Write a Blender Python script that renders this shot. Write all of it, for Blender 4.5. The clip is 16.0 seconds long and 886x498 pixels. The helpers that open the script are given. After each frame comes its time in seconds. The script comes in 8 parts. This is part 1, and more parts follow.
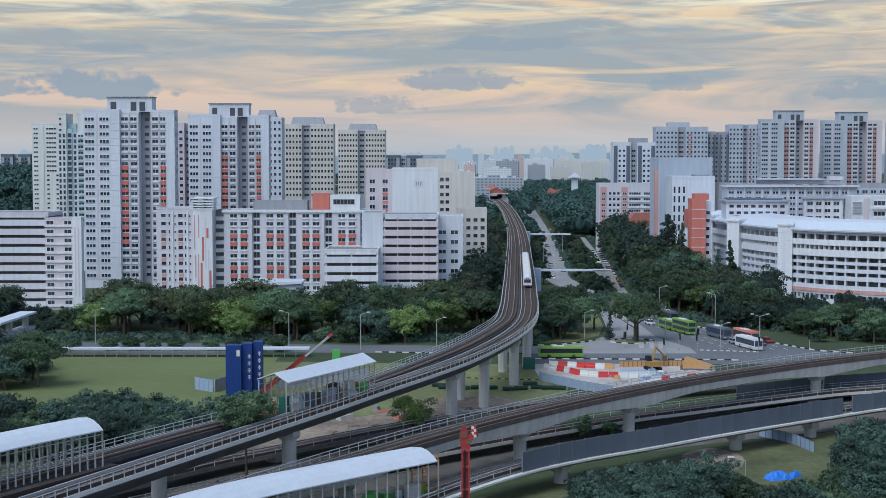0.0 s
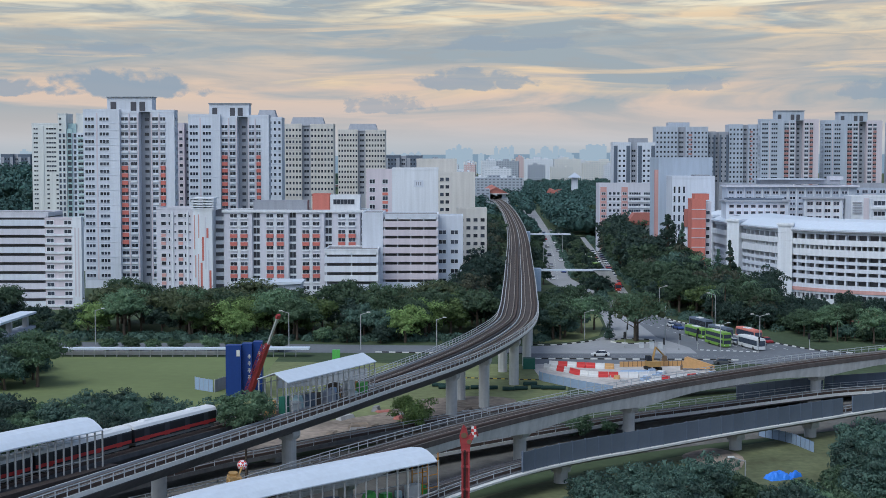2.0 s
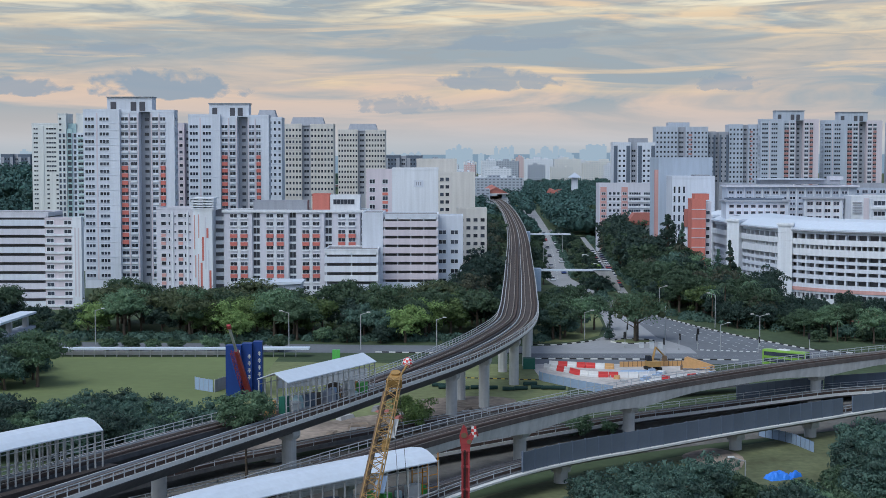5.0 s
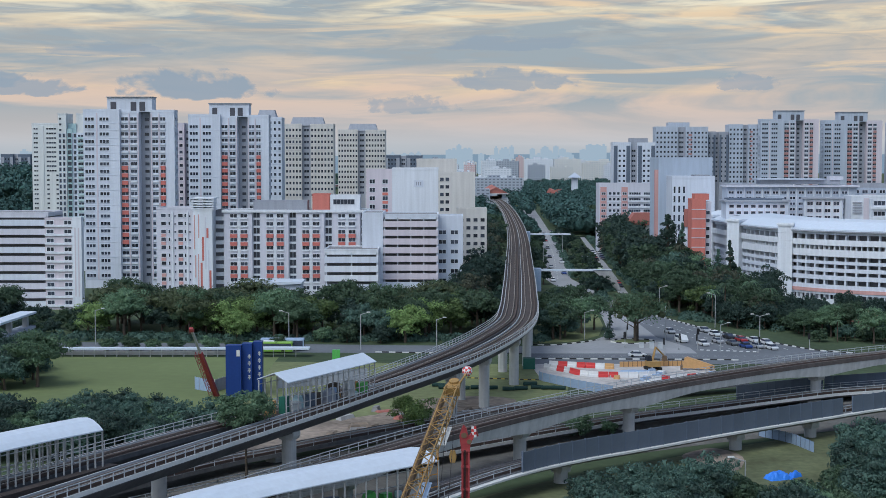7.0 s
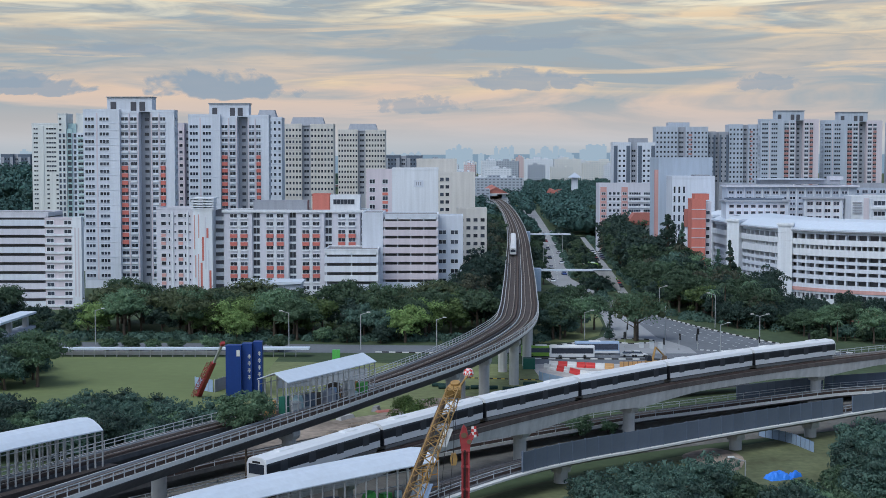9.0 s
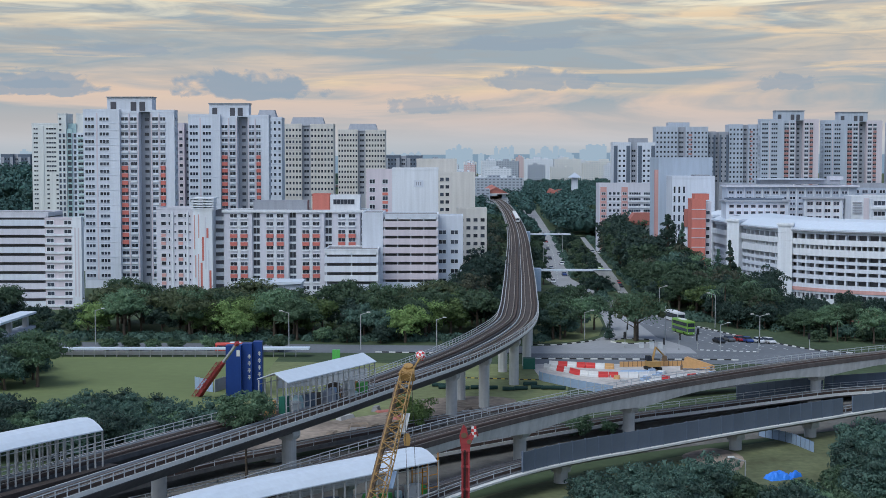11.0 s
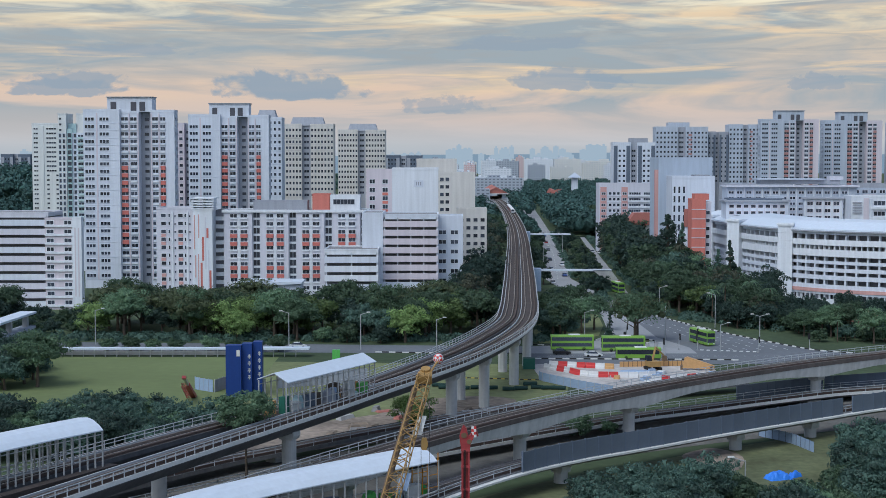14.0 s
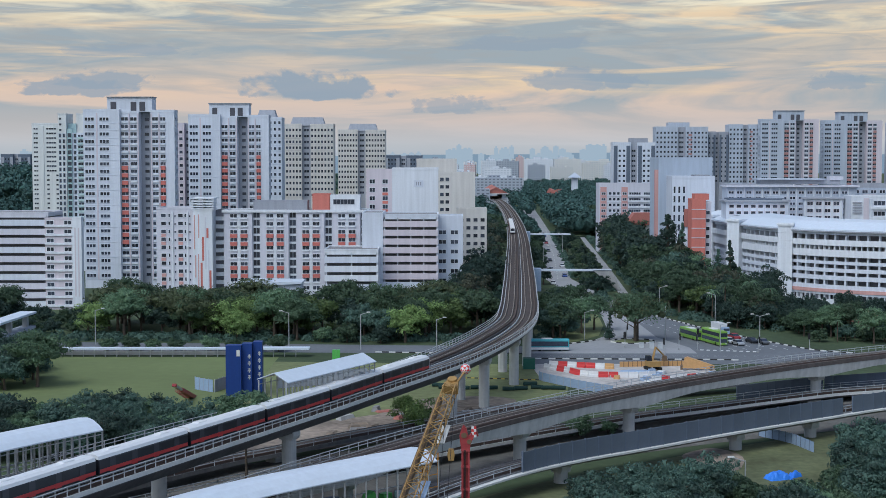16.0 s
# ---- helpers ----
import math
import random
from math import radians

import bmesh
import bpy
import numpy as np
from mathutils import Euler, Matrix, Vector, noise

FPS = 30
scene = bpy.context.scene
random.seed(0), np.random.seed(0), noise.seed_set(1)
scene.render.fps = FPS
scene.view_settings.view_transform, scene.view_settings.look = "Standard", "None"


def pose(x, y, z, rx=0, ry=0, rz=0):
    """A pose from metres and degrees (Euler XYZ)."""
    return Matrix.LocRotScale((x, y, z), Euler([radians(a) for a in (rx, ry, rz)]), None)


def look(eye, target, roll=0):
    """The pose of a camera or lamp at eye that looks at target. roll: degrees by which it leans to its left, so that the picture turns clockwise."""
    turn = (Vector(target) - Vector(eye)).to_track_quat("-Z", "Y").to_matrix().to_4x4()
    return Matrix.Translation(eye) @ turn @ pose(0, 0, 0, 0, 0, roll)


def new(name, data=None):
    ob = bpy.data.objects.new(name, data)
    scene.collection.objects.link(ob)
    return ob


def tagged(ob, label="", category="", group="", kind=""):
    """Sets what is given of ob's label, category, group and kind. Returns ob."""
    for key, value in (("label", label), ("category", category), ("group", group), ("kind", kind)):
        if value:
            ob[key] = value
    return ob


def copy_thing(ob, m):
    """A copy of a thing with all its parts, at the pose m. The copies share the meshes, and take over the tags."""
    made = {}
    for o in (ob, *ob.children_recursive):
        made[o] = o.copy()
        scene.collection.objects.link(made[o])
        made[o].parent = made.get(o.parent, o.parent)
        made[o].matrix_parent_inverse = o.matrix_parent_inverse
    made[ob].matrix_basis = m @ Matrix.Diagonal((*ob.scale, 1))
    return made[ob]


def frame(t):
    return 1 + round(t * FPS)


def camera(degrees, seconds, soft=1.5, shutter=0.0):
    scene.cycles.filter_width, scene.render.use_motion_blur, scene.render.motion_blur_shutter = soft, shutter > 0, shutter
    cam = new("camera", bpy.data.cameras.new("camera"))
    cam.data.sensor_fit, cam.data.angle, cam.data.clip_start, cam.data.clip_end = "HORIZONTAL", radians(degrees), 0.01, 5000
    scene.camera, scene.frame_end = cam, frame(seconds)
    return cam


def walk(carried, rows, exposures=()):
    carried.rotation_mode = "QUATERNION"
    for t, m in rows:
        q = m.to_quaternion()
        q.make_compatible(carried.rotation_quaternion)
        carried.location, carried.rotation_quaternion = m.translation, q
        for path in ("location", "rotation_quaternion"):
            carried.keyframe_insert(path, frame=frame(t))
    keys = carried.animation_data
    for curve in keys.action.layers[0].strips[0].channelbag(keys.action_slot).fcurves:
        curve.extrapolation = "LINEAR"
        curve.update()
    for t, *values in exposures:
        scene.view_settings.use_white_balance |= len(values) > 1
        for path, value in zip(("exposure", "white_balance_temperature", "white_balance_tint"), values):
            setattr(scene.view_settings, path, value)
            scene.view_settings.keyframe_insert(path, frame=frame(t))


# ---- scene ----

cam = camera(33.52, 16.0, soft=0.7)
EYE = pose(0, 0, 46, 90 - 3.528, 0, 0)
walk(cam, [(0.0, EYE), (16.0, EYE)], exposures=[(0.0, 0.0), (16.0, 0.0)])

# ---- world and light ----
world = bpy.data.worlds.new("dusk_sky")
scene.world = world
world.use_nodes = True
wn = world.node_tree.nodes
wn.clear()
sky = wn.new("ShaderNodeTexSky")
sky.sky_type = "NISHITA"
sky.sun_disc = False
sky.sun_elevation, sky.sun_rotation = radians(55), radians(215)
sky.air_density, sky.dust_density, sky.ozone_density = 1.0, 2.0, 1.5
wbg = wn.new("ShaderNodeBackground")
wbg.inputs["Strength"].default_value = 0.15
wout = wn.new("ShaderNodeOutputWorld")
world.node_tree.links.new(sky.outputs[0], wbg.inputs[0])
world.node_tree.links.new(wbg.outputs[0], wout.inputs[0])
sun_data = bpy.data.lights.new("sun", "SUN")
sun_data.energy, sun_data.angle, sun_data.color = 1.62, radians(40), (0.77, 0.92, 1.0)
sun = new("sun", sun_data)
sun.matrix_world = look((-57, -82, 143), (0, 0, 0))


# ---- materials ----
def mat(name, col, rough=0.8, metal=0.0, var=0.12, big=0.05, fine=2.0, bump=0.0, per_object=0.0, island=0.0, spec=0.3, streak=0.0, thin=False):
    """Painted, cast or grown surface: base colour with two scales of variation and a fine relief."""
    m = bpy.data.materials.new(name)
    m.use_nodes = True
    nt = m.node_tree
    n, l = nt.nodes, nt.links
    b = n["Principled BSDF"]
    b.inputs["Roughness"].default_value, b.inputs["Metallic"].default_value = rough, metal
    b.inputs["Specular IOR Level"].default_value = spec
    tc = n.new("ShaderNodeTexCoord")
    fac = None

    def add(sock, amount):
        nonlocal fac
        mr = n.new("ShaderNodeMapRange")
        mr.inputs["From Min"].default_value, mr.inputs["From Max"].default_value = 0.25, 0.75
        mr.inputs["To Min"].default_value, mr.inputs["To Max"].default_value = 1 - amount, 1 + amount
        l.new(sock, mr.inputs["Value"])
        if fac is None:
            fac = mr.outputs[0]
        else:
            mu = n.new("ShaderNodeMath")
            mu.operation = "MULTIPLY"
            l.new(fac, mu.inputs[0])
            l.new(mr.outputs[0], mu.inputs[1])
            fac = mu.outputs[0]

    for sc, amount in ((big, var), (fine, var * 0.7)):
        t = n.new("ShaderNodeTexNoise")
        t.inputs["Scale"].default_value, t.inputs["Detail"].default_value = sc, 4
        l.new(tc.outputs["Object"], t.inputs["Vector"])
        add(t.outputs[0], amount)
    if streak:
        mp = n.new("ShaderNodeMapping")
        mp.inputs["Scale"].default_value = (0.9, 0.9, 0.06)
        l.new(tc.outputs["Object"], mp.inputs["Vector"])
        t = n.new("ShaderNodeTexNoise")
        t.inputs["Scale"].default_value, t.inputs["Detail"].default_value = 1.0, 5
        l.new(mp.outputs[0], t.inputs["Vector"])
        add(t.outputs[0], streak)
    if per_object:
        add(n.new("ShaderNodeObjectInfo").outputs["Random"], per_object)
    if island:
        add(n.new("ShaderNodeNewGeometry").outputs["Random Per Island"], island)
    mx = n.new("ShaderNodeMix")
    mx.data_type, mx.blend_type = "RGBA", "MULTIPLY"
    mx.inputs[0].default_value = 1.0
    mx.inputs[6].default_value = (*col, 1)
    l.new(fac, mx.inputs[7])
    l.new(mx.outputs[2], b.inputs["Base Color"])
    if bump:
        t = n.new("ShaderNodeTexNoise")
        t.inputs["Scale"].default_value, t.inputs["Detail"].default_value = fine * 2, 5
        l.new(tc.outputs["Object"], t.inputs["Vector"])
        bp = n.new("ShaderNodeBump")
        bp.inputs["Strength"].default_value, bp.inputs["Distance"].default_value = bump, 0.1
        l.new(t.outputs[0], bp.inputs["Height"])
        l.new(bp.outputs[0], b.inputs["Normal"])
    if thin:
        tl = n.new("ShaderNodeBsdfTranslucent")
        ms = n.new("ShaderNodeMixShader")
        ms.inputs[0].default_value = 0.35
        l.new(mx.outputs[2], tl.inputs[0])
        l.new(b.outputs[0], ms.inputs[1])
        l.new(tl.outputs[0], ms.inputs[2])
        l.new(ms.outputs[0], n["Material Output"].inputs[0])
    return m


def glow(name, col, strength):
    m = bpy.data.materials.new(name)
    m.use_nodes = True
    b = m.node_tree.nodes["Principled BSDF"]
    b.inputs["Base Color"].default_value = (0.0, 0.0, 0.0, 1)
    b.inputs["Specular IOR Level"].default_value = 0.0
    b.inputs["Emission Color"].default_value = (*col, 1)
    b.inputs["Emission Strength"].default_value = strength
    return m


DULLRED = mat("dull_rose_paint", (0.42, 0.22, 0.21), var=0.06, streak=0.08)
WHITE = mat("white_paint", (0.70, 0.73, 0.78), var=0.05, streak=0.10)
COOL = mat("cool_white_paint", (0.63, 0.67, 0.75), var=0.05, streak=0.10)
# eastern estate's shade is mixed into this darker, bluer white
SHADEW = mat("shade_toned_blue_white_paint", (0.46, 0.51, 0.595), var=0.06, streak=0.12)
LILAC = mat("lilac_grey_paint", (0.61, 0.61, 0.68), var=0.05, streak=0.08)
PINK = mat("pale_pink_paint", (0.63, 0.57, 0.62), var=0.05, streak=0.08)
CREAM = mat("cream_paint", (0.63, 0.605, 0.575), var=0.06, streak=0.10)
RED = mat("coral_red_paint", (0.56, 0.17, 0.145), var=0.08, streak=0.08)
CORAL = mat("faded_coral_paint", (0.60, 0.34, 0.32), var=0.06, streak=0.1)
ORANGE = mat("orange_paint", (0.62, 0.20, 0.16), var=0.08, streak=0.08)
BLUEW = mat("blue_white_paint", (0.43, 0.50, 0.60), var=0.05, streak=0.10)
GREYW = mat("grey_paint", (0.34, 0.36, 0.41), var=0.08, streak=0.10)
SLATE = mat("slate_blue_paint", (0.12, 0.15, 0.20), var=0.1)
TEAL = mat("teal_tint_panel", (0.40, 0.56, 0.58), rough=0.4, var=0.08)
MINT = mat("mint_balcony_glass", (0.46, 0.60, 0.62), rough=0.3, var=0.06)
PALEC = mat("pale_ivory_paint", (0.66, 0.68, 0.68), var=0.06, streak=0.10)
GLASS = mat("dark_window_glass", (0.040, 0.050, 0.072), rough=0.25, var=0.3, per_object=0.45, spec=0.5)
# interior shade of open decks and roof openings is put into these two colours
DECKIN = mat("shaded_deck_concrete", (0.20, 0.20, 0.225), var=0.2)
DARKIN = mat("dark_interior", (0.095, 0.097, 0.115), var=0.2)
CONC = mat("cast_concrete", (0.36, 0.36, 0.36), var=0.10, big=0.15, fine=1.5, bump=0.2, streak=0.16)
CONCL = mat("pale_concrete", (0.47, 0.47, 0.46), var=0.10, big=0.15, fine=1.5, bump=0.2, streak=0.18)
BROWNC = mat("dark_brown_concrete", (0.105, 0.088, 0.082), var=0.2, big=0.2, fine=1.5, bump=0.2, streak=0.2)
# plain darker concrete tone for the low line and the siding
CONCK = mat("dark_grey_concrete", (0.15, 0.147, 0.147), var=0.16, big=0.15, fine=1.5, bump=0.2, streak=0.2)
CONCD = mat("stained_concrete", (0.24, 0.235, 0.24), var=0.14, big=0.15, fine=1.5, bump=0.2, streak=0.18)
# soffit shade of the main and west viaducts lies in this low base colour
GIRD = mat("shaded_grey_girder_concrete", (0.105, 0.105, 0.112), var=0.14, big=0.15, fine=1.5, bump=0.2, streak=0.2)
BED = mat("brown_track_bed", (0.068, 0.053, 0.048), var=0.22, big=0.25, fine=3.0, bump=0.5)
BEDD = mat("dark_track_bed", (0.062, 0.056, 0.058), var=0.22, big=0.25, fine=3.0, bump=0.5)
SLEEPER = mat("concrete_sleeper", (0.10, 0.07, 0.06), var=0.15)
STEEL = mat("worn_rail_steel", (0.40, 0.34, 0.31), rough=0.35, metal=0.8, var=0.15)
GALV = mat("galvanised_steel", (0.42, 0.43, 0.44), rough=0.5, metal=0.3, var=0.12)
RAILP = mat("pale_railing_paint", (0.46, 0.48, 0.50), rough=0.5, var=0.08)
PALEGROUND = mat("pale_site_ground", (0.46, 0.43, 0.41), rough=1.0, var=0.25, big=0.12, fine=0.9, bump=0.5)
NETTING = mat("dark_green_netting", (0.02, 0.05, 0.045), rough=0.9, var=0.3)
BARRIER = mat("slate_noise_panel", (0.115, 0.14, 0.18), rough=0.55, var=0.06, per_object=0.06, streak=0.10)
ROOFW = mat("white_metal_roof", (0.60, 0.66, 0.74), rough=0.45, var=0.05, streak=0.05)
ASPH = mat("worn_asphalt", (0.145, 0.156, 0.172), rough=0.9, var=0.16, big=0.06, fine=1.0)
ROADL = mat("pale_concrete_road", (0.30, 0.305, 0.315), rough=0.9, var=0.12, big=0.06, fine=1.0)
PAINT = mat("road_marking_paint", (0.62, 0.62, 0.60), var=0.12)
KERBB = mat("black_kerb_paint", (0.03, 0.03, 0.03), var=0.1)
GRASS = mat("mown_grass", (0.165, 0.186, 0.086), rough=0.95, var=0.30, big=0.05, fine=0.6, bump=0.4)
ROUGH = mat("rough_dry_grass", (0.112, 0.124, 0.062), rough=0.95, var=0.35, big=0.12, fine=0.9, bump=0.5)
TURF = mat("sports_field_turf", (0.146, 0.180, 0.074), rough=0.95, var=0.10, big=0.03, fine=0.4, bump=0.3)
WOODS = mat("woodland_floor", (0.055, 0.08, 0.04), rough=1.0, var=0.30, big=0.03, fine=0.5, bump=0.4)
SOIL = mat("bare_orange_soil", (0.235, 0.19, 0.155), rough=1.0, var=0.42, big=0.1, fine=0.8, bump=0.6)
LEAF = [mat("leaf_" + k, c, rough=0.55, var=0.26, big=0.25, fine=0.9, per_object=0.40, island=0.16, spec=0.3, thin=True) for k, c in
        (("deep_green", (0.068, 0.122, 0.096)), ("mid_green", (0.106, 0.176, 0.102)), ("olive", (0.150, 0.192, 0.098)), ("fresh_green", (0.168, 0.250, 0.090)), ("russet", (0.150, 0.164, 0.112)))]
BARK = mat("grey_brown_bark", (0.11, 0.085, 0.065), rough=0.95, var=0.2, bump=0.6)
BLUE = mat("dark_blue_paint", (0.012, 0.045, 0.20), rough=0.5, var=0.10, streak=0.08)
BLUEP = mat("pale_blue_sheet", (0.30, 0.40, 0.55), rough=0.6, var=0.10, streak=0.10)
YARD = mat("shade_dark_gravel", (0.135, 0.128, 0.118), rough=1.0, var=0.25, big=0.2, fine=1.5, bump=0.5)
TARP = mat("bright_blue_tarpaulin", (0.04, 0.22, 0.75), rough=0.5, var=0.15, bump=0.6)
YELLOW = mat("crane_yellow_paint", (0.37, 0.22, 0.08), rough=0.5, var=0.15)
YDARK = mat("grimy_boom_paint", (0.16, 0.105, 0.065), rough=0.6, var=0.2)
CRED = mat("crane_red_paint", (0.34, 0.05, 0.055), rough=0.45, var=0.25, streak=0.15)
BLACK = mat("black_rubber", (0.015, 0.015, 0.016), rough=0.7, var=0.1)
TROOF = mat("train_roof_white", (0.68, 0.69, 0.71), rough=0.4, var=0.05)
TBODY = mat("train_side_black", (0.022, 0.024, 0.03), rough=0.3, var=0.1)
TRED = mat("train_side_red", (0.50, 0.05, 0.05), rough=0.35, var=0.05)
TGREY = mat("train_side_white", (0.60, 0.61, 0.63), rough=0.4, var=0.06)
TDOOR = mat("train_door_grey", (0.05, 0.055, 0.065), rough=0.35, var=0.1)
TSKIRT = mat("train_underframe_grey", (0.20, 0.20, 0.20), rough=0.6, var=0.15)
BUSG = mat("bus_lime_green", (0.185, 0.36, 0.06), rough=0.35, var=0.04)
BUSR = mat("bus_red", (0.50, 0.05, 0.04), rough=0.35, var=0.04)
BUSW = mat("bus_white", (0.66, 0.67, 0.68), rough=0.35, var=0.04)
COACHB = mat("coach_bright_blue", (0.02, 0.12, 0.48), rough=0.35, var=0.04)
BUST = mat("bus_turquoise", (0.05, 0.34, 0.40), rough=0.35, var=0.04)
CARS = [mat("car_" + k, c, rough=0.3, metal=0.2, var=0.03, spec=0.5) for k, c in
        (("white", (0.72, 0.73, 0.74)), ("silver", (0.42, 0.43, 0.45)), ("black", (0.02, 0.02, 0.022)), ("grey", (0.12, 0.125, 0.13)), ("red", (0.40, 0.03, 0.03)), ("blue", (0.03, 0.07, 0.25)))]
TILE = mat("terracotta_roof", (0.40, 0.15, 0.125), rough=0.8, var=0.15)


# ---- mesh helpers ----
class Shape:
    """Collects vertices and faces; slot is the material slot of the faces that follow."""

    def __init__(self):
        self.v, self.f, self.s, self.slot = [], [], [], 0

    def face(self, pts):
        i = len(self.v)
        self.v += [tuple(p) for p in pts]
        self.f.append(tuple(range(i, i + len(pts))))
        self.s.append(self.slot)

    def box(self, x0, y0, z0, x1, y1, z1, taper=0.0):
        i = len(self.v)
        t = taper
        self.v += [(x0, y0, z0), (x1, y0, z0), (x1, y1, z0), (x0, y1, z0), (x0 + t, y0 + t, z1), (x1 - t, y0 + t, z1), (x1 - t, y1 - t, z1), (x0 + t, y1 - t, z1)]
        for q in ((0, 3, 2, 1), (4, 5, 6, 7), (0, 1, 5, 4), (1, 2, 6, 5), (2, 3, 7, 6), (3, 0, 4, 7)):
            self.f.append(tuple(i + k for k in q))
            self.s.append(self.slot)
        return self

    def tube(self, a, b, r0, r1=None, n=8, caps=True):
        a, b = Vector(a), Vector(b)
        r1 = r0 if r1 is None else r1
        d = (b - a).normalized()
        u = d.orthogonal().normalized()
        w = d.cross(u)
        i = len(self.v)
        for c, r in ((a, r0), (b, r1)):
            for k in range(n):
                g = 2 * math.pi * k / n
                self.v.append(tuple(c + (u * math.cos(g) + w * math.sin(g)) * r))
        for k in range(n):
            self.f.append((i + k, i + (k + 1) % n, i + n + (k + 1) % n, i + n + k))
            self.s.append(self.slot)
        if caps:
            self.f += [tuple(i + k for k in reversed(range(n))), tuple(i + n + k for k in range(n))]
            self.s += [self.slot] * 2
        return self

    def prism(self, prof, y0, y1):
        """A closed profile of (x, z) run from y0 to y1."""
        i, n = len(self.v), len(prof)
        self.v += [(x, y0, z) for x, z in prof] + [(x, y1, z) for x, z in prof]
        for k in range(n):
            j = (k + 1) % n
            self.f.append((i + k, i + j, i + n + j, i + n + k))
            self.s.append(self.slot)
        self.f += [tuple(i + k for k in reversed(range(n))), tuple(i + n + k for k in range(n))]
        self.s += [self.slot] * 2
        return self

    def sweep(self, line, prof, closed=True):
        """A profile of (offset to the right, height) run along a line of (point, right) pairs."""
        i, n = len(self.v), len(prof)
        for p, r in line:
            self.v += [(p.x + r.x * o, p.y + r.y * o, p.z + h) for o, h in prof]
        for a in range(len(line) - 1):
            for k in range(n if closed else n - 1):
                j = (k + 1) % n
                self.f.append((i + a * n + k, i + a * n + j, i + (a + 1) * n + j, i + (a + 1) * n + k))
                self.s.append(self.slot)
        if closed:
            e = i + (len(line) - 1) * n
            self.f += [tuple(i + k for k in range(n)), tuple(e + k for k in reversed(range(n)))]
            self.s += [self.slot] * 2
        return self

    def loft(self, line, profs):
        """Like sweep, with a profile of its own at each point of the line."""
        i, n = len(self.v), len(profs[0])
        for (p, r), prof in zip(line, profs):
            self.v += [(p.x + r.x * o, p.y + r.y * o, p.z + h) for o, h in prof]
        for a in range(len(line) - 1):
            for k in range(n):
                j = (k + 1) % n
                self.f.append((i + a * n + k, i + a * n + j, i + (a + 1) * n + j, i + (a + 1) * n + k))
                self.s.append(self.slot)
        return self

    def mesh(self, name, mats, smooth=False):
        me = bpy.data.meshes.new(name)
        me.from_pydata(self.v, [], self.f)
        for m in mats if isinstance(mats, (list, tuple)) else [mats]:
            me.materials.append(m)
        if isinstance(mats, (list, tuple)):
            me.polygons.foreach_set("material_index", self.s)
        if smooth:
            me.polygons.foreach_set("use_smooth", [True] * len(me.polygons))
        me.update()
        return me


def thing(name, label, category, m=None, group="", kind="", data=None):
    ob = new(name, data)
    if m is not None:
        ob.matrix_basis = m
    return tagged(ob, label, category, group, kind)


def part(name, data, parent, m=None, label=""):
    ob = new(name, data)
    ob.parent = parent
    if m is not None:
        ob.matrix_basis = m
    return tagged(ob, label) if label else ob


def spline(pts, step):
    """Points along a smooth curve through pts, every step metres."""
    ps = [Vector(p) for p in pts]
    ps = [ps[0] * 2 - ps[1]] + ps + [ps[-1] * 2 - ps[-2]]
    fine = []
    for a, b, c, d in zip(ps, ps[1:], ps[2:], ps[3:]):
        k = max(4, int((c - b).length / 2))
        for j in range(k):
            t = j / k
            fine.append(0.5 * (2 * b + (c - a) * t + (2 * a - 5 * b + 4 * c - d) * t * t + (3 * b - a - 3 * c + d) * t ** 3))
    fine.append(ps[-2])
    out, gone = [fine[0]], 0.0
    for a, b in zip(fine, fine[1:]):
        seg = (b - a).length
        while gone + seg >= step:
            a = a + (b - a) * ((step - gone) / seg)
            out.append(a.copy())
            seg = (b - a).length
            gone = 0.0
        gone += seg
    return out


def line_of(pts):
    """(point, right) pairs for a row of points."""
    out = []
    for i, p in enumerate(pts):
        d = pts[min(i + 1, len(pts) - 1)] - pts[max(i - 1, 0)]
        out.append((p, Vector((d.y, -d.x, 0)).normalized()))
    return out


def shifted(pts, off, dz=0.0):
    return [p + r * off + Vector((0, 0, dz)) for p, r in line_of(pts)]


# ---- ground, sky and distance ----
def make_ground():
    s = Shape()
    for y0, y1 in ((-600, 300), (300, 700), (700, 1500), (1500, 4900)):
        for x0, x1 in ((-2600, -300), (-300, 300), (300, 2600)):
            s.face([(x0, y0, 0), (x1, y0, 0), (x1, y1, 0), (x0, y1, 0)])
    g = thing("ground", "dark green overgrown ground that reaches the horizon", "ground", kind="structure", data=s.mesh("ground", WOODS))
    return g


def flat(name, label, category, pts, z, material):
    s = Shape()
    s.face([(x, y, z) for x, y in pts])
    return thing(name, label, category, kind="structure", data=s.mesh(name, material))


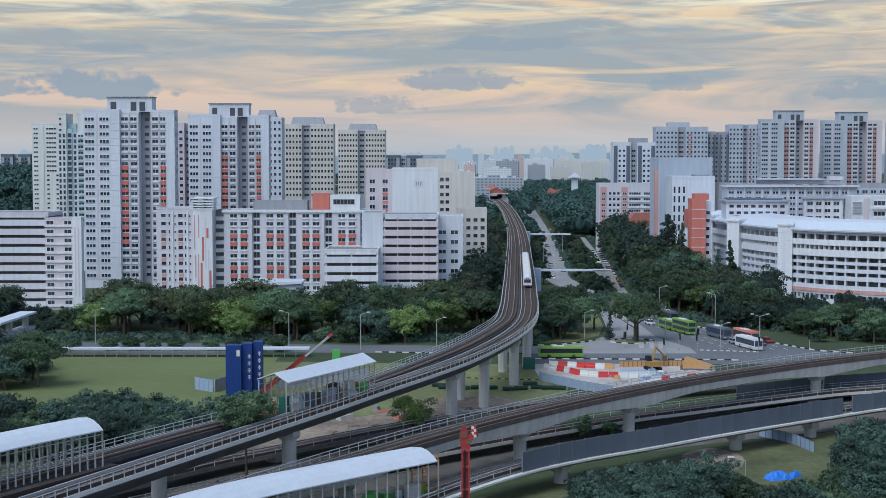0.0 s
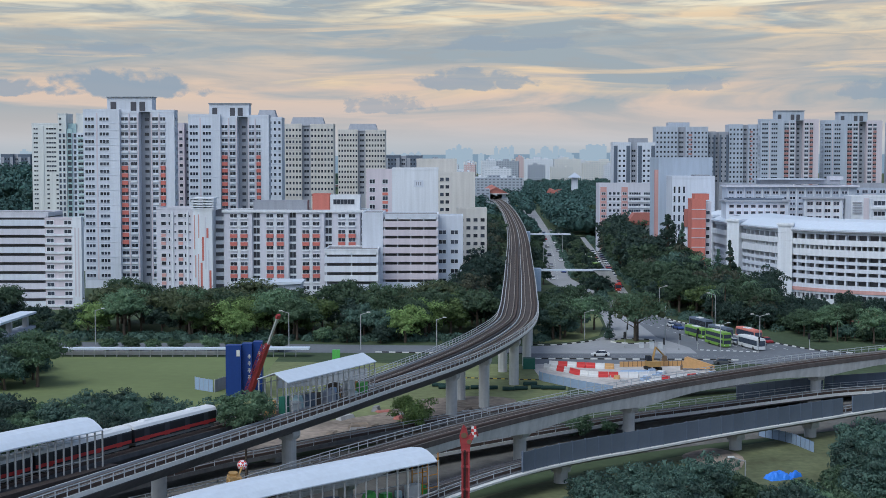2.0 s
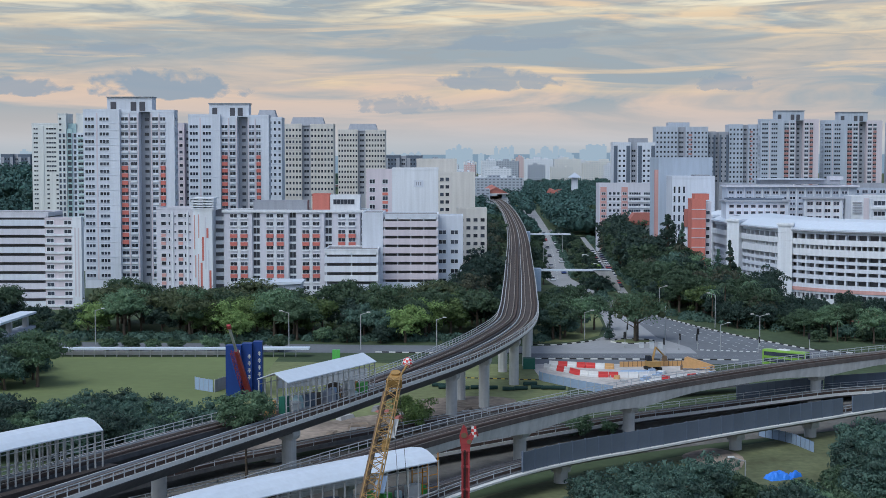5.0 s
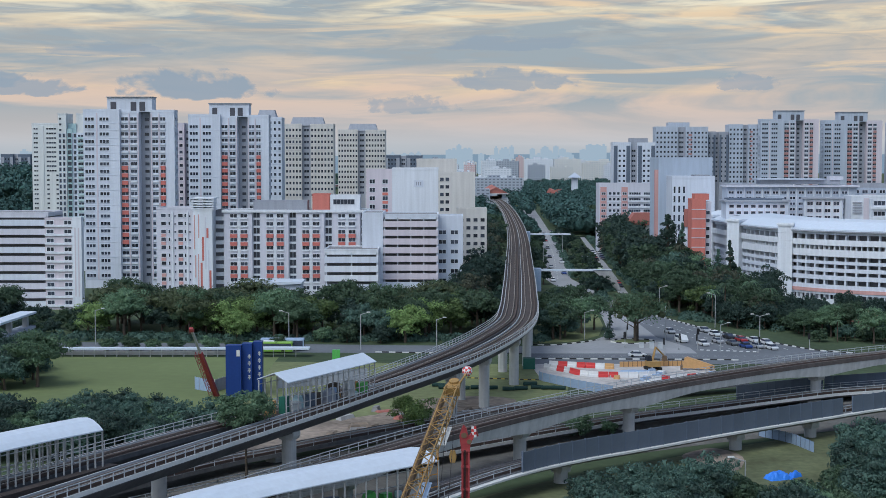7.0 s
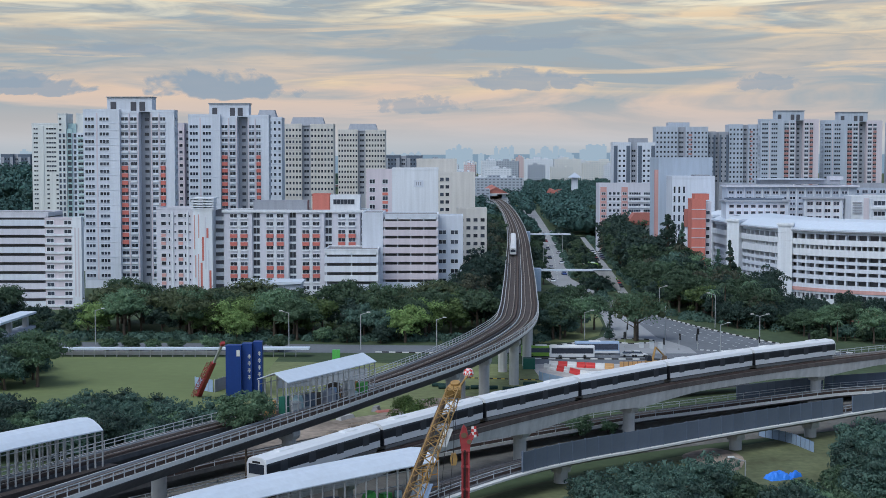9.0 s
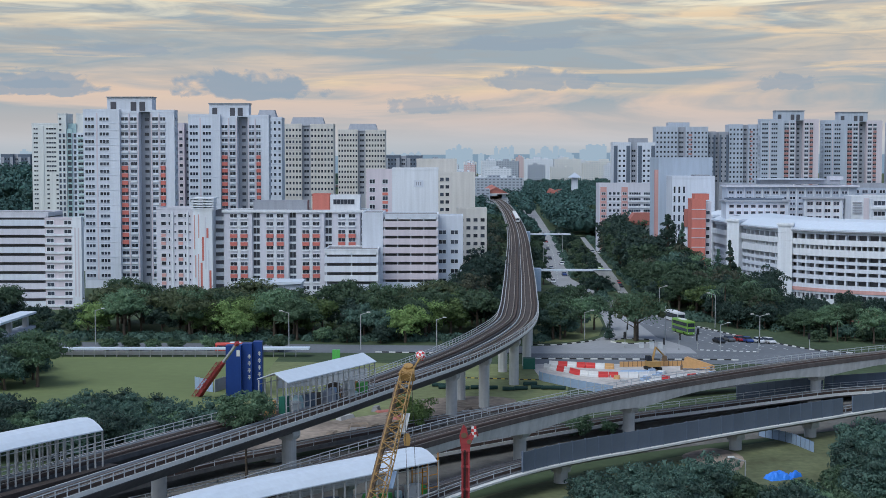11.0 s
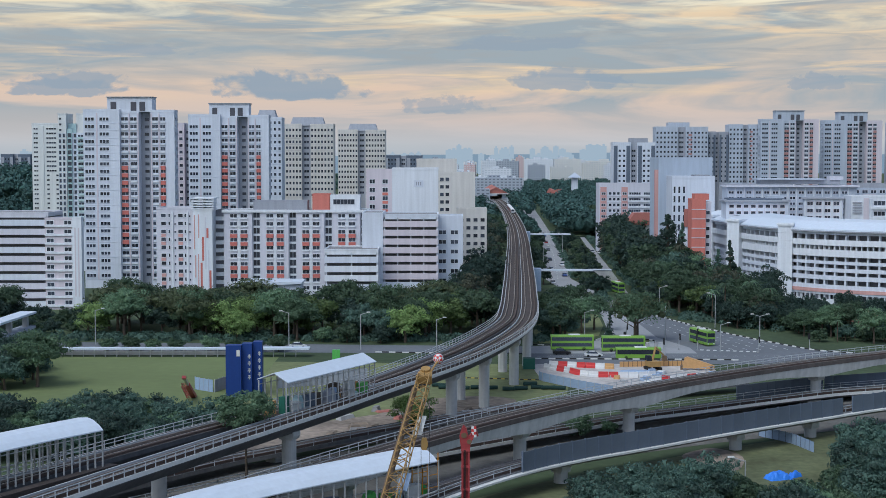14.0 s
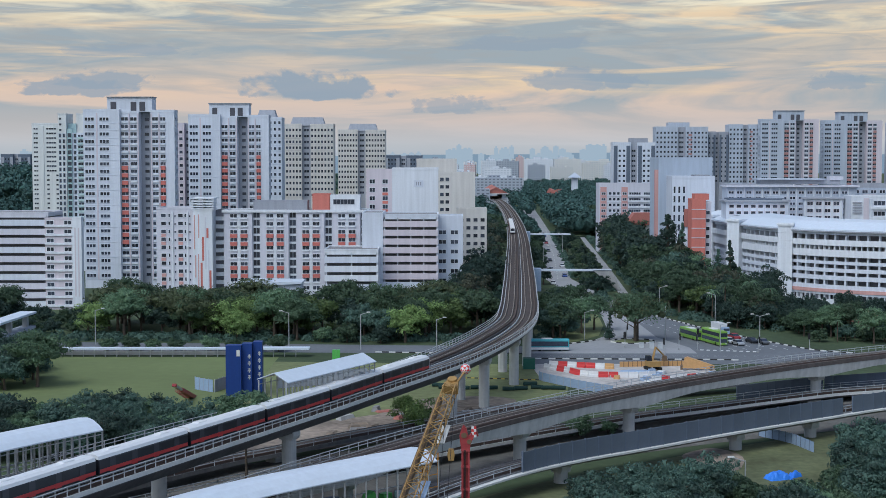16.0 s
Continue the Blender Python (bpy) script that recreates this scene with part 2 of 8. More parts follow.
def sky_material(name, cloud):
    m = bpy.data.materials.new(name)
    m.use_nodes = True
    n, l = m.node_tree.nodes, m.node_tree.links
    n.clear()
    out = n.new("ShaderNodeOutputMaterial")
    em = n.new("ShaderNodeEmission")
    uv = n.new("ShaderNodeUVMap")

    def noise_tex(sx, sy, scale, detail, off=0.0, dist=0.0):
        mp = n.new("ShaderNodeMapping")
        mp.inputs["Scale"].default_value = (sx, sy, 1)
        mp.inputs["Location"].default_value = (off, off * 0.7, 0)
        l.new(uv.outputs[0], mp.inputs[0])
        t = n.new("ShaderNodeTexNoise")
        t.inputs["Scale"].default_value, t.inputs["Detail"].default_value, t.inputs["Distortion"].default_value = scale, detail, dist
        t.inputs["Roughness"].default_value = 0.55
        l.new(mp.outputs[0], t.inputs["Vector"])
        return t.outputs[0]

    def ramp(sock, stops):
        r = n.new("ShaderNodeValToRGB")
        e = r.color_ramp.elements
        while len(e) < len(stops):
            e.new(0.5)
        for k, (p, c) in zip(e, stops):
            k.position, k.color = p, (*c, 1)
        l.new(sock, r.inputs[0])
        return r.outputs[0]

    def mix(fac, a, b):
        x = n.new("ShaderNodeMix")
        x.data_type = "RGBA"
        l.new(fac, x.inputs[0])
        for sock, val in ((x.inputs[6], a), (x.inputs[7], b)):
            if isinstance(val, tuple):
                sock.default_value = (*val, 1)
            else:
                l.new(val, sock)
        return x.outputs[2]

    sep = n.new("ShaderNodeSeparateXYZ")
    l.new(uv.outputs[0], sep.inputs[0])
    if cloud is None:
        sc = n.new("ShaderNodeMath")
        sc.operation = "MULTIPLY"
        sc.inputs[1].default_value = 1 / 8.0
        l.new(sep.outputs[1], sc.inputs[0])

        def times(x, y):
            k = n.new("ShaderNodeMath")
            k.operation = "MULTIPLY"
            l.new(x, k.inputs[0])
            l.new(y, k.inputs[1])
            return k.outputs[0]

        up = sc.outputs[0]
        grad = ramp(up, [(0.0, (0.47, 0.54, 0.61)), (0.07, (0.58, 0.60, 0.64)), (0.18, (0.66, 0.58, 0.55)), (0.33, (0.80, 0.62, 0.50)), (0.45, (0.66, 0.58, 0.51)), (0.60, (0.70, 0.61, 0.49)), (0.74, (0.92, 0.82, 0.60))])
        band = times(ramp(noise_tex(0.085, 0.62, 1.0, 9, 3.1, 1.1), [(0.40, (0, 0, 0)), (0.56, (0.95, 0.95, 0.95))]), ramp(up, [(0.10, (0.2, 0.2, 0.2)), (0.28, (1, 1, 1))]))
        c1 = mix(band, grad, (0.36, 0.44, 0.50))
        glowing = times(ramp(noise_tex(0.09, 1.1, 1.0, 8, 14.2, 1.0), [(0.53, (0, 0, 0)), (0.66, (0.85, 0.85, 0.85))]), ramp(up, [(0.27, (0, 0, 0)), (0.36, (1, 1, 1))]))
        c2 = mix(glowing, c1, (0.90, 0.70, 0.48))
        streak = times(ramp(noise_tex(0.24, 2.1, 1.0, 9, 9.7, 1.3), [(0.47, (0, 0, 0)), (0.66, (0.75, 0.75, 0.75))]), ramp(up, [(0.30, (0.1, 0.1, 0.1)), (0.50, (1, 1, 1))]))
        c3 = mix(streak, c2, (0.40, 0.43, 0.45))
        bright = times(ramp(noise_tex(0.17, 1.4, 1.0, 9, 31.0, 1.0), [(0.50, (0, 0, 0)), (0.66, (1, 1, 1))]), ramp(up, [(0.56, (0, 0, 0)), (0.74, (1, 1, 1))]))
        col = mix(bright, c3, (0.97, 0.90, 0.70))
        l.new(col, em.inputs[0])
        em.inputs[1].default_value = 0.92
        l.new(em.outputs[0], out.inputs[0])
    else:
        off, colour, strength = cloud
        em.inputs[0].default_value = (*colour, 1)
        tr = n.new("ShaderNodeBsdfTransparent")
        mx = n.new("ShaderNodeMixShader")

        def math_node(op, a, b=None, v=None):
            k = n.new("ShaderNodeMath")
            k.operation = op
            l.new(a, k.inputs[0])
            if b is not None:
                l.new(b, k.inputs[1])
            if v is not None:
                k.inputs[1].default_value = v
            return k.outputs[0]

        # uv runs from -1 to 1 over the patch: a soft edge, eaten into by noise
        xx = math_node("POWER", math_node("ABSOLUTE", sep.outputs[0]), v=2.0)
        lift = math_node("ADD", sep.outputs[1], v=0.35)
        yy = math_node("POWER", math_node("MAXIMUM", math_node("MULTIPLY", lift, v=0.85), math_node("MULTIPLY", lift, v=-2.6)), v=2.0)
        rad = math_node("ADD", xx, yy)
        nz = math_node("MULTIPLY", noise_tex(2.0, 0.8, 1.5, 7, off, 0.3), v=2.3)
        dens = math_node("SUBTRACT", nz, rad)
        al = ramp(dens, [(0.52, (0, 0, 0)), (0.80, (strength, strength, strength))])
        l.new(al, mx.inputs[0])
        l.new(tr.outputs[0], mx.inputs[1])
        l.new(em.outputs[0], mx.inputs[2])
        l.new(mx.outputs[0], out.inputs[0])
    return m


def sky_sheet(name, radius, az0, az1, el0, el1, material, nu, nv, unit):
    """Part of a sphere round the origin; unit: uv from -1 to 1, else uv in degrees."""
    s = Shape()
    uvs = []
    g = lambda a, e: (radius * math.cos(radians(e)) * math.sin(radians(a)), radius * math.cos(radians(e)) * math.cos(radians(a)), 46 + radius * math.sin(radians(e)))
    for i in range(nu):
        for j in range(nv):
            cs = [(az0 + (az1 - az0) * (i + p) / nu, el0 + (el1 - el0) * (j + q) / nv) for p, q in ((0, 0), (1, 0), (1, 1), (0, 1))]
            s.face([g(a, e) for a, e in cs])
            uvs += [(2 * (a - az0) / (az1 - az0) - 1, 2 * (e - el0) / (el1 - el0) - 1) if unit else (a, e) for a, e in cs]
    me = s.mesh(name, material)
    layer = me.uv_layers.new(name="UVMap")
    for k, uv in enumerate(uvs):
        layer.data[k].uv = uv
    return me


def make_sky():
    ob = thing("backdrop", "dusk sky with layered grey and peach clouds", "sky", kind="structure", data=sky_sheet("backdrop", 4850, -45, 45, -1.2, 14, sky_material("dusk_cloud_sky", None), 24, 6, False))
    clouds = []
    # bearing, elevation, half width and half height in degrees at the start; degrees drifted over the clip
    for k, (az, el, w, h, drift, dens) in enumerate(((-13.2, 2.85, 3.4, 0.95, 8.2, 0.92), (-2.6, 2.1, 2.2, 0.6, 3.0, 0.6), (0.6, 3.1, 2.8, 0.75, 4.8, 0.75), (15.5, 2.6, 2.0, 0.6, 7.0, 0.7), (9.0, 2.9, 1.6, 0.5, 6.0, 0.6),
                                                     (-17.5, 2.7, 2.8, 0.6, 3.6, 0.8), (-21.0, 3.0, 2.4, 0.6, 8.0, 0.75), (2.5, 4.5, 3.6, 0.55, 0.6, 0.7), (-13.0, 4.1, 3.2, 0.4, 1.0, 0.55))):
        me = sky_sheet("cloud", 4700 - 12 * k, az - w, az + w, el - h, el + h, sky_material("cloud_vapour", (k * 3.7, (0.29, 0.37, 0.46), dens)), 6, 2, True)
        clouds.append((thing("cloud", "soft blue-grey low cloud drifting across the sky", "cloud", group="drifting clouds", kind="structure", data=me), drift))
    return clouds


make_ground()
CLOUDS = make_sky()

# ---- rail lines ----
EDGE = spline([(-360, -640, 11), (-260, -380, 11), (-180, -182, 11), (-118, -40, 11), (-74, 70, 11), (-45.5, 136, 11), (-37, 156, 11), (-27.8, 177, 11), (-15.7, 204.2, 11), (-8.3, 222, 11), (0.6, 243, 11), (5.7, 256.5, 11), (11.6, 276, 11),
               (16.9, 298, 11), (20.4, 320, 11), (22.7, 349, 11), (24.4, 381, 11), (26.6, 422, 11), (32.1, 534, 11), (36.2, 618, 11), (41.7, 756, 11), (46.9, 939, 11), (48.6, 1031, 11), (50.0, 1130, 11), (49, 1250, 11), (36, 1400, 11),
               (-20, 1600, 11), (-150, 1850, 11), (-400, 2150, 11), (-700, 2400, 11)], 2.0)
TRACK_R = shifted(EDGE, -2.4)
FAR_L = [p for p in shifted(EDGE, -6.6) if p.y > 318]
TRACK_L = spline([(-380, -640, 10.7), (-282, -380, 10.7), (-203, -182, 10.7), (-140, -40, 10.7), (-92, 70, 10.7), (-59, 137, 10.7), (-39.9, 176.4, 10.6), (-32.3, 191.8, 10.5), (-24.5, 206.2, 10.4), (-17.6, 221.5, 10.25), (-11.2, 236.9, 10.15), (-3.4, 258.6, 10.15), (3.6, 279, 10.35), (9.2, 298.5, 10.7)]
                 + [tuple(p) for p in FAR_L[::12]], 2.0)
TRACK_A = spline([(-300, -380, 6.2), (-200, -175, 6.2), (-110, 10, 6.2), (-60, 108, 6.2), (-36.5, 152, 6.2), (-22.7, 174.4, 6.45), (-9.2, 194.3, 7.0), (5.0, 213.1, 7.45), (20.5, 230.8, 7.8), (37.1, 247.6, 8.0), (54.9, 263.2, 8.1), (73.8, 277.7, 8.15),
                  (96, 292, 8.2), (130, 311, 8.2), (190, 336, 8.2), (300, 370, 8.2), (450, 400, 8.2)], 2.0)
TRACK_B = spline([(-260, -400, 4), (-160, -180, 4), (-75, 20, 4), (-35, 118, 4), (-12, 164, 4), (-2, 183, 4), (8.1, 197.6, 4), (17.6, 207.4, 4), (28.4, 216.0, 4), (38.3, 224.2, 4), (48.6, 232.2, 4), (59.5, 240.2, 4), (65.5, 244.6, 4), (73.8, 250.6, 4), (100, 267, 4), (150, 290, 4), (260, 325, 4), (450, 365, 4)], 2.0)
TRACK_C = spline([(-200, -100, 2), (-110, 80, 2), (-55, 160, 2), (-30, 193, 2), (-8, 214.5, 2), (12.5, 233.5, 2), (31, 249.2, 2), (41, 256, 2), (69, 274.5, 2), (83, 281, 2), (130, 300, 2), (230, 335, 2), (400, 380, 2)], 2.0)
TRACK_D = spline([(-160, 20, 2), (-90, 128, 2), (-40, 203, 2), (-26, 220.5, 2), (-9.5, 239, 2), (8, 256, 2), (30, 274, 2), (60, 290, 2)], 2.0)


def near(pts, y0, y1, x0=-400.0, x1=400.0):
    return [p for p in pts if y0 <= p.y <= y1 and x0 <= p.x <= x1]


def make_viaduct(name, label, track, left, right, depth, bed, sides, pier_at, pier_r=1.0, girder=CONCD, white_edge=0, haunch=0.0):
    ob = thing(name, label, "viaduct", kind="structure")
    ln = line_of(track)
    s = Shape()
    lo = -0.75 if depth < 2.3 else -0.95
    q = 0.45 if depth < 2.3 else 0.94
    profs = []
    for p, r in ln:
        near_pier = min((math.hypot(p.x - x, p.y - y) for x, y in pier_at), default=99.0)
        d = depth - haunch * min(1.0, near_pier / 15.0) ** 0.8
        profs.append([(-left, -0.15), (-left, lo), (-left * q, -d), (right * q, -d), (right, lo), (right, -0.15), (right - 0.25, -0.15), (right - 0.25, -0.45), (-left + 0.25, -0.45), (-left + 0.25, -0.15)])
    s.loft(ln, profs)
    # dark brown beam along the outer deck edge
    if haunch:
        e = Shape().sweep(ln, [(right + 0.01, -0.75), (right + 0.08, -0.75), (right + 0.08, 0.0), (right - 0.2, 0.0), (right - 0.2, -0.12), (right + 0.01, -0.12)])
        part("edge_beam", e.mesh("edge_beam", BROWNC), ob, label="dark brown parapet beam")
    part("deck", s.mesh("deck", girder), ob)
    s = Shape()
    s.sweep(ln, [(-left + 0.26, -0.44), (right - 0.26, -0.44), (right - 0.26, -0.30), (-left + 0.26, -0.30)])
    for x0, x1 in ((-left + 0.02, -left + 0.24), (right - 0.24, right - 0.10)):
        s.sweep(ln, [(x0, -0.15), (x1, -0.15), (x1, -0.12), (x0, -0.12)])
    part("track_bed", s.mesh("track_bed", bed), ob)
    for o in (-0.72, 0.72):
        s = Shape()
        s.sweep(ln, [(o - 0.09, -0.28), (o + 0.09, -0.28), (o + 0.07, 0.0), (o - 0.07, 0.0)])
        part("rail", s.mesh("rail", STEEL), ob)
    s = Shape()
    s.sweep(ln, [(1.35, -0.28), (1.6, -0.28), (1.6, 0.1), (1.35, 0.1)])
    part("conductor_rail", s.mesh("conductor_rail", SLEEPER), ob, label="brown covered conductor rail")
    if white_edge in (1, 2):
        s = Shape().sweep(ln, [(right + 0.02, -0.62), (right + 0.14, -0.62), (right + 0.14, -0.1), (right + 0.02, -0.1)])
        part("coping", s.mesh("coping", PAINT), ob, label="white painted deck edge")
    if white_edge == 3:
        s = Shape().sweep(ln, [(-left - 0.14, -0.5), (-left - 0.02, -0.5), (-left - 0.02, -0.1), (-left - 0.14, -0.1)])
        part("coping", s.mesh("coping", RAILP), ob, label="pale painted deck edge")
    if white_edge >= 2:
        s = Shape().sweep(ln, [(-1.68, -0.29), (-1.52, -0.29), (-1.52, 0.0), (-1.68, 0.0)])
        part("conductor_rail", s.mesh("conductor_rail", RAILP), ob, label="white covered conductor rail")
    for off in sides:
        top = shifted(track, off)
        tl = line_of(top)
        for h in (0.42, 0.85):
            s = Shape()
            s.sweep(tl, [(-0.045, h - 0.045), (0.045, h - 0.045), (0.045, h + 0.045), (-0.045, h + 0.045)])
            part("handrail", s.mesh("handrail", RAILP), ob)
        pm = Shape().box(-0.05, -0.05, -0.2, 0.05, 0.05, 0.9).mesh("post", RAILP)
        picked = [p for p in top if 120 < p.y < (430 if sides[0] > 0 else 300) and -60 < p.x < 95][::1 if track[0].z > 5 else 2]
        for p in picked:
            part("post", pm, ob, Matrix.Translation(p))
    for x, y in pier_at:
        i = min(range(len(track)), key=lambda k: (track[k].x - x) ** 2 + (track[k].y - y) ** 2)
        p, r = ln[i]
        h = p.z - depth
        s = Shape()
        s.tube((0, 0, 0), (0, 0, h - 0.9), pier_r, n=20, caps=False)
        w = pier_r * 1.12 if depth < 2.0 else max(pier_r * 1.25, (left + right) * 0.25)
        yaw = math.degrees(math.atan2(r.y, r.x))
        s.prism([(-pier_r * 0.95, h - 0.95), (pier_r * 0.95, h - 0.95), (w, h - 0.45), (w, h + 0.15), (-w, h + 0.15), (-w, h - 0.45)], -pier_r * 0.95, pier_r * 0.95)
        part("pier", s.mesh("pier", CONCL), ob, pose(p.x + r.x * (right - left) / 2, p.y + r.y * (right - left) / 2, 0, 0, 0, yaw))
    return ob


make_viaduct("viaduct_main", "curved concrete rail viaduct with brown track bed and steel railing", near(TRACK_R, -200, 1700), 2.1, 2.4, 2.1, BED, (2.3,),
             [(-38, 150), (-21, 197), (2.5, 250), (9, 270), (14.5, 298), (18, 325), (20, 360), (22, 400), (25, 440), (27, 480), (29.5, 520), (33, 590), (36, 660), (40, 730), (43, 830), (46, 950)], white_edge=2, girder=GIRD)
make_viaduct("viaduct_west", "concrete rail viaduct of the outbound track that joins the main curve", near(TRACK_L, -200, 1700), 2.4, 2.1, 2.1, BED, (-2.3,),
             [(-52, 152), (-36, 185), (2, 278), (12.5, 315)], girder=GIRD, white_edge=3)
make_viaduct("viaduct_crossing", "pale concrete single-track viaduct that swings across in front of the main line", near(TRACK_A, -200, 420), 2.7, 2.7, 2.9, BED, (-2.6,),
             [(-47, 132), (-12, 190), (11.5, 220.5), (31, 242), (70.2, 274.8), (110, 300)], girder=CONCL, haunch=0.95)
make_viaduct("viaduct_low", "low concrete rail viaduct with steel railing beneath the crossing line", near(TRACK_C, -50, 420), 2.6, 2.6, 1.3, BEDD, (2.5, -2.5), [(-8, 214), (31, 249), (69, 274.5)], white_edge=1, girder=CONCK)
make_viaduct("viaduct_siding", "low dark siding track beside bare soil", near(TRACK_D, 20, 420), 2.4, 2.4, 1.0, BEDD, (2.3,), [(-26, 220.5), (8, 256)], girder=CONCK)
VB = make_viaduct("viaduct_barrier", "concrete rail viaduct screened by slate-blue noise panels", near(TRACK_B, -100, 420), 2.5, 2.5, 1.5, BEDD, (2.4,), [(-12, 164), (16.3, 206), (46.5, 230.7), (60.5, 241)])



# ---- noise panels on the barrier viaduct ----
def make_barrier():
    top = near(shifted(TRACK_B, 2.62), 100, 420, -60, 130)
    part("coping", Shape().sweep(line_of(top), [(-0.1, -0.72), (0.5, -0.72), (0.5, -0.45), (-0.1, -0.36)]).mesh("coping", PAINT), VB, label="white painted deck edge")
    pm = Shape().box(-1.28, -0.07, -0.35, 1.28, 0.07, 2.35).mesh("noise_panel", BARRIER)
    pst = Shape().box(-0.09, -0.13, -0.5, 0.09, 0.13, 2.45).mesh("panel_post", SLATE)
    fine = spline([tuple(p) for p in top[::3]], 2.66)
    for (p, r) in line_of(fine):
        if p.x < 11.0 or 66.6 < p.x < 69.2:
            continue
        yaw = math.degrees(math.atan2(r.y, r.x)) + 90
        part("noise_panel", pm, VB, pose(p.x, p.y, p.z, 0, 0, yaw))
        part("panel_post", pst, VB, pose(p.x + r.y * 1.33, p.y - r.x * 1.33, p.z, 0, 0, yaw))


make_barrier()

# ---- buildings ----
WINDOWS = {}


def window_mesh(w, h, sill=True, frame_mat=WHITE, lights=0):
    key = (w, h, sill, frame_mat.name, lights)
    if key not in WINDOWS:
        s = Shape()
        e, q = 0.1, 0.16 if sill else 0.1
        ring = lambda x, z0, z1, y: [(-x, y, z0), (x, y, z0), (x, y, z1), (-x, y, z1)]
        s.v = ring(w / 2 + e, -e, h + e, 0.02) + ring(w / 2 + e, -e, h + e, -q) + ring(w / 2 - 0.04, 0.04, h - 0.04, -q) + ring(w / 2 - 0.04, 0.04, h - 0.04, -0.01)
        for lvl in range(3):
            for k in range(4):
                j = (k + 1) % 4
                s.f.append((lvl * 4 + k, lvl * 4 + j, lvl * 4 + 4 + j, lvl * 4 + 4 + k))
                s.s.append(1)
        s.f.append((12, 13, 14, 15))
        s.s.append(0)
        s.slot = 1
        panes = max(1, lights or round(w / 1.15))
        bar = 0.09 * w / panes if lights else 0.05
        for i in range(1, panes):
            x = -w / 2 + w * i / panes
            s.box(x - bar, -q + 0.02, 0.02, x + bar, -0.012, h - 0.02)
        WINDOWS[key] = s.mesh("window", [GLASS, frame_mat])
    return WINDOWS[key]


def panel_mesh(w, h, material, out=0.14):
    key = ("panel", w, h, material.name, out)
    if key not in WINDOWS:
        s = Shape()
        s.box(-w / 2, -out, 0, w / 2, 0.02, h)
        WINDOWS[key] = s.mesh("panel", material)
    return WINDOWS[key]


FACE = {"front": 0, "left": -90, "right": 90}


class Block:
    """A building: its own axes run along the front (u), away from it (v) and up."""

    def __init__(self, name, label, x, y, yaw=0.0, category="building", group=""):
        self.ob = thing(name, label, category, pose(x, y, 0, 0, 0, yaw), group=group)

    def wall(self, u0, v0, z0, u1, v1, z1, material, roof=CONCD, parapet=0.9):
        part("wall", Shape().box(u0, v0, z0, u1, v1, z1).mesh("wall", material), self.ob)
        if parapet:
            s = Shape()
            t = 0.3
            for b in ((u0 - 0.05, v0 - 0.05, u1 + 0.05, v0 + t), (u0 - 0.05, v1 - t, u1 + 0.05, v1 + 0.05), (u0 - 0.05, v0 + t, u0 + t, v1 - t), (u1 - t, v0 + t, u1 + 0.05, v1 - t)):
                s.box(b[0], b[1], z1, b[2], b[3], z1 + parapet)
            part("parapet", s.mesh("parapet", material), self.ob)
            part("roof", Shape().box(u0 + t, v0 + t, z1, u1 - t, v1 - t, z1 + 0.12).mesh("roof", roof), self.ob)

    def put(self, name, me, u, v, z, face="front"):
        part(name, me, self.ob, pose(u, v, z, 0, 0, FACE[face]))

    def windows(self, us, v, zs, w, h, face="front", sill=True, frame_mat=WHITE, lights=0):
        me = window_mesh(w, h, sill, frame_mat, lights)
        for z in zs:
            for u in us:
                self.put("window", me, *((u, v, z) if face == "front" else (v, u, z)), face)

    def panels(self, us, v, zs, w, h, material, face="front", out=0.14):
        me = panel_mesh(w, h, material, out)
        for z in zs:
            for u in us:
                self.put("panel", me, *((u, v, z) if face == "front" else (v, u, z)), face)

    def band(self, u0, u1, v, zs, h, material, out=0.12, name="ledge"):
        me = panel_mesh(round(u1 - u0, 2), h, material, out)
        for z in zs:
            self.put(name, me, (u0 + u1) / 2, v, z)


def floors(z0, z1, pitch):
    out = []
    while z0 < z1:
        out.append(round(z0, 3))
        z0 += pitch
    return out


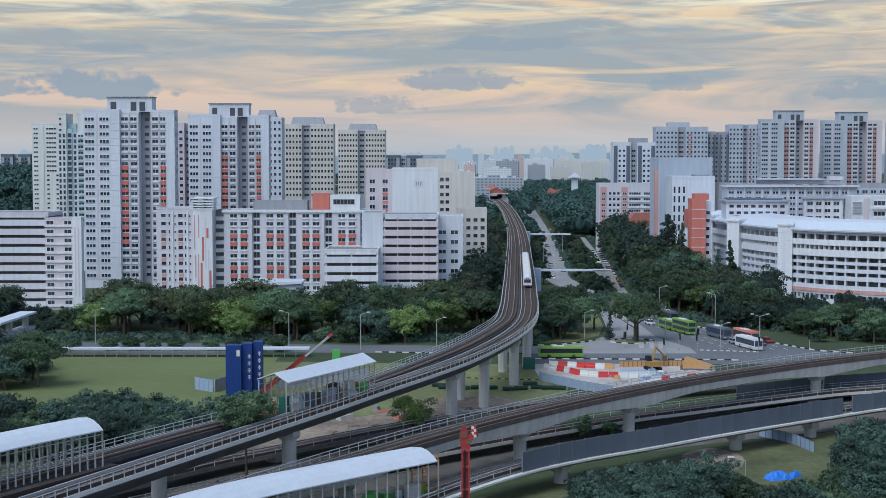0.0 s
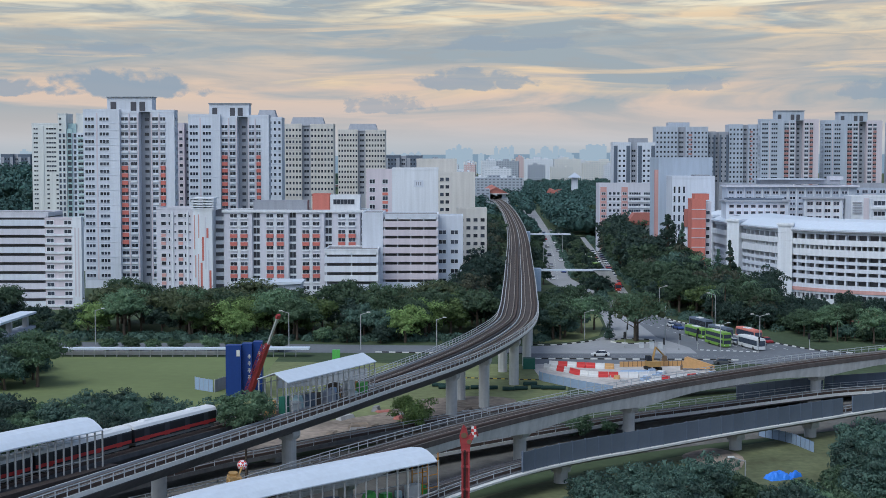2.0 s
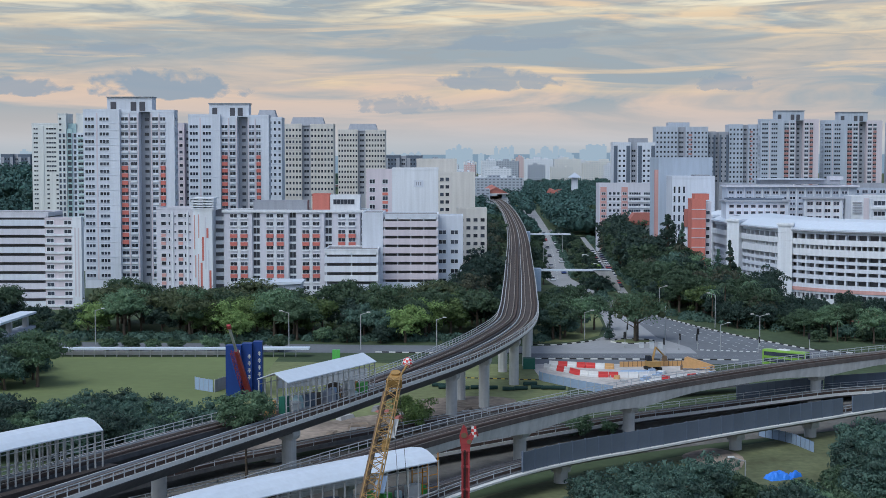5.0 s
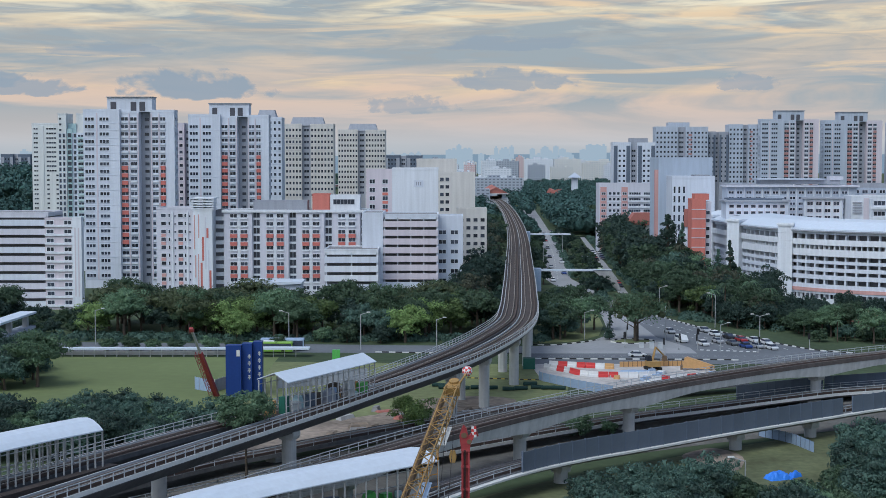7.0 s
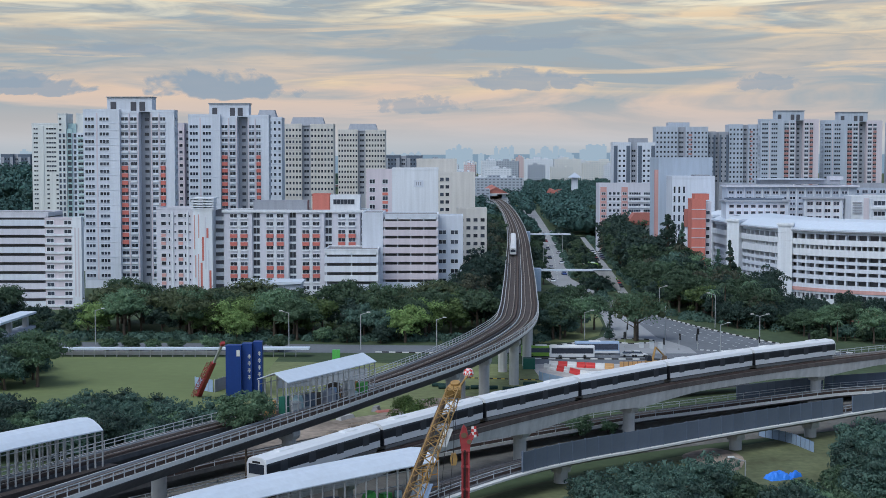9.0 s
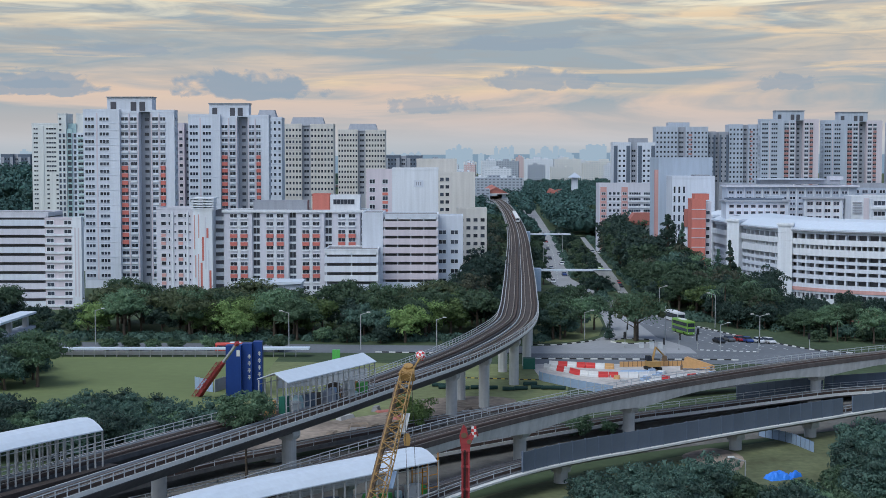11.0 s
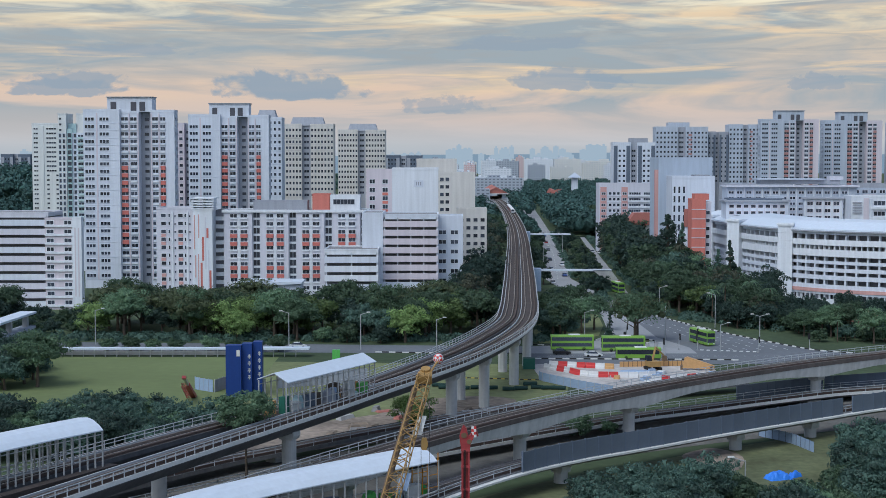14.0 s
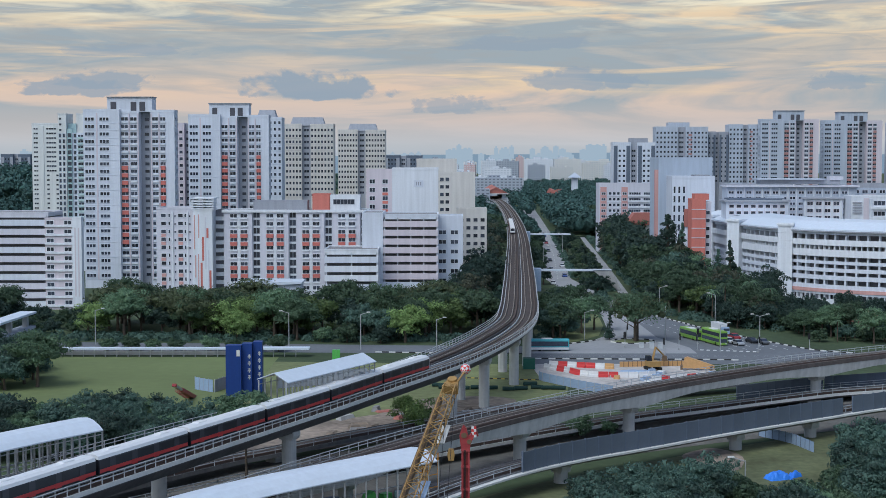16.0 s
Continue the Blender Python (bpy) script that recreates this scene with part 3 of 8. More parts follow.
def tower_block(label, x, y, w, top, yaw, body=COOL, accent=RED, pent=True, accent_z=(16, 44), low=4.0, right=None):
    """A tall point block with a stepped front: plain wing, two window bays, a deep slot and a further bay."""
    b = Block("tower_block", label, x, y, yaw, group="tall residential towers")
    k = w / 32.0
    b.wall(0, 0, 0, 12.8 * k, 9.5, top, body)
    b.wall(12.8 * k, 1.2, 0, 19.4 * k, 9.5, top - 0.6, body)
    # recess wall coloured grey, adding to the slot's shade
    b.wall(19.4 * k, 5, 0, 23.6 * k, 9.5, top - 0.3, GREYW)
    b.wall(23.6 * k, 0.8, 0, w, 7.5, top - 0.2, right or body)
    if pent:
        up = 4.6 if x < 0 else 5.2
        b.wall(8.2 * k, 1.6, top, 24 * k, 9, top + up, body, parapet=0.5)
        part("roof_rim", Shape().box(8.2 * k - 0.4, 1.1, top + up + 0.5, 24 * k + 0.4, 9.4, top + up + 0.75).mesh("roof_rim", GREYW), b.ob)
        # dark-coloured panels draw the shaded openings of the roof house
        for u in (10.4 * k, 17.5 * k, 20.6 * k):
            b.put("panel", panel_mesh(round(2.0 * k, 2), 3.2, DARKIN, 0.05), u, 1.55, top + 0.3)
    fl = floors(low, top - 1.9, 2.63)
    b.windows([2.2 * k, 7.4 * k], 0, fl, round(3.3 * k, 2), 1.15, frame_mat=body, lights=3)
    b.band(0.3 * k, 12.6 * k, 0, [z - 0.8 for z in fl], 0.1, body, 0.1)
    b.panels([4.8 * k], 0, [low - 1.0], round(0.5 * k, 2), round(top - low + 0.6, 2), PINK, out=0.08)
    acc = [z for z in fl if accent_z[0] < z < accent_z[1]]
    rest = [z for z in fl if not accent_z[0] < z < accent_z[1]]
    for u, v, ww, colours in ((14.3 * k, 1.2, 2.5, True), (17.5 * k, 1.2, 2.3, False), (25.2 * k, 0.8, 2.1, False), (27.9 * k, 0.8, 1.8, True)):
        ww = round(ww * k, 2)
        b.windows([u], v, fl, ww, 1.25, sill=False, frame_mat=body)
        b.panels([u], v, [z - 1.55 for z in (acc if colours else [])], round(ww * 0.92, 2), 1.45, accent, out=0.4)
        b.panels([u], v, [z - 0.75 for z in (rest if colours else fl)], ww, 0.5, WHITE, out=0.4)
    for u, v in ((15.95, 1.2), (19.1, 1.2), (23.9, 0.8), (26.6, 0.8)):
        b.panels([u * k], v, [low - 1.0], round(0.35 * k, 2), round(top - low + 0.4, 2), PINK, out=0.3)
    b.windows([21.5 * k], 5, fl, 1.6, 1.1, sill=False, frame_mat=GREYW)
    b.windows([2.6, 5.6], w if x < 0 else 0, fl, 1.2, 1.3, face="right" if x < 0 else "left", frame_mat=body)
    return b


def slab_tower(label, x, y, w, top, yaw, body, accent=None, crown=True, cols=8, deep=12.0, low=4.0, band=None):
    """A plainer tower: rows of windows either side of a stair slot, and a crown with sloped sides."""
    b = Block("tower_block", label, x, y, yaw, group="tall residential towers")
    b.wall(0, 0, 0, w * 0.42, deep, top, body)
    # stair slot is greyer than both wings, its shade partly in the colour
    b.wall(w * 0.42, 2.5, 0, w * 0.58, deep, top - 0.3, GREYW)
    b.wall(w * 0.58, 0.3, 0, w, deep, top - 0.1, body)
    fl = floors(low, top - 2.2, 2.8)
    n = cols // 2
    ww = round(w * 0.42 / n * (0.62 if cols > 12 else 0.52), 2)
    b.windows([w * 0.42 * (i + 0.5) / n for i in range(n)], 0, fl, ww, 1.25, sill=False, frame_mat=body)
    b.windows([w * 0.58 + w * 0.42 * (i + 0.5) / n for i in range(n)], 0.3, fl, ww, 1.25, sill=False, frame_mat=body)
    b.windows([w * 0.5], 2.5, fl, round(w * 0.09, 2), 1.2, sill=False, frame_mat=GREYW)
    b.band(0.2, w * 0.42 - 0.2, 0, [z - 0.6 for z in fl], 0.12, body, 0.15)
    b.band(w * 0.58 + 0.2, w - 0.2, 0.3, [z - 0.6 for z in fl], 0.12, body, 0.15)
    if accent:
        b.panels([w * 0.66], 0.3, [z - 1.1 for z in fl if z > 12], round(w * 0.07, 2), 0.95, accent, out=0.3)
    if band:
        for u in (0.06, 0.36, 0.64, 0.95):
            b.panels([w * u], 0 if u < 0.5 else 0.3, [low], round(w * 0.09, 2), round(top - low - 1, 2), band, out=0.2)
    if crown:
        s = Shape().box(w * 0.2, 2, top, w * 0.84, deep - 2, top + 4.0, taper=1.3)
        part("roof_crown", s.mesh("roof_crown", GREYW), b.ob)
        for i in range(4):
            part("crown_vent", Shape().box(-0.8, -0.15, 0, 0.8, 0.1, 2.4).mesh("crown_vent", SLATE), b.ob, pose(w * (0.32 + 0.13 * i), 2.75, top + 0.5, -18, 0, 0))
    return b


tower_block("tall pale grey residential tower with red balcony strips", -126.8, 520, 32.0, 62.4, 0, accent_z=(15, 46))
tower_block("pale grey residential tower with a red balcony strip", -99.8, 578, 31.4, 62.3, 0, accent_z=(20, 48), low=23.6)
slab_tower("grey-white tower with a slanted roof crown behind", -84, 640, 14.0, 63.0, 0, COOL, cols=6, low=30)
slab_tower("cream residential tower with a grey slanted roof crown", -78.0, 700, 26.0, 61.5, 0, CREAM, cols=14, low=28)
slab_tower("cream residential tower with a grey slanted roof crown", -56.3, 790, 25.4, 60.5, 0, CREAM, cols=14, low=27)
b = Block("tower_block", "tall cream apartment tower with dark balcony bands", -178.4, 640, group="tall residential towers")
b.wall(0, 0, 0, 12.3, 12, 60.6, PALEC, parapet=0.6)
b.wall(11.0, 1.5, 60.6, 12.3, 5, 62.0, PALEC, parapet=0)
fl = floors(18, 59.5, 2.02)
b.windows([1.7], 0, fl, 1.9, 0.75, sill=False, frame_mat=PALEC)
b.windows([8.4], 0, [z for z in fl if z > 40], 4.3, 0.8, sill=False, frame_mat=PALEC)
b.windows([6.9, 10.9], 0, [z for z in fl if z <= 40], 1.2, 0.8, sill=False, frame_mat=PALEC)
b.panels([4.4], 0, [4], 1.5, 56.0, PALEC, out=0.25)
b = Block("tower_block", "pale apartment tower with a teal glazed bay", -156.6, 600, group="tall residential towers")
b.wall(0, 0, 0, 3.4, 11, 63.8, PALEC, parapet=0.4)
b.wall(3.4, 0.8, 0, 10.2, 11, 56.0, COOL, parapet=0.4)
b.wall(6.8, 3, 56.0, 10.4, 11, 64.0, PALEC, parapet=0.3)
b.wall(3.6, 2.4, 56.0, 6.8, 11, 60.0, TEAL, parapet=0.2)
fl = floors(20, 54.5, 2.3)
b.windows([0.8, 2.4], 0, fl, 0.9, 1.5, sill=False, frame_mat=BLUEW)
b.windows([1.0], 0, floors(57, 63, 2.3), 1.0, 0.9, sill=False, frame_mat=PALEC)
b.panels([4.6], 0.8, [4], 1.8, 54.0, TEAL, out=0.5)
b.windows([4.6], 0.3, fl, 1.6, 1.7, sill=False, frame_mat=TEAL)
b.windows([6.7], 0.8, fl, 1.0, 1.5, sill=False, frame_mat=BLUEW)
b.panels([9.0], 0.8, [z - 0.7 for z in fl], 2.4, 0.9, MINT, out=0.9)
b.windows([9.0], 0.8, fl, 2.2, 1.1, sill=False, frame_mat=COOL)
slab_tower("narrow pink and white tower between larger towers", -114.6, 622, 13.0, 60.0, 0, PINK, crown=False, cols=4, low=20)
tower_block("pale grey residential tower with rose bays", 186.9, 867, 34.2, 68.2, 0, body=SHADEW, accent=DULLRED, accent_z=(10, 64), low=26, right=PINK)
tower_block("pale grey residential tower with rose bays", 229.0, 887, 35.4, 68.0, 0, body=SHADEW, accent=DULLRED, accent_z=(10, 64), low=26, right=PINK)
slab_tower("lilac-white residential tower with rose window strips", 125.4, 870, 31.0, 63.8, 0, SHADEW, accent=DULLRED, crown=False, cols=12, low=38)
# this wing's shade is painted in through its grey body colour
slab_tower("tower wing coloured grey-blue for shade", 156.6, 876, 12.9, 61.0, 0, GREYW, crown=False, cols=4, low=32, band=SLATE)
slab_tower("lilac-white tower with small windows", 170.0, 877, 20.2, 65.3, 0, SHADEW, accent=DULLRED, crown=False, cols=8, low=26)
slab_tower("white tower with dark blue vertical bands", 94.6, 820, 23.5, 54.0, 0, COOL, crown=False, cols=8, low=30, band=SLATE)
slab_tower("pale tower at the edge of the estate", 272.0, 896, 30.8, 67.0, 0, LILAC, crown=False, cols=6, low=28)
slab_tower("low slate-blue block far behind the towers", -40.0, 1000, 26.0, 47.2, 0, SLATE, crown=False, cols=10, low=36, band=GREYW)
slab_tower("far grey-blue apartment block among woods", -300.0, 1000, 20.0, 48.0, 0, SLATE, crown=False, cols=8, low=28, band=GREYW)
slab_tower("far pale apartment block among woods", -327.0, 1040, 22.0, 48.0, 0, COOL, crown=False, cols=8, low=28)
b = Block("roof_house", "small pale lift house on a tower roof", 100.5, 824, 0)
b.wall(4, 0, 54.0, 14, 8, 57.0, GREYW, parapet=0.2)
b = Block("roof_house", "small pale lift house on a tower roof", 133.4, 874, 0)
b.wall(0, 0, 63.8, 12.6, 8, 67.0, SHADEW, parapet=0.2)


def make_slab_block():
    """The long mid-rise block with lilac bays, coral panels and a striped stair tower."""
    b = Block("apartment_block", "long lilac-white apartment block with coral window panels", -86.7, 455, 0)
    b.wall(-2.4, 2, 0, 9.9, 16, 30.2, LILAC, parapet=0.6)
    b.wall(18.8, 0, 0, 63.5, 14, 29.6, WHITE, parapet=0.5)
    b.band(18.4, 63.8, 0, [29.3], 0.75, WHITE, 1.3, "eave")
    fl = [round(2.9 + 2.48 * i, 2) for i in range(11)]
    b.windows([-0.2, 5.1], 2, fl, 1.5, 1.15, sill=False, frame_mat=WHITE)
    b.windows([1.6, 6.6], 2, fl, 0.55, 1.15, sill=False, frame_mat=WHITE)
    b.windows([3.4, 8.0, 9.2], 2, fl, 0.5, 0.7, sill=False, frame_mat=LILAC)
    b.panels([-0.2, 5.1], 2, [fl[i] - 1.15 for i in (2, 3, 5, 7, 8)], 1.4, 1.0, CORAL, out=0.2)
    b.panels([2.6, 7.3], 2, [1], 0.5, 28.5, WHITE, out=0.3)
    for n, u0 in enumerate((19.0, 30.2, 41.3, 52.4)):
        b.panels([u0 + 4.4], 0, [0.5], 8.7, 28.6, LILAC, out=0.9)
        b.panels([u0 + 4.6], -0.9, [0.5], 0.7, 28.0, WHITE, out=0.12)
        b.windows([u0 + 3.0, u0 + 6.2], -0.9, fl, 2.15, 1.15, sill=False)
        b.panels([u0 + 3.0, u0 + 6.2], -0.9, [fl[i] - 1.25 for i in (3, 4, 7, 8)], 2.15, 1.15, RED, out=0.3)
        b.panels([u0 + 3.0, u0 + 6.2], -0.9, [fl[i] - 0.5 for i in (0, 1, 2, 5, 6, 9, 10)], 2.15, 0.4, WHITE, out=0.3)
        b.windows([u0 + 10.0], 0, fl, 1.9, 1.75, sill=False, frame_mat=GREYW, lights=2)
    b.wall(45.6, 8, 29.8, 51.0, 14, 34.6, ORANGE, parapet=0.3)
    b.wall(51.2, 8, 29.8, 60.5, 14, 34.2, WHITE, parapet=0.3)
    b.windows([55.5], 8, [31.6], 6.6, 1.5, sill=False, frame_mat=GREYW)
    b.wall(27.0, 8, 29.8, 44.0, 14, 32.5, GREYW, parapet=0.3)
    # open gallery beside the stair tower, inner shade given by a darker back wall
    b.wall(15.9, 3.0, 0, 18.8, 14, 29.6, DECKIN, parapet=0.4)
    b.panels([17.35], 2.6, [z - 1.0 for z in fl], 2.85, 1.25, WHITE, out=0.5)
    # stair tower with tall coral stripes
    b.wall(9.9, -4, 0, 15.9, 4, 29.8, WHITE, parapet=0.4)
    for u, z0, h, m in ((10.4, 18.1, 10.5, CORAL), (10.7, 9.4, 6.9, CORAL), (11.7, 21.6, 7.2, CORAL), (11.6, 2.0, 14.7, CORAL), (12.5, 3.0, 11.0, RED), (13.0, 14.6, 7.3, RED), (14.4, 21.6, 3.0, RED), (15.2, 2.0, 9.6, RED), (14.7, 3.0, 15.0, LILAC), (13.8, 12.0, 16.0, LILAC)):
        b.panels([u], -4, [z0], 0.6 if m is RED else 0.3, float(h), m, out=0.08)
    s = Shape()
    for i in range(5):
        s.box(9.4, -4.2, 30.3 + i * 0.8, 16.4, 3.0, 30.7 + i * 0.8)
    for u in (9.8, 12.8, 15.8):
        s.box(u, -3.6, 30.0, u + 0.3, 2.4, 33.6)
    part("roof_louvre", s.mesh("roof_louvre", WHITE), b.ob, label="white stacked roof louvres")


def make_hall():
    """The taller block with a blank white end wall."""
    b = Block("apartment_block", "tall white block with a blank end wall", -25.6, 490, 0)
    b.wall(0, 1, 0, 8.6, 16, 41.5, PINK)
    b.wall(8.6, 0, 0, 24.0, 16, 42.0, WHITE)
    fl = floors(4, 40, 2.8)
    b.windows([2.0, 6.3], 1, fl, 1.8, 1.4, sill=False)
    b.panels([6.3], 1, [z - 1.1 for z in fl if z < 36], 1.8, 0.9, ORANGE, out=0.2)
    b.panels([17.5], 0, [36.5], 3.2, 2.2, COOL, out=0.1)
    s = Shape()
    for i in range(3):
        s.box(16.6 + i * 0.7, -0.16, 37.0, 16.95 + i * 0.7, -0.1, 38.2)
    part("block_number", s.mesh("block_number", GREYW), b.ob, label="small grey plate of bars")
    c = Block("apartment_block", "cream block with shaded gallery openings", -9.9, 545, 0)
    c.wall(0, 6, 0, 15, 18, 45.0, CREAM)
    c.wall(8.0, 0, 0, 21.8, 12, 40.0, CREAM)
    c.windows([3, 7], 6, floors(4, 43, 2.8), 2.4, 1.3, sill=False, frame_mat=CREAM)
    c.windows([9.5, 11.5], 0, floors(4, 38, 2.8), 1.4, 1.3, sill=False, frame_mat=CREAM)
    d = Block("apartment_block", "small cream and white block beside the railway", 5.0, 520, 0)
    d.wall(0, 0, 0, 10.5, 12, 27.5, CREAM)
    d.windows([1.5, 4.0, 6.5, 9.0], 0, floors(4, 26, 2.8), 1.5, 1.3, sill=False, frame_mat=CREAM)


def make_garage(label, x, y, w, top, levels, yaw=0, cols=3, material=WHITE, blank=0.0, deep=18.0, solid=0.62, upper=None):
    """A multi-storey car park: parapet bands in front of dark open decks."""
    b = Block("parking_garage", label, x, y, yaw)
    # solid core whose dark colour adds shade behind the parapets
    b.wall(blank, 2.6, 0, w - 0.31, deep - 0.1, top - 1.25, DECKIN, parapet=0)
    if blank:
        b.wall(0, -0.2, 0, blank, deep, top + 0.4, material, parapet=0.4)
    b.wall(blank, 0.4, top - 1.2, w, deep + 0.2, top, material, parapet=0.4)
    part("end_wall", Shape().box(w - 0.3, 0.2, 0, w, deep, top - 0.9).mesh("end_wall", material), b.ob)
    pitch = (top - 1.0) / levels
    for i in range(levels):
        b.put("parapet_band", panel_mesh(round(w - blank, 2), round(pitch * solid, 2), upper if upper and i > levels * 0.32 else material if i % 3 else COOL, 0.5), (w + blank) / 2, 0.5, i * pitch + 0.1)
        part("floor_slab", Shape().box(blank, 0.4, 0, w - 0.32, deep, 0.3).mesh("floor_slab", CONC), b.ob, pose(0, 0, i * pitch + pitch * 0.42))
    for i in range(cols + 1):
        part("column", Shape().box(-0.16, 0.1, 0, 0.16, 1.5, top - 0.5).mesh("column", material), b.ob, pose(blank + 0.4 + (w - blank - 0.8) * i / cols, 0.3, 0))
    return b


make_slab_block()
make_hall()
make_garage("white multi-storey car park with open decks", -160.0, 452, 38.5, 29.0, 10, cols=2, material=LILAC, solid=0.66)
b = Block("parking_garage", "pink and white car park wing with slot windows", -121.0, 446.5, 0)
b.wall(0, 0, 0, 8.4, 5, 27.4, PINK, parapet=0.5)
b.wall(8.4, -0.5, 0, 11.2, 2.5, 27.9, WHITE, parapet=0.3)
fl = floors(1.6, 26, 2.7)
b.windows([1.6, 7.0], 0, fl, 2.2, 1.2, sill=False)
b.band(0, 8.4, 0, [z - 0.75 for z in fl], 0.55, WHITE, 0.35)
b.panels([9.3, 10.3], -0.5, [4.0], 0.35, 21.0, PINK, out=0.06)
make_garage("white multi-storey car park with dark open decks", -23.8, 432, 22.4, 29.3, 11, cols=4, blank=6.2, material=COOL, solid=0.68, upper=PINK)
make_garage("low white car park wing", -34.0, 421, 15.4, 19.6, 7, cols=2, solid=0.66)
b = Block("apartment_block", "white car park end block with small windows", -2.2, 440, 0)
b.wall(0, 0, 0, 8.2, 14, 28.0, COOL)
b.windows([2.0, 5.6], 0, floors(3, 26, 2.9), 2.2, 1.2, sill=False)
b = Block("apartment_block", "white and blue-grey block with a blank upper wall", 85.5, 560, 0)
b.wall(-0.6, 20, 0, 20.6, 44, 45.5, BLUEW)
b.wall(-1.9, 20.5, 0, -0.6, 23, 41.5, CORAL, parapet=0)
b.wall(1.6, 0, 0, 17.9, 14, 38.4, COOL)
b.wall(10.5, 3, 38.4, 16.5, 10, 39.6, GREYW, parapet=0.1)
b.windows([2.6, 4.4, 6.2], 0, floors(4, 36, 3.6), 0.8, 2.5, sill=False)
b.panels([14.2], 0, [33.0], 2.8, 1.6, COOL, out=0.1)
b.panels([7.6], 0, [20.0], 2.6, 6.8, TILE, out=0.5)
b = Block("apartment_block", "red and white apartment block behind dark trees", 76.3, 720, 0)
b.wall(0, 0, 0, 29, 14, 33.0, LILAC)
fl = floors(3, 31, 2.8)
b.panels([2.2, 12.5], 0, [1.0], 3.0, 31.0, CORAL, out=0.3)
b.windows([5.5, 7.5, 9.5], 0, fl, 1.3, 1.3, sill=False)
# wide dark panes stand in for the shaded voids of an open gallery
b.windows([17.6, 24.6], 0, fl, 5.6, 1.2, sill=False)
b.band(4, 11, 0, [z - 0.7 for z in fl], 0.3, WHITE, 0.3)
b.band(14.2, 28.6, 0, [z - 0.9 for z in fl], 0.75, WHITE, 0.5)
b.windows([2.2, 12.5], -0.3, fl, 2.0, 1.2, sill=False)
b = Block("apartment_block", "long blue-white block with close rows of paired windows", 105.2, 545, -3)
b.wall(0, 0, 0, 47.5, 14, 35.4, SHADEW, parapet=0)
fl = floors(20.6, 34.0, 2.05)
b.windows([1.5, 4.6, 8.0] + [11.4 + 3.15 * i for i in range(11)], 0, fl, 1.9, 0.95, sill=False, frame_mat=LILAC, lights=2)
for u in [3.0, 6.3] + [9.7 + 3.15 * i for i in range(12)]:
    b.panels([u], 0, [8.0], 0.45, 27.2, WHITE if u > 12 else LILAC, out=0.3)
b.wall(-0.6, -1.2, 35.4, 48.2, 14.6, 36.0, LILAC, parapet=0)
b.wall(-0.3, -0.8, 36.0, 24.0, 14.0, 36.5, GREYW, parapet=0)
b.wall(12.5, 3.0, 36.5, 42.0, 12.0, 38.0, GREYW, parapet=0)
b.wall(11.5, 1.5, 38.0, 36.0, 12.5, 38.5, SHADEW, parapet=0)
b.wall(38.0, 2.5, 38.0, 43.0, 8.0, 39.2, LILAC, parapet=0.2)
b = Block("apartment_block", "pale block with pink panels behind the car park", 153.0, 552, -3)
b.wall(0, 0, 0, 40, 14, 34.6, SHADEW, parapet=0.4)
b.windows([2.0 + 3.2 * i for i in range(9)], 0, floors(20, 33.5, 2.6), 2.0, 1.1, sill=False, frame_mat=LILAC, lights=2)
b.panels([6.8, 16.4], 0, [22.0], 4.6, 10.5, PINK, out=0.15)
b.wall(3.0, 3.0, 34.6, 22.0, 10.0, 36.4, GREYW, parapet=0.2)
b = Block("apartment_block", "coral red stair tower on a white block", 86.6, 512, 0)
b.wall(0, 0, 0, 4.9, 8, 31.5, ORANGE, parapet=0.4)
b.wall(1.5, 3, 31.5, 6.5, 9, 33.4, ORANGE, parapet=0.2)
b.wall(4.9, 2, 0, 7.2, 12, 30.0, LILAC)
b.band(0, 4.9, 0, floors(5, 30, 3.3), 0.3, PINK, 0.1)
b.windows([6.0], 2, floors(4, 28, 2.8), 1.3, 1.3, sill=False)


b = Block("apartment_block", "lower white block with wide shaded bays", 100.4, 522, -3)
b.wall(0, 0, 0, 21.8, 12, 30.6, COOL, parapet=0)
b.windows([2.0 + 2.55 * i for i in range(8)], 0, floors(17, 29.6, 2.3), 1.6, 1.05, sill=False, frame_mat=PINK)
b.panels([3.3 + 2.55 * i for i in range(7)], 0, [10.0], 0.4, 20.0, LILAC, out=0.25)
b.wall(-0.6, -0.9, 30.6, 22.6, 12.4, 31.2, GREYW, parapet=0)
b.wall(1.0, 1.5, 31.2, 20.0, 11.5, 31.8, SLATE, parapet=0)
b.wall(15.0, 3.0, 31.8, 21.0, 8.0, 32.7, SHADEW, parapet=0)
b = Block("apartment_block", "slanted white block with pink recesses", 127.5, 520, -12)
b.wall(0, 0, 0, 13.5, 12, 31.6, COOL, parapet=0)
b.windows([2.2, 5.2, 8.2, 11.2], 0, floors(17, 30, 2.5), 1.9, 1.2, sill=False, frame_mat=PINK)
b.panels([0.6, 3.7, 6.7, 9.7, 12.8], 0, [6.0], 0.5, 25.4, WHITE, out=0.5)
b.wall(-0.5, -0.7, 31.6, 14.0, 12.4, 32.2, GREYW, parapet=0)
b = Block("apartment_block", "white block with roof louvres and broad bands", 141.0, 508, -3)
b.wall(0, 0, 0, 30, 12, 32.6, WHITE, parapet=0.5)
b.wall(4.2, -0.4, 0, 6.0, 2, 32.3, PINK, parapet=0)
b.windows([9.6, 14.6, 19.6, 24.6], 0, floors(19, 31, 3.6), 3.8, 1.5, sill=False, frame_mat=LILAC)
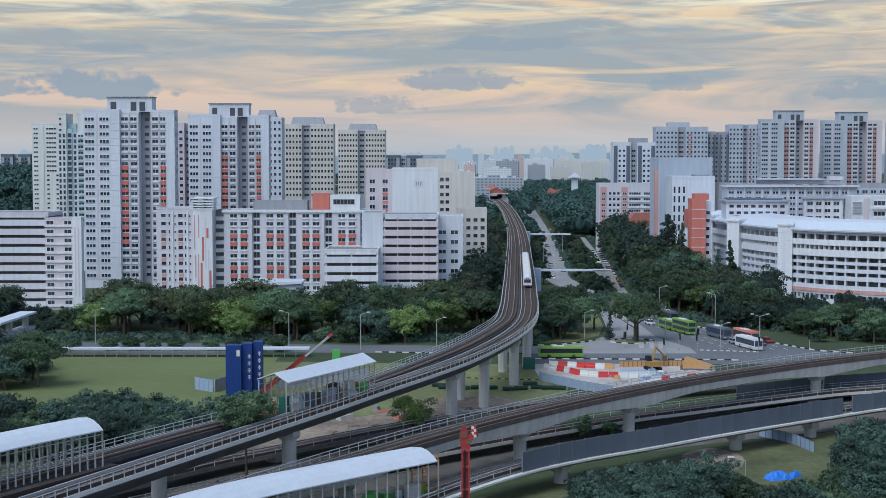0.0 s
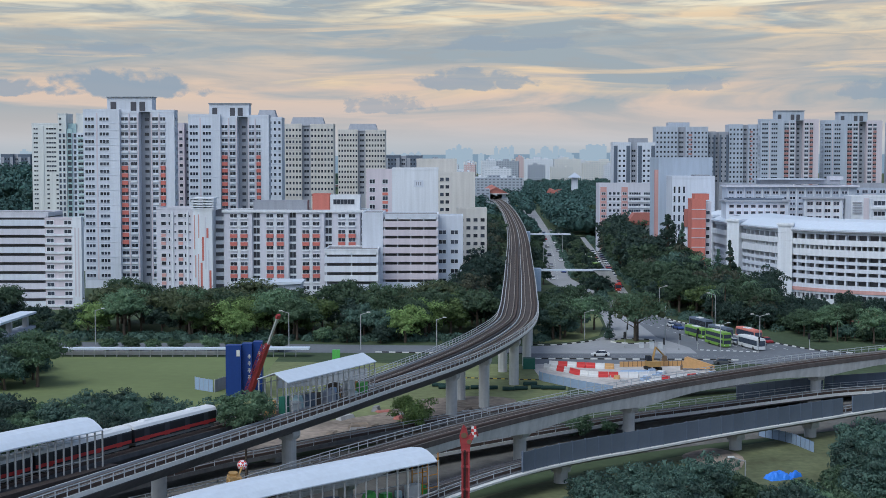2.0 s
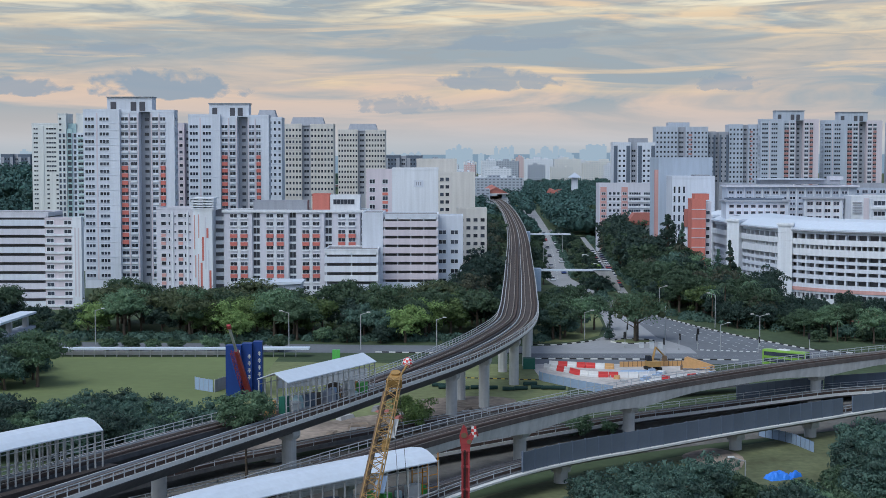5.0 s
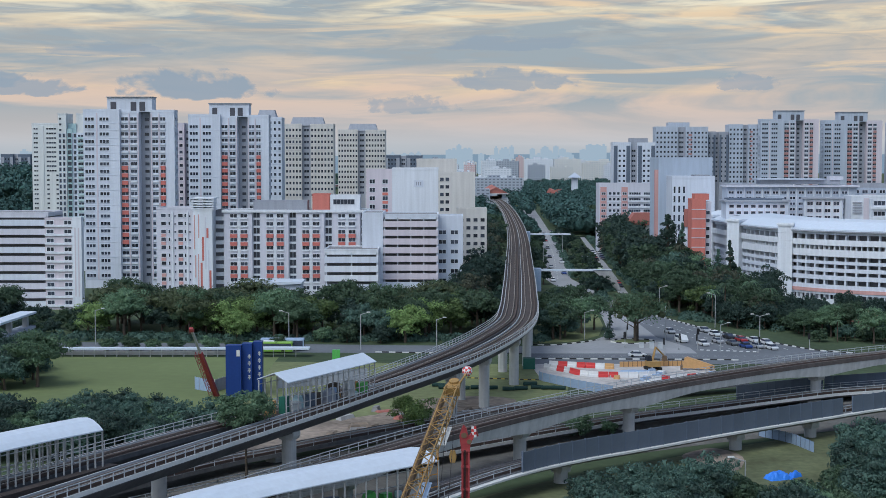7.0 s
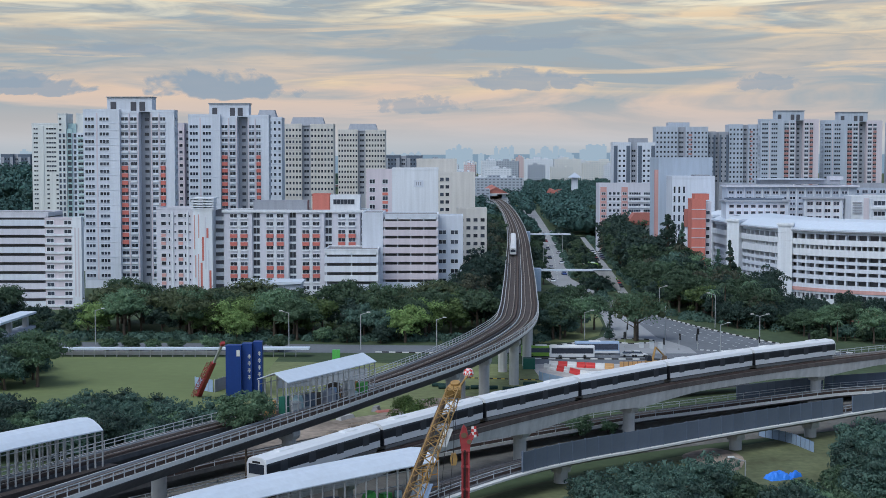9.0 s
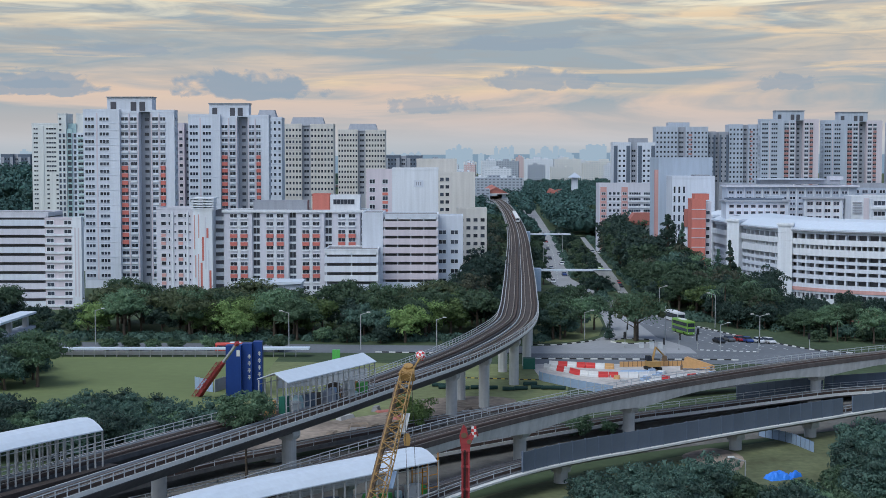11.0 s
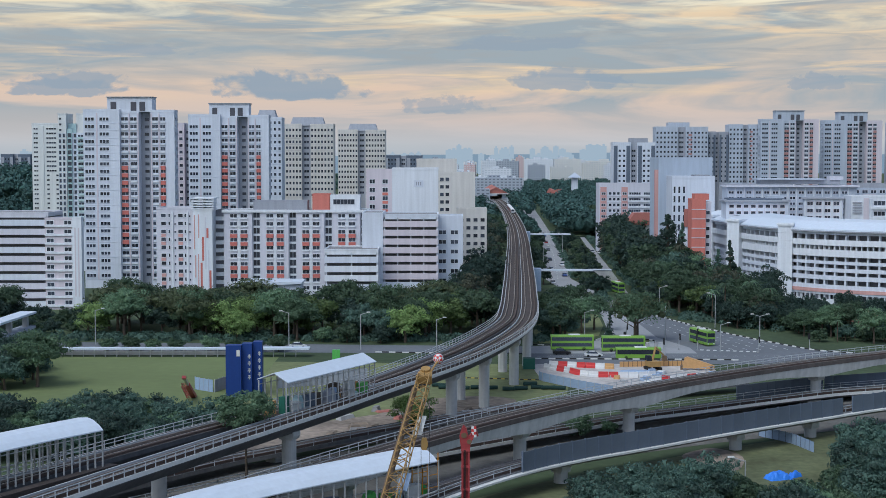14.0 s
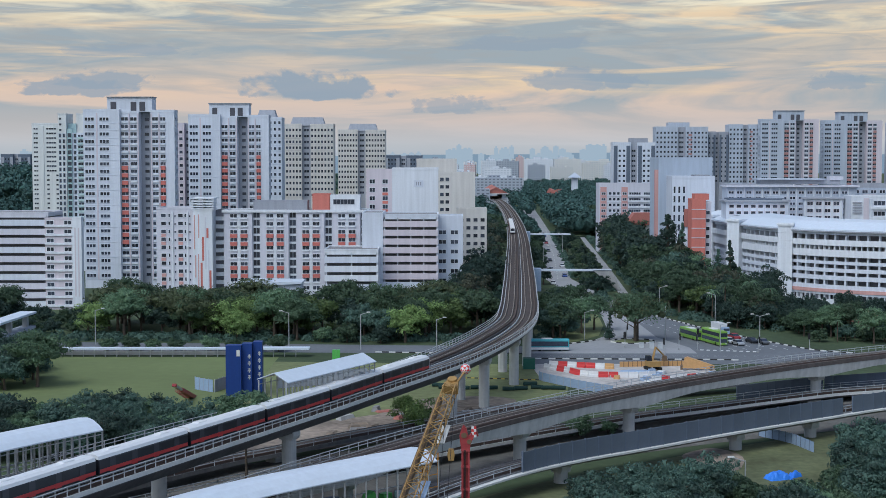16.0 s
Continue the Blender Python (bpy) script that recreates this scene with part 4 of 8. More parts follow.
b.panels([7.0, 12.1, 17.1, 22.1, 27.1], 0, [4.0], 0.6, 28.0, COOL, out=0.35)
b.band(6.6, 29.6, 0, floors(17.6, 31, 3.6), 0.9, WHITE, 0.5)
for z in (27.0, 27.9, 28.8, 29.7, 30.6):
    b.panels([2.1], 0, [z], 3.2, 0.4, GREYW, out=0.3)


def make_curved_garage():
    ob = thing("parking_garage", "curved white car park with ribbed stair towers and a coral band", "building")
    arc = spline([(99.5, 560, 0), (100, 532, 0), (101.8, 506, 0), (106, 484, 0), (112, 469.5, 0), (121, 458, 0), (136, 447.5, 0), (160, 439, 0), (190, 434, 0), (225, 432, 0)], 1.75)
    ln = line_of(arc)
    ring = lambda name, prof, m, label="": part(name, Shape().sweep(ln, prof).mesh(name, m), ob, label=label)
    ring("base_wall", [(0.5, 0), (0.5, 2.1), (0.1, 2.1), (0.1, 0)], WHITE)
    # height and depth of each parapet band between the open decks
    for z0, z1, out, m in ((3.5, 4.2, 0.5, COOL), (4.2, 5.3, 0.75, CORAL), (5.3, 6.6, 0.5, COOL), (8.1, 9.5, 0.5, COOL), (10.6, 11.8, 0.5, COOL), (13.0, 14.0, 0.5, COOL), (15.4, 17.6, 0.9, WHITE), (18.9, 20.7, 1.3, WHITE), (22.2, 23.6, 0.6, COOL)):
        ring("parapet_band", [(out, z0), (out, z1), (out - 0.35, z1), (out - 0.35, z0)], m)
    for z in (5.6, 8.4, 10.9, 13.3, 15.7, 19.2):
        ring("floor_slab", [(0.1, z), (0.1, z + 0.3), (-14, z + 0.3), (-14, z)], CONC)
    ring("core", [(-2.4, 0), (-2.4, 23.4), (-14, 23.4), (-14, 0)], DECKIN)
    ring("roof", [(1.6, 23.3), (1.6, 23.9), (-5, 26.2), (-16, 26.6), (-16, 26.0), (-5, 25.6)], ROOFW, "pale sloped metal roof")
    ring("gutter", [(1.9, 23.1), (1.9, 23.5), (1.5, 23.5), (1.5, 23.1)], GREYW)
    wide = Shape().box(-0.28, -0.42, 0, 0.28, 1.4, 23.4).mesh("column", COOL)
    slim = Shape().box(-0.16, -0.95, 17.5, 0.16, 0.5, 19.0).box(-0.16, -0.42, 2.0, 0.16, 0.3, 3.6).mesh("pier", WHITE)
    for i, (p, r) in enumerate(ln[1:], 1):
        m = pose(p.x, p.y, 0, 0, 0, math.degrees(math.atan2(r.y, r.x)) + 90)
        if i % 2 == 0:
            part("column", wide, ob, m)
        if p.x < 180:
            part("pier", slim, ob, m)
    s = Shape().box(-2.3, -1.6, 0, 2.3, 3.2, 24.6).box(-2.7, -2.0, 24.6, 2.7, 3.6, 25.3)
    for i in range(9):
        s.box(-2.36, -1.68, 2.4 + i * 2.5, 2.36, -1.6, 2.52 + i * 2.5)
    for x in (-1.2, 0, 1.2):
        s.box(x - 0.06, -1.72, 0.5, x + 0.06, -1.6, 24.2)
    tm = s.mesh("stair_tower", WHITE)
    for x, y, yaw in ((98.4, 540, 82), (99.6, 501, 70), (109.6, 470, 48)):
        part("stair_tower", tm, ob, pose(x, y, 0, 0, 0, -yaw + 30))
    for x, y, yaw in ((104, 520, 76), (112, 488, 60), (120.5, 466, 40)):
        part("stair_tower", Shape().box(-1.5, 0, 23.6, 1.5, 2.2, 25.9).box(-1.8, -0.4, 25.9, 1.8, 2.6, 26.2).mesh("stair_tower", COOL), ob, pose(x, y, 0, 0, 0, -yaw), label="small roof hatch house")


make_curved_garage()


# ---- station and far city ----
def make_station():
    ob = thing("railway_station", "small station with a red pitched roof over the tracks", "station", pose(45.5, 1262, 11))
    part("platform", Shape().box(-9, 0, -2.2, 9, 120, -0.2).mesh("platform", CONC), ob)
    part("hall", Shape().box(-8.5, 2, 0.4, -5, 118, 5.5).box(5, 2, 0.4, 8.5, 118, 5.5).mesh("hall", COOL), ob)
    part("roof", Shape().prism([(-11, 4.8), (0, 10.5), (11, 4.8), (11, 4.2), (0, 9.6), (-11, 4.2)], -2, 122).mesh("roof", TILE), ob)
    part("gable", Shape().prism([(-10.4, 4.9), (10.4, 4.9), (0, 10.0)], -1.6, -1.2).mesh("gable", TILE), ob)
    part("fascia", Shape().box(-10.6, -2.2, 4.3, 10.6, -1.7, 5.0).mesh("fascia", PAINT), ob)
    part("supports", Shape().box(-7, 10, -11, -5, 12, -2.2).box(5, 10, -11, 7, 12, -2.2).mesh("supports", CONC), ob)


make_station()


def far_material(name, wall, win, sx, sz):
    """A distant wall with rows of dark windows."""
    m = mat(name, wall, var=0.06)
    n, l = m.node_tree.nodes, m.node_tree.links
    tc = n.new("ShaderNodeTexCoord")
    mp = n.new("ShaderNodeMapping")
    mp.inputs["Rotation"].default_value = (radians(90), 0, 0)
    l.new(tc.outputs["Object"], mp.inputs[0])
    br = n.new("ShaderNodeTexBrick")
    br.offset = 0.0
    br.inputs["Color1"].default_value, br.inputs["Color2"].default_value, br.inputs["Mortar"].default_value = (*win, 1), (*win, 1), (*wall, 1)
    br.inputs["Scale"].default_value, br.inputs["Brick Width"].default_value, br.inputs["Row Height"].default_value, br.inputs["Mortar Size"].default_value = 1.0, sx, sz, 0.9
    l.new(mp.outputs[0], br.inputs["Vector"])
    l.new(br.outputs[0], n["Principled BSDF"].inputs["Base Color"])
    return m


# haze is put into these colours: paler, bluer walls and weak window contrast
FARW = [far_material("far_white_wall", (0.66, 0.69, 0.74), (0.46, 0.50, 0.56), 4.0, 2.9), far_material("far_cream_wall", (0.64, 0.635, 0.61), (0.43, 0.45, 0.48), 4.0, 2.9),
        far_material("far_coral_wall", (0.58, 0.42, 0.42), (0.62, 0.60, 0.62), 4.0, 2.9), far_material("far_grey_wall", (0.36, 0.40, 0.46), (0.16, 0.18, 0.22), 4.0, 2.9)]
# air haze painted as emission over a black base
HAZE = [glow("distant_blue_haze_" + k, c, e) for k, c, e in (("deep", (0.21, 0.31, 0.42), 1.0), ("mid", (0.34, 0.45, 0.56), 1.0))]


def make_far_city():
    rnd = random.Random(5)
    meshes = {}

    def far_house(x, y, w, d, h, m):
        key = (round(w), round(d), round(h), m.name)
        if key not in meshes:
            s = Shape().box(0, 0, 0, w, d, h)
            s.box(w * 0.3, d * 0.2, h, w * 0.55, d * 0.8, h + 3)
            s.box(w * 0.7, d * 0.2, h, w * 0.8, d * 0.8, h + 2)
            meshes[key] = s.mesh("far_block", m)
        thing("far_block", "distant pale apartment block in haze", "building", pose(x, y, 0, 0, 0, rnd.uniform(-8, 8)), group="distant housing", data=meshes[key])

    for row, (y, h0, h1) in enumerate(((1500, 18, 27), (1700, 24, 33), (1950, 30, 38), (2250, 33, 42), (2600, 36, 44), (3100, 38, 48))):
        x = -0.03 * y
        while x < (0.17 if y > 2200 else 0.05) * y:
            w = rnd.choice((18, 26, 34, 44))
            far_house(x, y + rnd.uniform(-80, 80), w, 12, round(rnd.uniform(h0, h1) / 3) * 3, rnd.choice(FARW[:1] * 4 + FARW[1:2] * 2 + FARW[2:]))
            x += w + rnd.uniform(6, 36)
    far_house(118, 2350, 11, 14, 48, FARW[2])
    far_house(130, 2352, 46, 14, 45, FARW[0])
    far_house(180, 2400, 44, 14, 45, FARW[1])
    far_house(235, 2380, 60, 14, 42, FARW[1])
    far_house(-20, 1250, 60, 20, 20, FARW[3])
    far_house(30, 1500, 50, 20, 26, FARW[3])
    # skyline against the sky, its haze drawn as a flat blue glow
    s = Shape()
    for px0, px1, n, h0, h1 in ((0, 80, 5, 62, 84), (140, 200, 4, 66, 84), (250, 370, 10, 56, 88), (395, 470, 6, 70, 90), (-160, -60, 4, 52, 64), (470, 640, 6, 56, 70), (-640, -560, 3, 56, 66), (80, 250, 5, 50, 60), (-1250, -1150, 4, 56, 72)):
        for i in range(n):
            x = px0 + (px1 - px0) * (i + rnd.uniform(0.1, 0.7)) / n
            w = rnd.uniform(11, 24)
            h = rnd.uniform(h0, h1)
            y = 4300 + rnd.uniform(-60, 60)
            s.box(x, y, 0, x + w, y + 20, h)
            s.box(x + w * 0.3, y + 5, h, x + w * 0.7, y + 15, h + rnd.uniform(2, 6))
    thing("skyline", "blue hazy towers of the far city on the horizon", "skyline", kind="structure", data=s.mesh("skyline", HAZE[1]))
    s = Shape()
    for i in range(60):
        x = -2000 + i * 68
        h = 57 + 12 * noise.noise((i * 0.35, 2, 0)) + 4 * noise.noise((i * 1.3, 7, 0))
        s.box(x, 4500, 0, x + 90, 4520, h)
    thing("far_ridge", "low wooded ridge on the horizon in painted blue haze", "hills", kind="structure", data=s.mesh("far_ridge", HAZE[0]))


make_far_city()


# ---- roads, field and site ----
flat("road_junction", "grey asphalt junction with worn markings", "road", [(20, 327), (120, 327), (112, 336), (90, 350), (86, 357), (78.5, 374), (71, 395), (64, 421), (60, 460), (53, 470), (47.5, 470), (46.5, 430), (44.6, 400), (41.5, 378), (36, 366), (28, 360), (20, 358)], 0.03, ASPH)
flat("road_turning", "pale worn concrete turning lane beside the island", "road", [(20, 345), (60, 345), (60, 356), (55, 376), (54.5, 410), (56, 440), (56, 470), (47.5, 470), (46.5, 430), (44.6, 400), (41.5, 378), (36, 366), (28, 360), (20, 358)], 0.036, ROADL)
flat("road_cross", "asphalt cross road behind the sports field", "road", [(-140, 352), (24, 344), (24, 358), (-140, 370)], 0.02, ASPH)
flat("road_north", "pale grey road running away beside the viaduct", "road", [(46, 440), (58, 440), (49, 560), (53.5, 632), (58, 700), (62.5, 803), (68.5, 962), (74, 1100), (86, 1420), (72, 1420), (64, 1100), (60.0, 962), (54, 803), (47.5, 700), (43, 632), (39, 560)], 0.04, ROADL)
flat("road_slip", "pale road between dense trees", "road", [(60, 500), (63.2, 500), (69.0, 600), (82.8, 860), (80.2, 860), (65.6, 600)], 0.04, ROADL)
flat("sports_field", "green sports field turf", "grass", [(-130, 258), (-44, 262), (-38, 288), (-38, 338), (-130, 340)], 0.05, TURF)
flat("verge", "mown grass beneath the viaduct", "grass", [(-38, 258), (-30, 246), (21, 258), (26, 300), (24, 326), (-38, 331)], 0.03, GRASS)
flat("grass_slope", "rough grass beside the barrier viaduct", "grass", [(-5, 160), (120, 170), (120, 262), (66, 246), (40, 228), (12, 205), (-4, 188)], 0.03, ROUGH)
flat("worn_ground", "worn pale soil below the main viaduct", "ground", [(4.5 + 9 * math.cos(a / 4) * (1 + 0.14 * math.sin(a * 0.75)), 275 + 7.5 * math.sin(a / 4) * (1 + 0.15 * math.sin(a * 0.5))) for a in range(25)], 0.045, SOIL)
flat("soil_patch", "bare brown soil below the barrier viaduct", "ground", [(41.5 + 4.5 * math.cos(a / 4) * (1 + 0.12 * math.sin(a * 0.75)), 222 + 9 * math.sin(a / 4) * (1 + 0.15 * math.sin(a * 0.5))) for a in range(25)], 0.05, SOIL)
flat("bare_soil", "bare orange soil between the tracks", "ground", [(-34, 222), (8, 246), (8, 266), (3, 276), (-4, 278), (-12, 262), (-30, 248)], 0.05, SOIL)
flat("site_ground", "pale bare building site ground", "ground", [(20.5, 302), (27.5, 290.6), (34, 283), (48, 288), (58, 303), (60, 327), (19.5, 327)], 0.06, PALEGROUND)


# brown gravel darkened to hold the shade of the decks overhead
flat("track_yard", "ballast ground below the viaducts, coloured dark for shade", "ground", [(-60, 150), (-20, 186), (12, 216), (45, 236), (110, 268), (110, 292), (60, 274), (20, 250), (-20, 226), (-70, 190)], 0.04, YARD)


def make_screen():
    ob = thing("noise_screen", "row of dark grey panels behind the low line", "fence", kind="structure")
    row = [p for p in shifted(TRACK_C, -3.4) if 54 < p.x < 120]
    pm = Shape().box(-0.98, -0.05, -0.6, 0.98, 0.05, 2.2).mesh("screen_panel", BARRIER)
    for p, r in line_of(row):
        part("screen_panel", pm, ob, pose(p.x, p.y, p.z, 0, 0, math.degrees(math.atan2(r.y, r.x)) + 90))
    part("screen_base", Shape().sweep(line_of(row), [(-0.3, -2.0), (0.3, -2.0), (0.3, -0.6), (-0.3, -0.6)]).mesh("screen_base", CONCD), ob)


make_screen()


# ---- canopies ----
def make_canopy(name, label, pts, width, z_eave, z_ridge, z_base, posts, rounded=True):
    """A white sheet roof, pitched or with rounded shoulders, on steel posts along a line of (x, y)."""
    ob = thing(name, label, "canopy")
    ln = line_of(spline([(x, y, 0) for x, y in pts], 3.0))
    rise = z_ridge - z_eave + 0.12
    round_roof = [(0, z_eave), (0, z_eave + 0.14), (-width * 0.12, z_eave + 0.5 * rise), (-width * 0.3, z_eave + 0.88 * rise), (-width * 0.45, z_eave + rise), (-width * 0.75, z_eave + 0.85 * rise), (-width, z_eave + 0.3), (-width, z_eave + 0.18), (-width * 0.75, z_eave + 0.85 * rise - 0.12), (-width * 0.45, z_eave + rise - 0.12), (-width * 0.3, z_eave + 0.88 * rise - 0.12), (-width * 0.13, z_eave + 0.4 * rise)]
    pitched = [(0, z_eave), (0, z_eave + 0.12), (-width * 0.45, z_eave + rise), (-width, z_eave + 0.3), (-width, z_eave + 0.18), (-width * 0.45, z_ridge)]
    s = Shape().sweep(ln, round_roof if rounded else pitched)
    part("roof", s.mesh("roof", ROOFW), ob)
    fine = line_of(spline([(x, y, 0) for x, y in pts], posts))
    pm = Shape().box(-0.09, -0.09, z_base, 0.09, 0.09, z_eave + 0.1).mesh("post", GALV)
    hm = Shape()
    for off in (-0.35, -width + 0.3):
        for p, r in fine:
            part("post", pm, ob, Matrix.Translation(p + r * off))
    for off in (-0.35, -width + 0.3):
        for z in (z_base + 1.1, z_eave - 0.5):
            s = Shape().sweep([(p + r * off, r) for p, r in ln], [(-0.05, z), (0.05, z), (0.05, z + 0.1), (-0.05, z + 0.1)])
            part("rail", s.mesh("rail", GALV), ob)
    return ob


make_canopy("track_canopy", "white pitched canopy on steel posts beside the track", [(-75, 98), (-60, 128), (-47, 154.5), (-38.7, 167.5)], 5.6, 14.8, 16.0, 10.6, 1.15)
make_canopy("track_canopy", "white pitched canopy over stacked materials beside the track", [(-21.2, 200.0), (-15.4, 211), (-9.9, 221.6)], 5.2, 15.2, 16.4, 10.8, 1.5, rounded=False)
make_canopy("track_canopy", "long white pitched canopy with orange end posts", [(-54, 105), (-36.6, 135), (-22.8, 157.4), (-10.4, 171.0), (0.9, 182.0)], 6.5, 8.4, 9.7, 3.4, 1.7)


# ---- trees ----
import itertools

G = 0.618
CORE = [(a * 0.8507, b * 0.8507, c * 0.8507) for a, b, c in ((0, 1, G), (0, 1, -G), (0, -1, G), (0, -1, -G), (1, G, 0), (1, -G, 0), (-1, G, 0), (-1, -G, 0), (G, 0, 1), (-G, 0, 1), (G, 0, -1), (-G, 0, -1))]
CORE_FACES = [(i, j, k) for i, j, k in itertools.combinations(range(12), 3)
              if all((Vector(CORE[a]) - Vector(CORE[b])).length < 1.1 for a, b in ((i, j), (j, k), (i, k)))]


def crown_mesh(name, seed, kind, h, r, leaves, size, material):
    """A crown of leaf sprays: small leaf faces scattered over many lumpy boughs, with gaps between them."""
    rs = np.random.RandomState(seed)
    base = h * (0.60 if kind == "top" else 0.10 if kind == "round" else 0.14 if kind == "tall" else 0.26)
    mid, half = (h + base) / 2, (h - base) / 2
    n = {"top": 34, "wide": 54, "round": 44, "tall": 52, "cone": 80}[kind]
    if leaves < 1500:
        n = n * 3 // 5
    cents = []
    while len(cents) < n:
        p = rs.normal(size=3)
        p /= np.linalg.norm(p)
        if kind == "cone":
            t = rs.uniform(0, 1) ** 1.3
            a = rs.uniform(0, 6.28)
            rr = r * (1 - t) * rs.uniform(0.45, 1) * (0.75 + 0.25 * math.sin(t * 25))
            cents.append((rr * math.cos(a), rr * math.sin(a), h * (0.08 + 0.92 * t), r * 0.50 * (1.12 - t)))
            continue
        if kind == "wide" and p[2] < -0.4 or p[2] < -0.8:
            continue
        deep = rs.uniform(0.2, 1) ** 0.6
        k = deep * min(1.1, 1.0 + 0.42 * noise.noise((p[0] * 1.5 + seed, p[1] * 1.5, p[2] * 1.5)))
        cents.append((p[0] * r * k, p[1] * r * k, mid + p[2] * half * k * (0.9 if p[2] > 0.3 else 1), r * rs.uniform(0.24, 0.38) * (1.2 - 0.35 * deep)))
    per = leaves // n
    c = np.array(cents)
    d = rs.normal(size=(n, per, 3))
    d /= np.linalg.norm(d, axis=2, keepdims=True)
    d[:, :, 2] = np.where(d[:, :, 2] < -0.3, -d[:, :, 2], d[:, :, 2])
    rad = c[:, None, 3:4] * rs.uniform(0.70, 1.18, (n, per, 1))
    pts = (c[:, None, :3] + d * rad * np.array([1.05, 1.05, 0.78])).reshape(-1, 3)
    nor = (d + rs.normal(size=d.shape) * 0.42).reshape(-1, 3)
    nor /= np.linalg.norm(nor, axis=1, keepdims=True)
    t = np.cross(nor, rs.normal(size=nor.shape))
    t /= np.linalg.norm(t, axis=1, keepdims=True)
    w = np.cross(nor, t)
    sz = size * rs.uniform(0.5, 1.25, (len(pts), 1))
    v = np.stack([pts - t * sz * 0.75 - w * sz * 0.55, pts - t * sz * 0.75 + w * sz * 0.55, pts + t * sz], 1).reshape(-1, 3).tolist()
    f = np.arange(len(v)).reshape(-1, 3).tolist()
    # dense inner foliage of each bough
    for x, y, z, cr in cents[::2]:
        i = len(v)
        q = cr * 0.56
        v += [(x + a * q * rs.uniform(0.8, 1.15), y + b * q * rs.uniform(0.8, 1.15), z + c * q * 0.74) for a, b, c in CORE]
        f += [[i + k for k in tri] for tri in CORE_FACES]
    if kind != "cone":
        i = len(v)
        v += [(a * r * 0.5 * rs.uniform(0.85, 1.1), b * r * 0.5 * rs.uniform(0.85, 1.1), mid + c * half * 0.45) for a, b, c in CORE]
        f += [[i + k for k in tri] for tri in CORE_FACES]
    me = bpy.data.meshes.new(name)
    me.from_pydata(v, [], f)
    me.materials.append(material)
    me.update()
    return me


def trunk_mesh(seed, kind, h, r):
    rnd = random.Random(seed)
    s = Shape()
    th = 0.16 + h * (0.004 if kind == "top" else 0.016)
    top = h * (0.9 if kind == "cone" else 0.55)
    s.tube((0, 0, -0.3), (0.1, 0.05, top * 0.5), th * 1.25, th * 0.9, 7)
    s.tube((0.1, 0.05, top * 0.5), (0, 0.15, top), th * 0.9, th * 0.45, 7)
    if kind not in ("cone", "top"):
        for i in range(6):
            a = i * 1.05 + rnd.uniform(-0.3, 0.3)
            z0 = top * rnd.uniform(0.45, 0.95)
            s.tube((0.05, 0.05, z0), (math.cos(a) * r * 0.62, math.sin(a) * r * 0.62, min(h * 0.86, z0 + h * rnd.uniform(0.18, 0.3))), th * 0.5, th * 0.15, 5, caps=False)
    return s.mesh("trunk", BARK)


def palm_mesh(h):
    s = Shape()
    rs = random.Random(3)
    for i in range(15):
        a, lift = i * 2.4, rs.uniform(0.2, 1.3)
        prev = Vector((0, 0, h))
        for k in range(1, 7):
            q = k / 6
            cur = Vector((math.cos(a) * 2.9 * q, math.sin(a) * 2.9 * q, h + lift * 1.5 * q - 2.6 * q * q))
            side = Vector((-math.sin(a), math.cos(a), -0.35)) * 0.34 * (1.1 - q * 0.8)
            s.face([prev, prev + side, cur + side * 0.8, cur])
            s.face([prev, cur, cur + Vector((-side.x, -side.y, side.z)) * 0.8, prev + Vector((-side.x, -side.y, side.z))])
            prev = cur
    return s.mesh("crown", LEAF[1])


KINDS = (("wide", 11.5, 6.0, 1, "broad green street tree with an uneven crown"), ("wide", 12.5, 7.4, 2, "spreading olive-green tree with gaps in its crown"), ("round", 9.0, 4.4, 0, "dense dark green tree with low branches"),
         ("tall", 15.5, 5.4, 0, "tall dark green woodland tree"), ("tall", 14.0, 5.6, 1, "tall leafy green woodland tree"), ("round", 10.0, 5.2, 3, "bushy fresh green roadside tree"),
         ("tall", 13.0, 5.0, 4, "tall tree with russet-green leaves"), ("round", 6.0, 3.3, 1, "low bushy green tree"), ("cone", 14.0, 2.9, 0, "dark narrow pointed conifer tree"))
SPECIES, NEARBY, FAR_CROWN = [], {}, {}
KINDS = KINDS + (("top", 15.2, 3.7, 1, "slim dark tree rising between two viaducts"), ("cone", 16.0, 5.8, 0, "broad dark cone-shaped conifer above the woods"))


def tree_proto(i, leaves, size):
    kind, h, r, lm, words = KINDS[i]
    proto = thing("tree", words, "tree")
    part("trunk", trunk_mesh(i, kind, h, r), proto)
    part("crown", crown_mesh("crown", 11 + i, kind, h, r, leaves, size, LEAF[lm]), proto)
    return [proto, h, False]


for i in range(9):
    SPECIES.append(tree_proto(i, 3300 if i < 8 else 2200, 0.345 if i < 8 else 0.34))
palm = thing("palm_tree", "tall slender palm with drooping fronds", "palm tree")
part("trunk", Shape().tube((0, 0, -0.2), (0.15, 0, 9.4), 0.24, 0.15, 8).mesh("trunk", BARK), palm)
part("crown", palm_mesh(9.3), palm)
SPECIES.append([palm, 10.0, False])
SPECIES.append(tree_proto(10, 3600, 0.34))
TRACK_POINTS = [p for tr in (TRACK_R, TRACK_L, TRACK_A, TRACK_B, TRACK_C, TRACK_D) for p in tr[::2] if 60 < p.y < 1400]
TREE_SPOTS = []


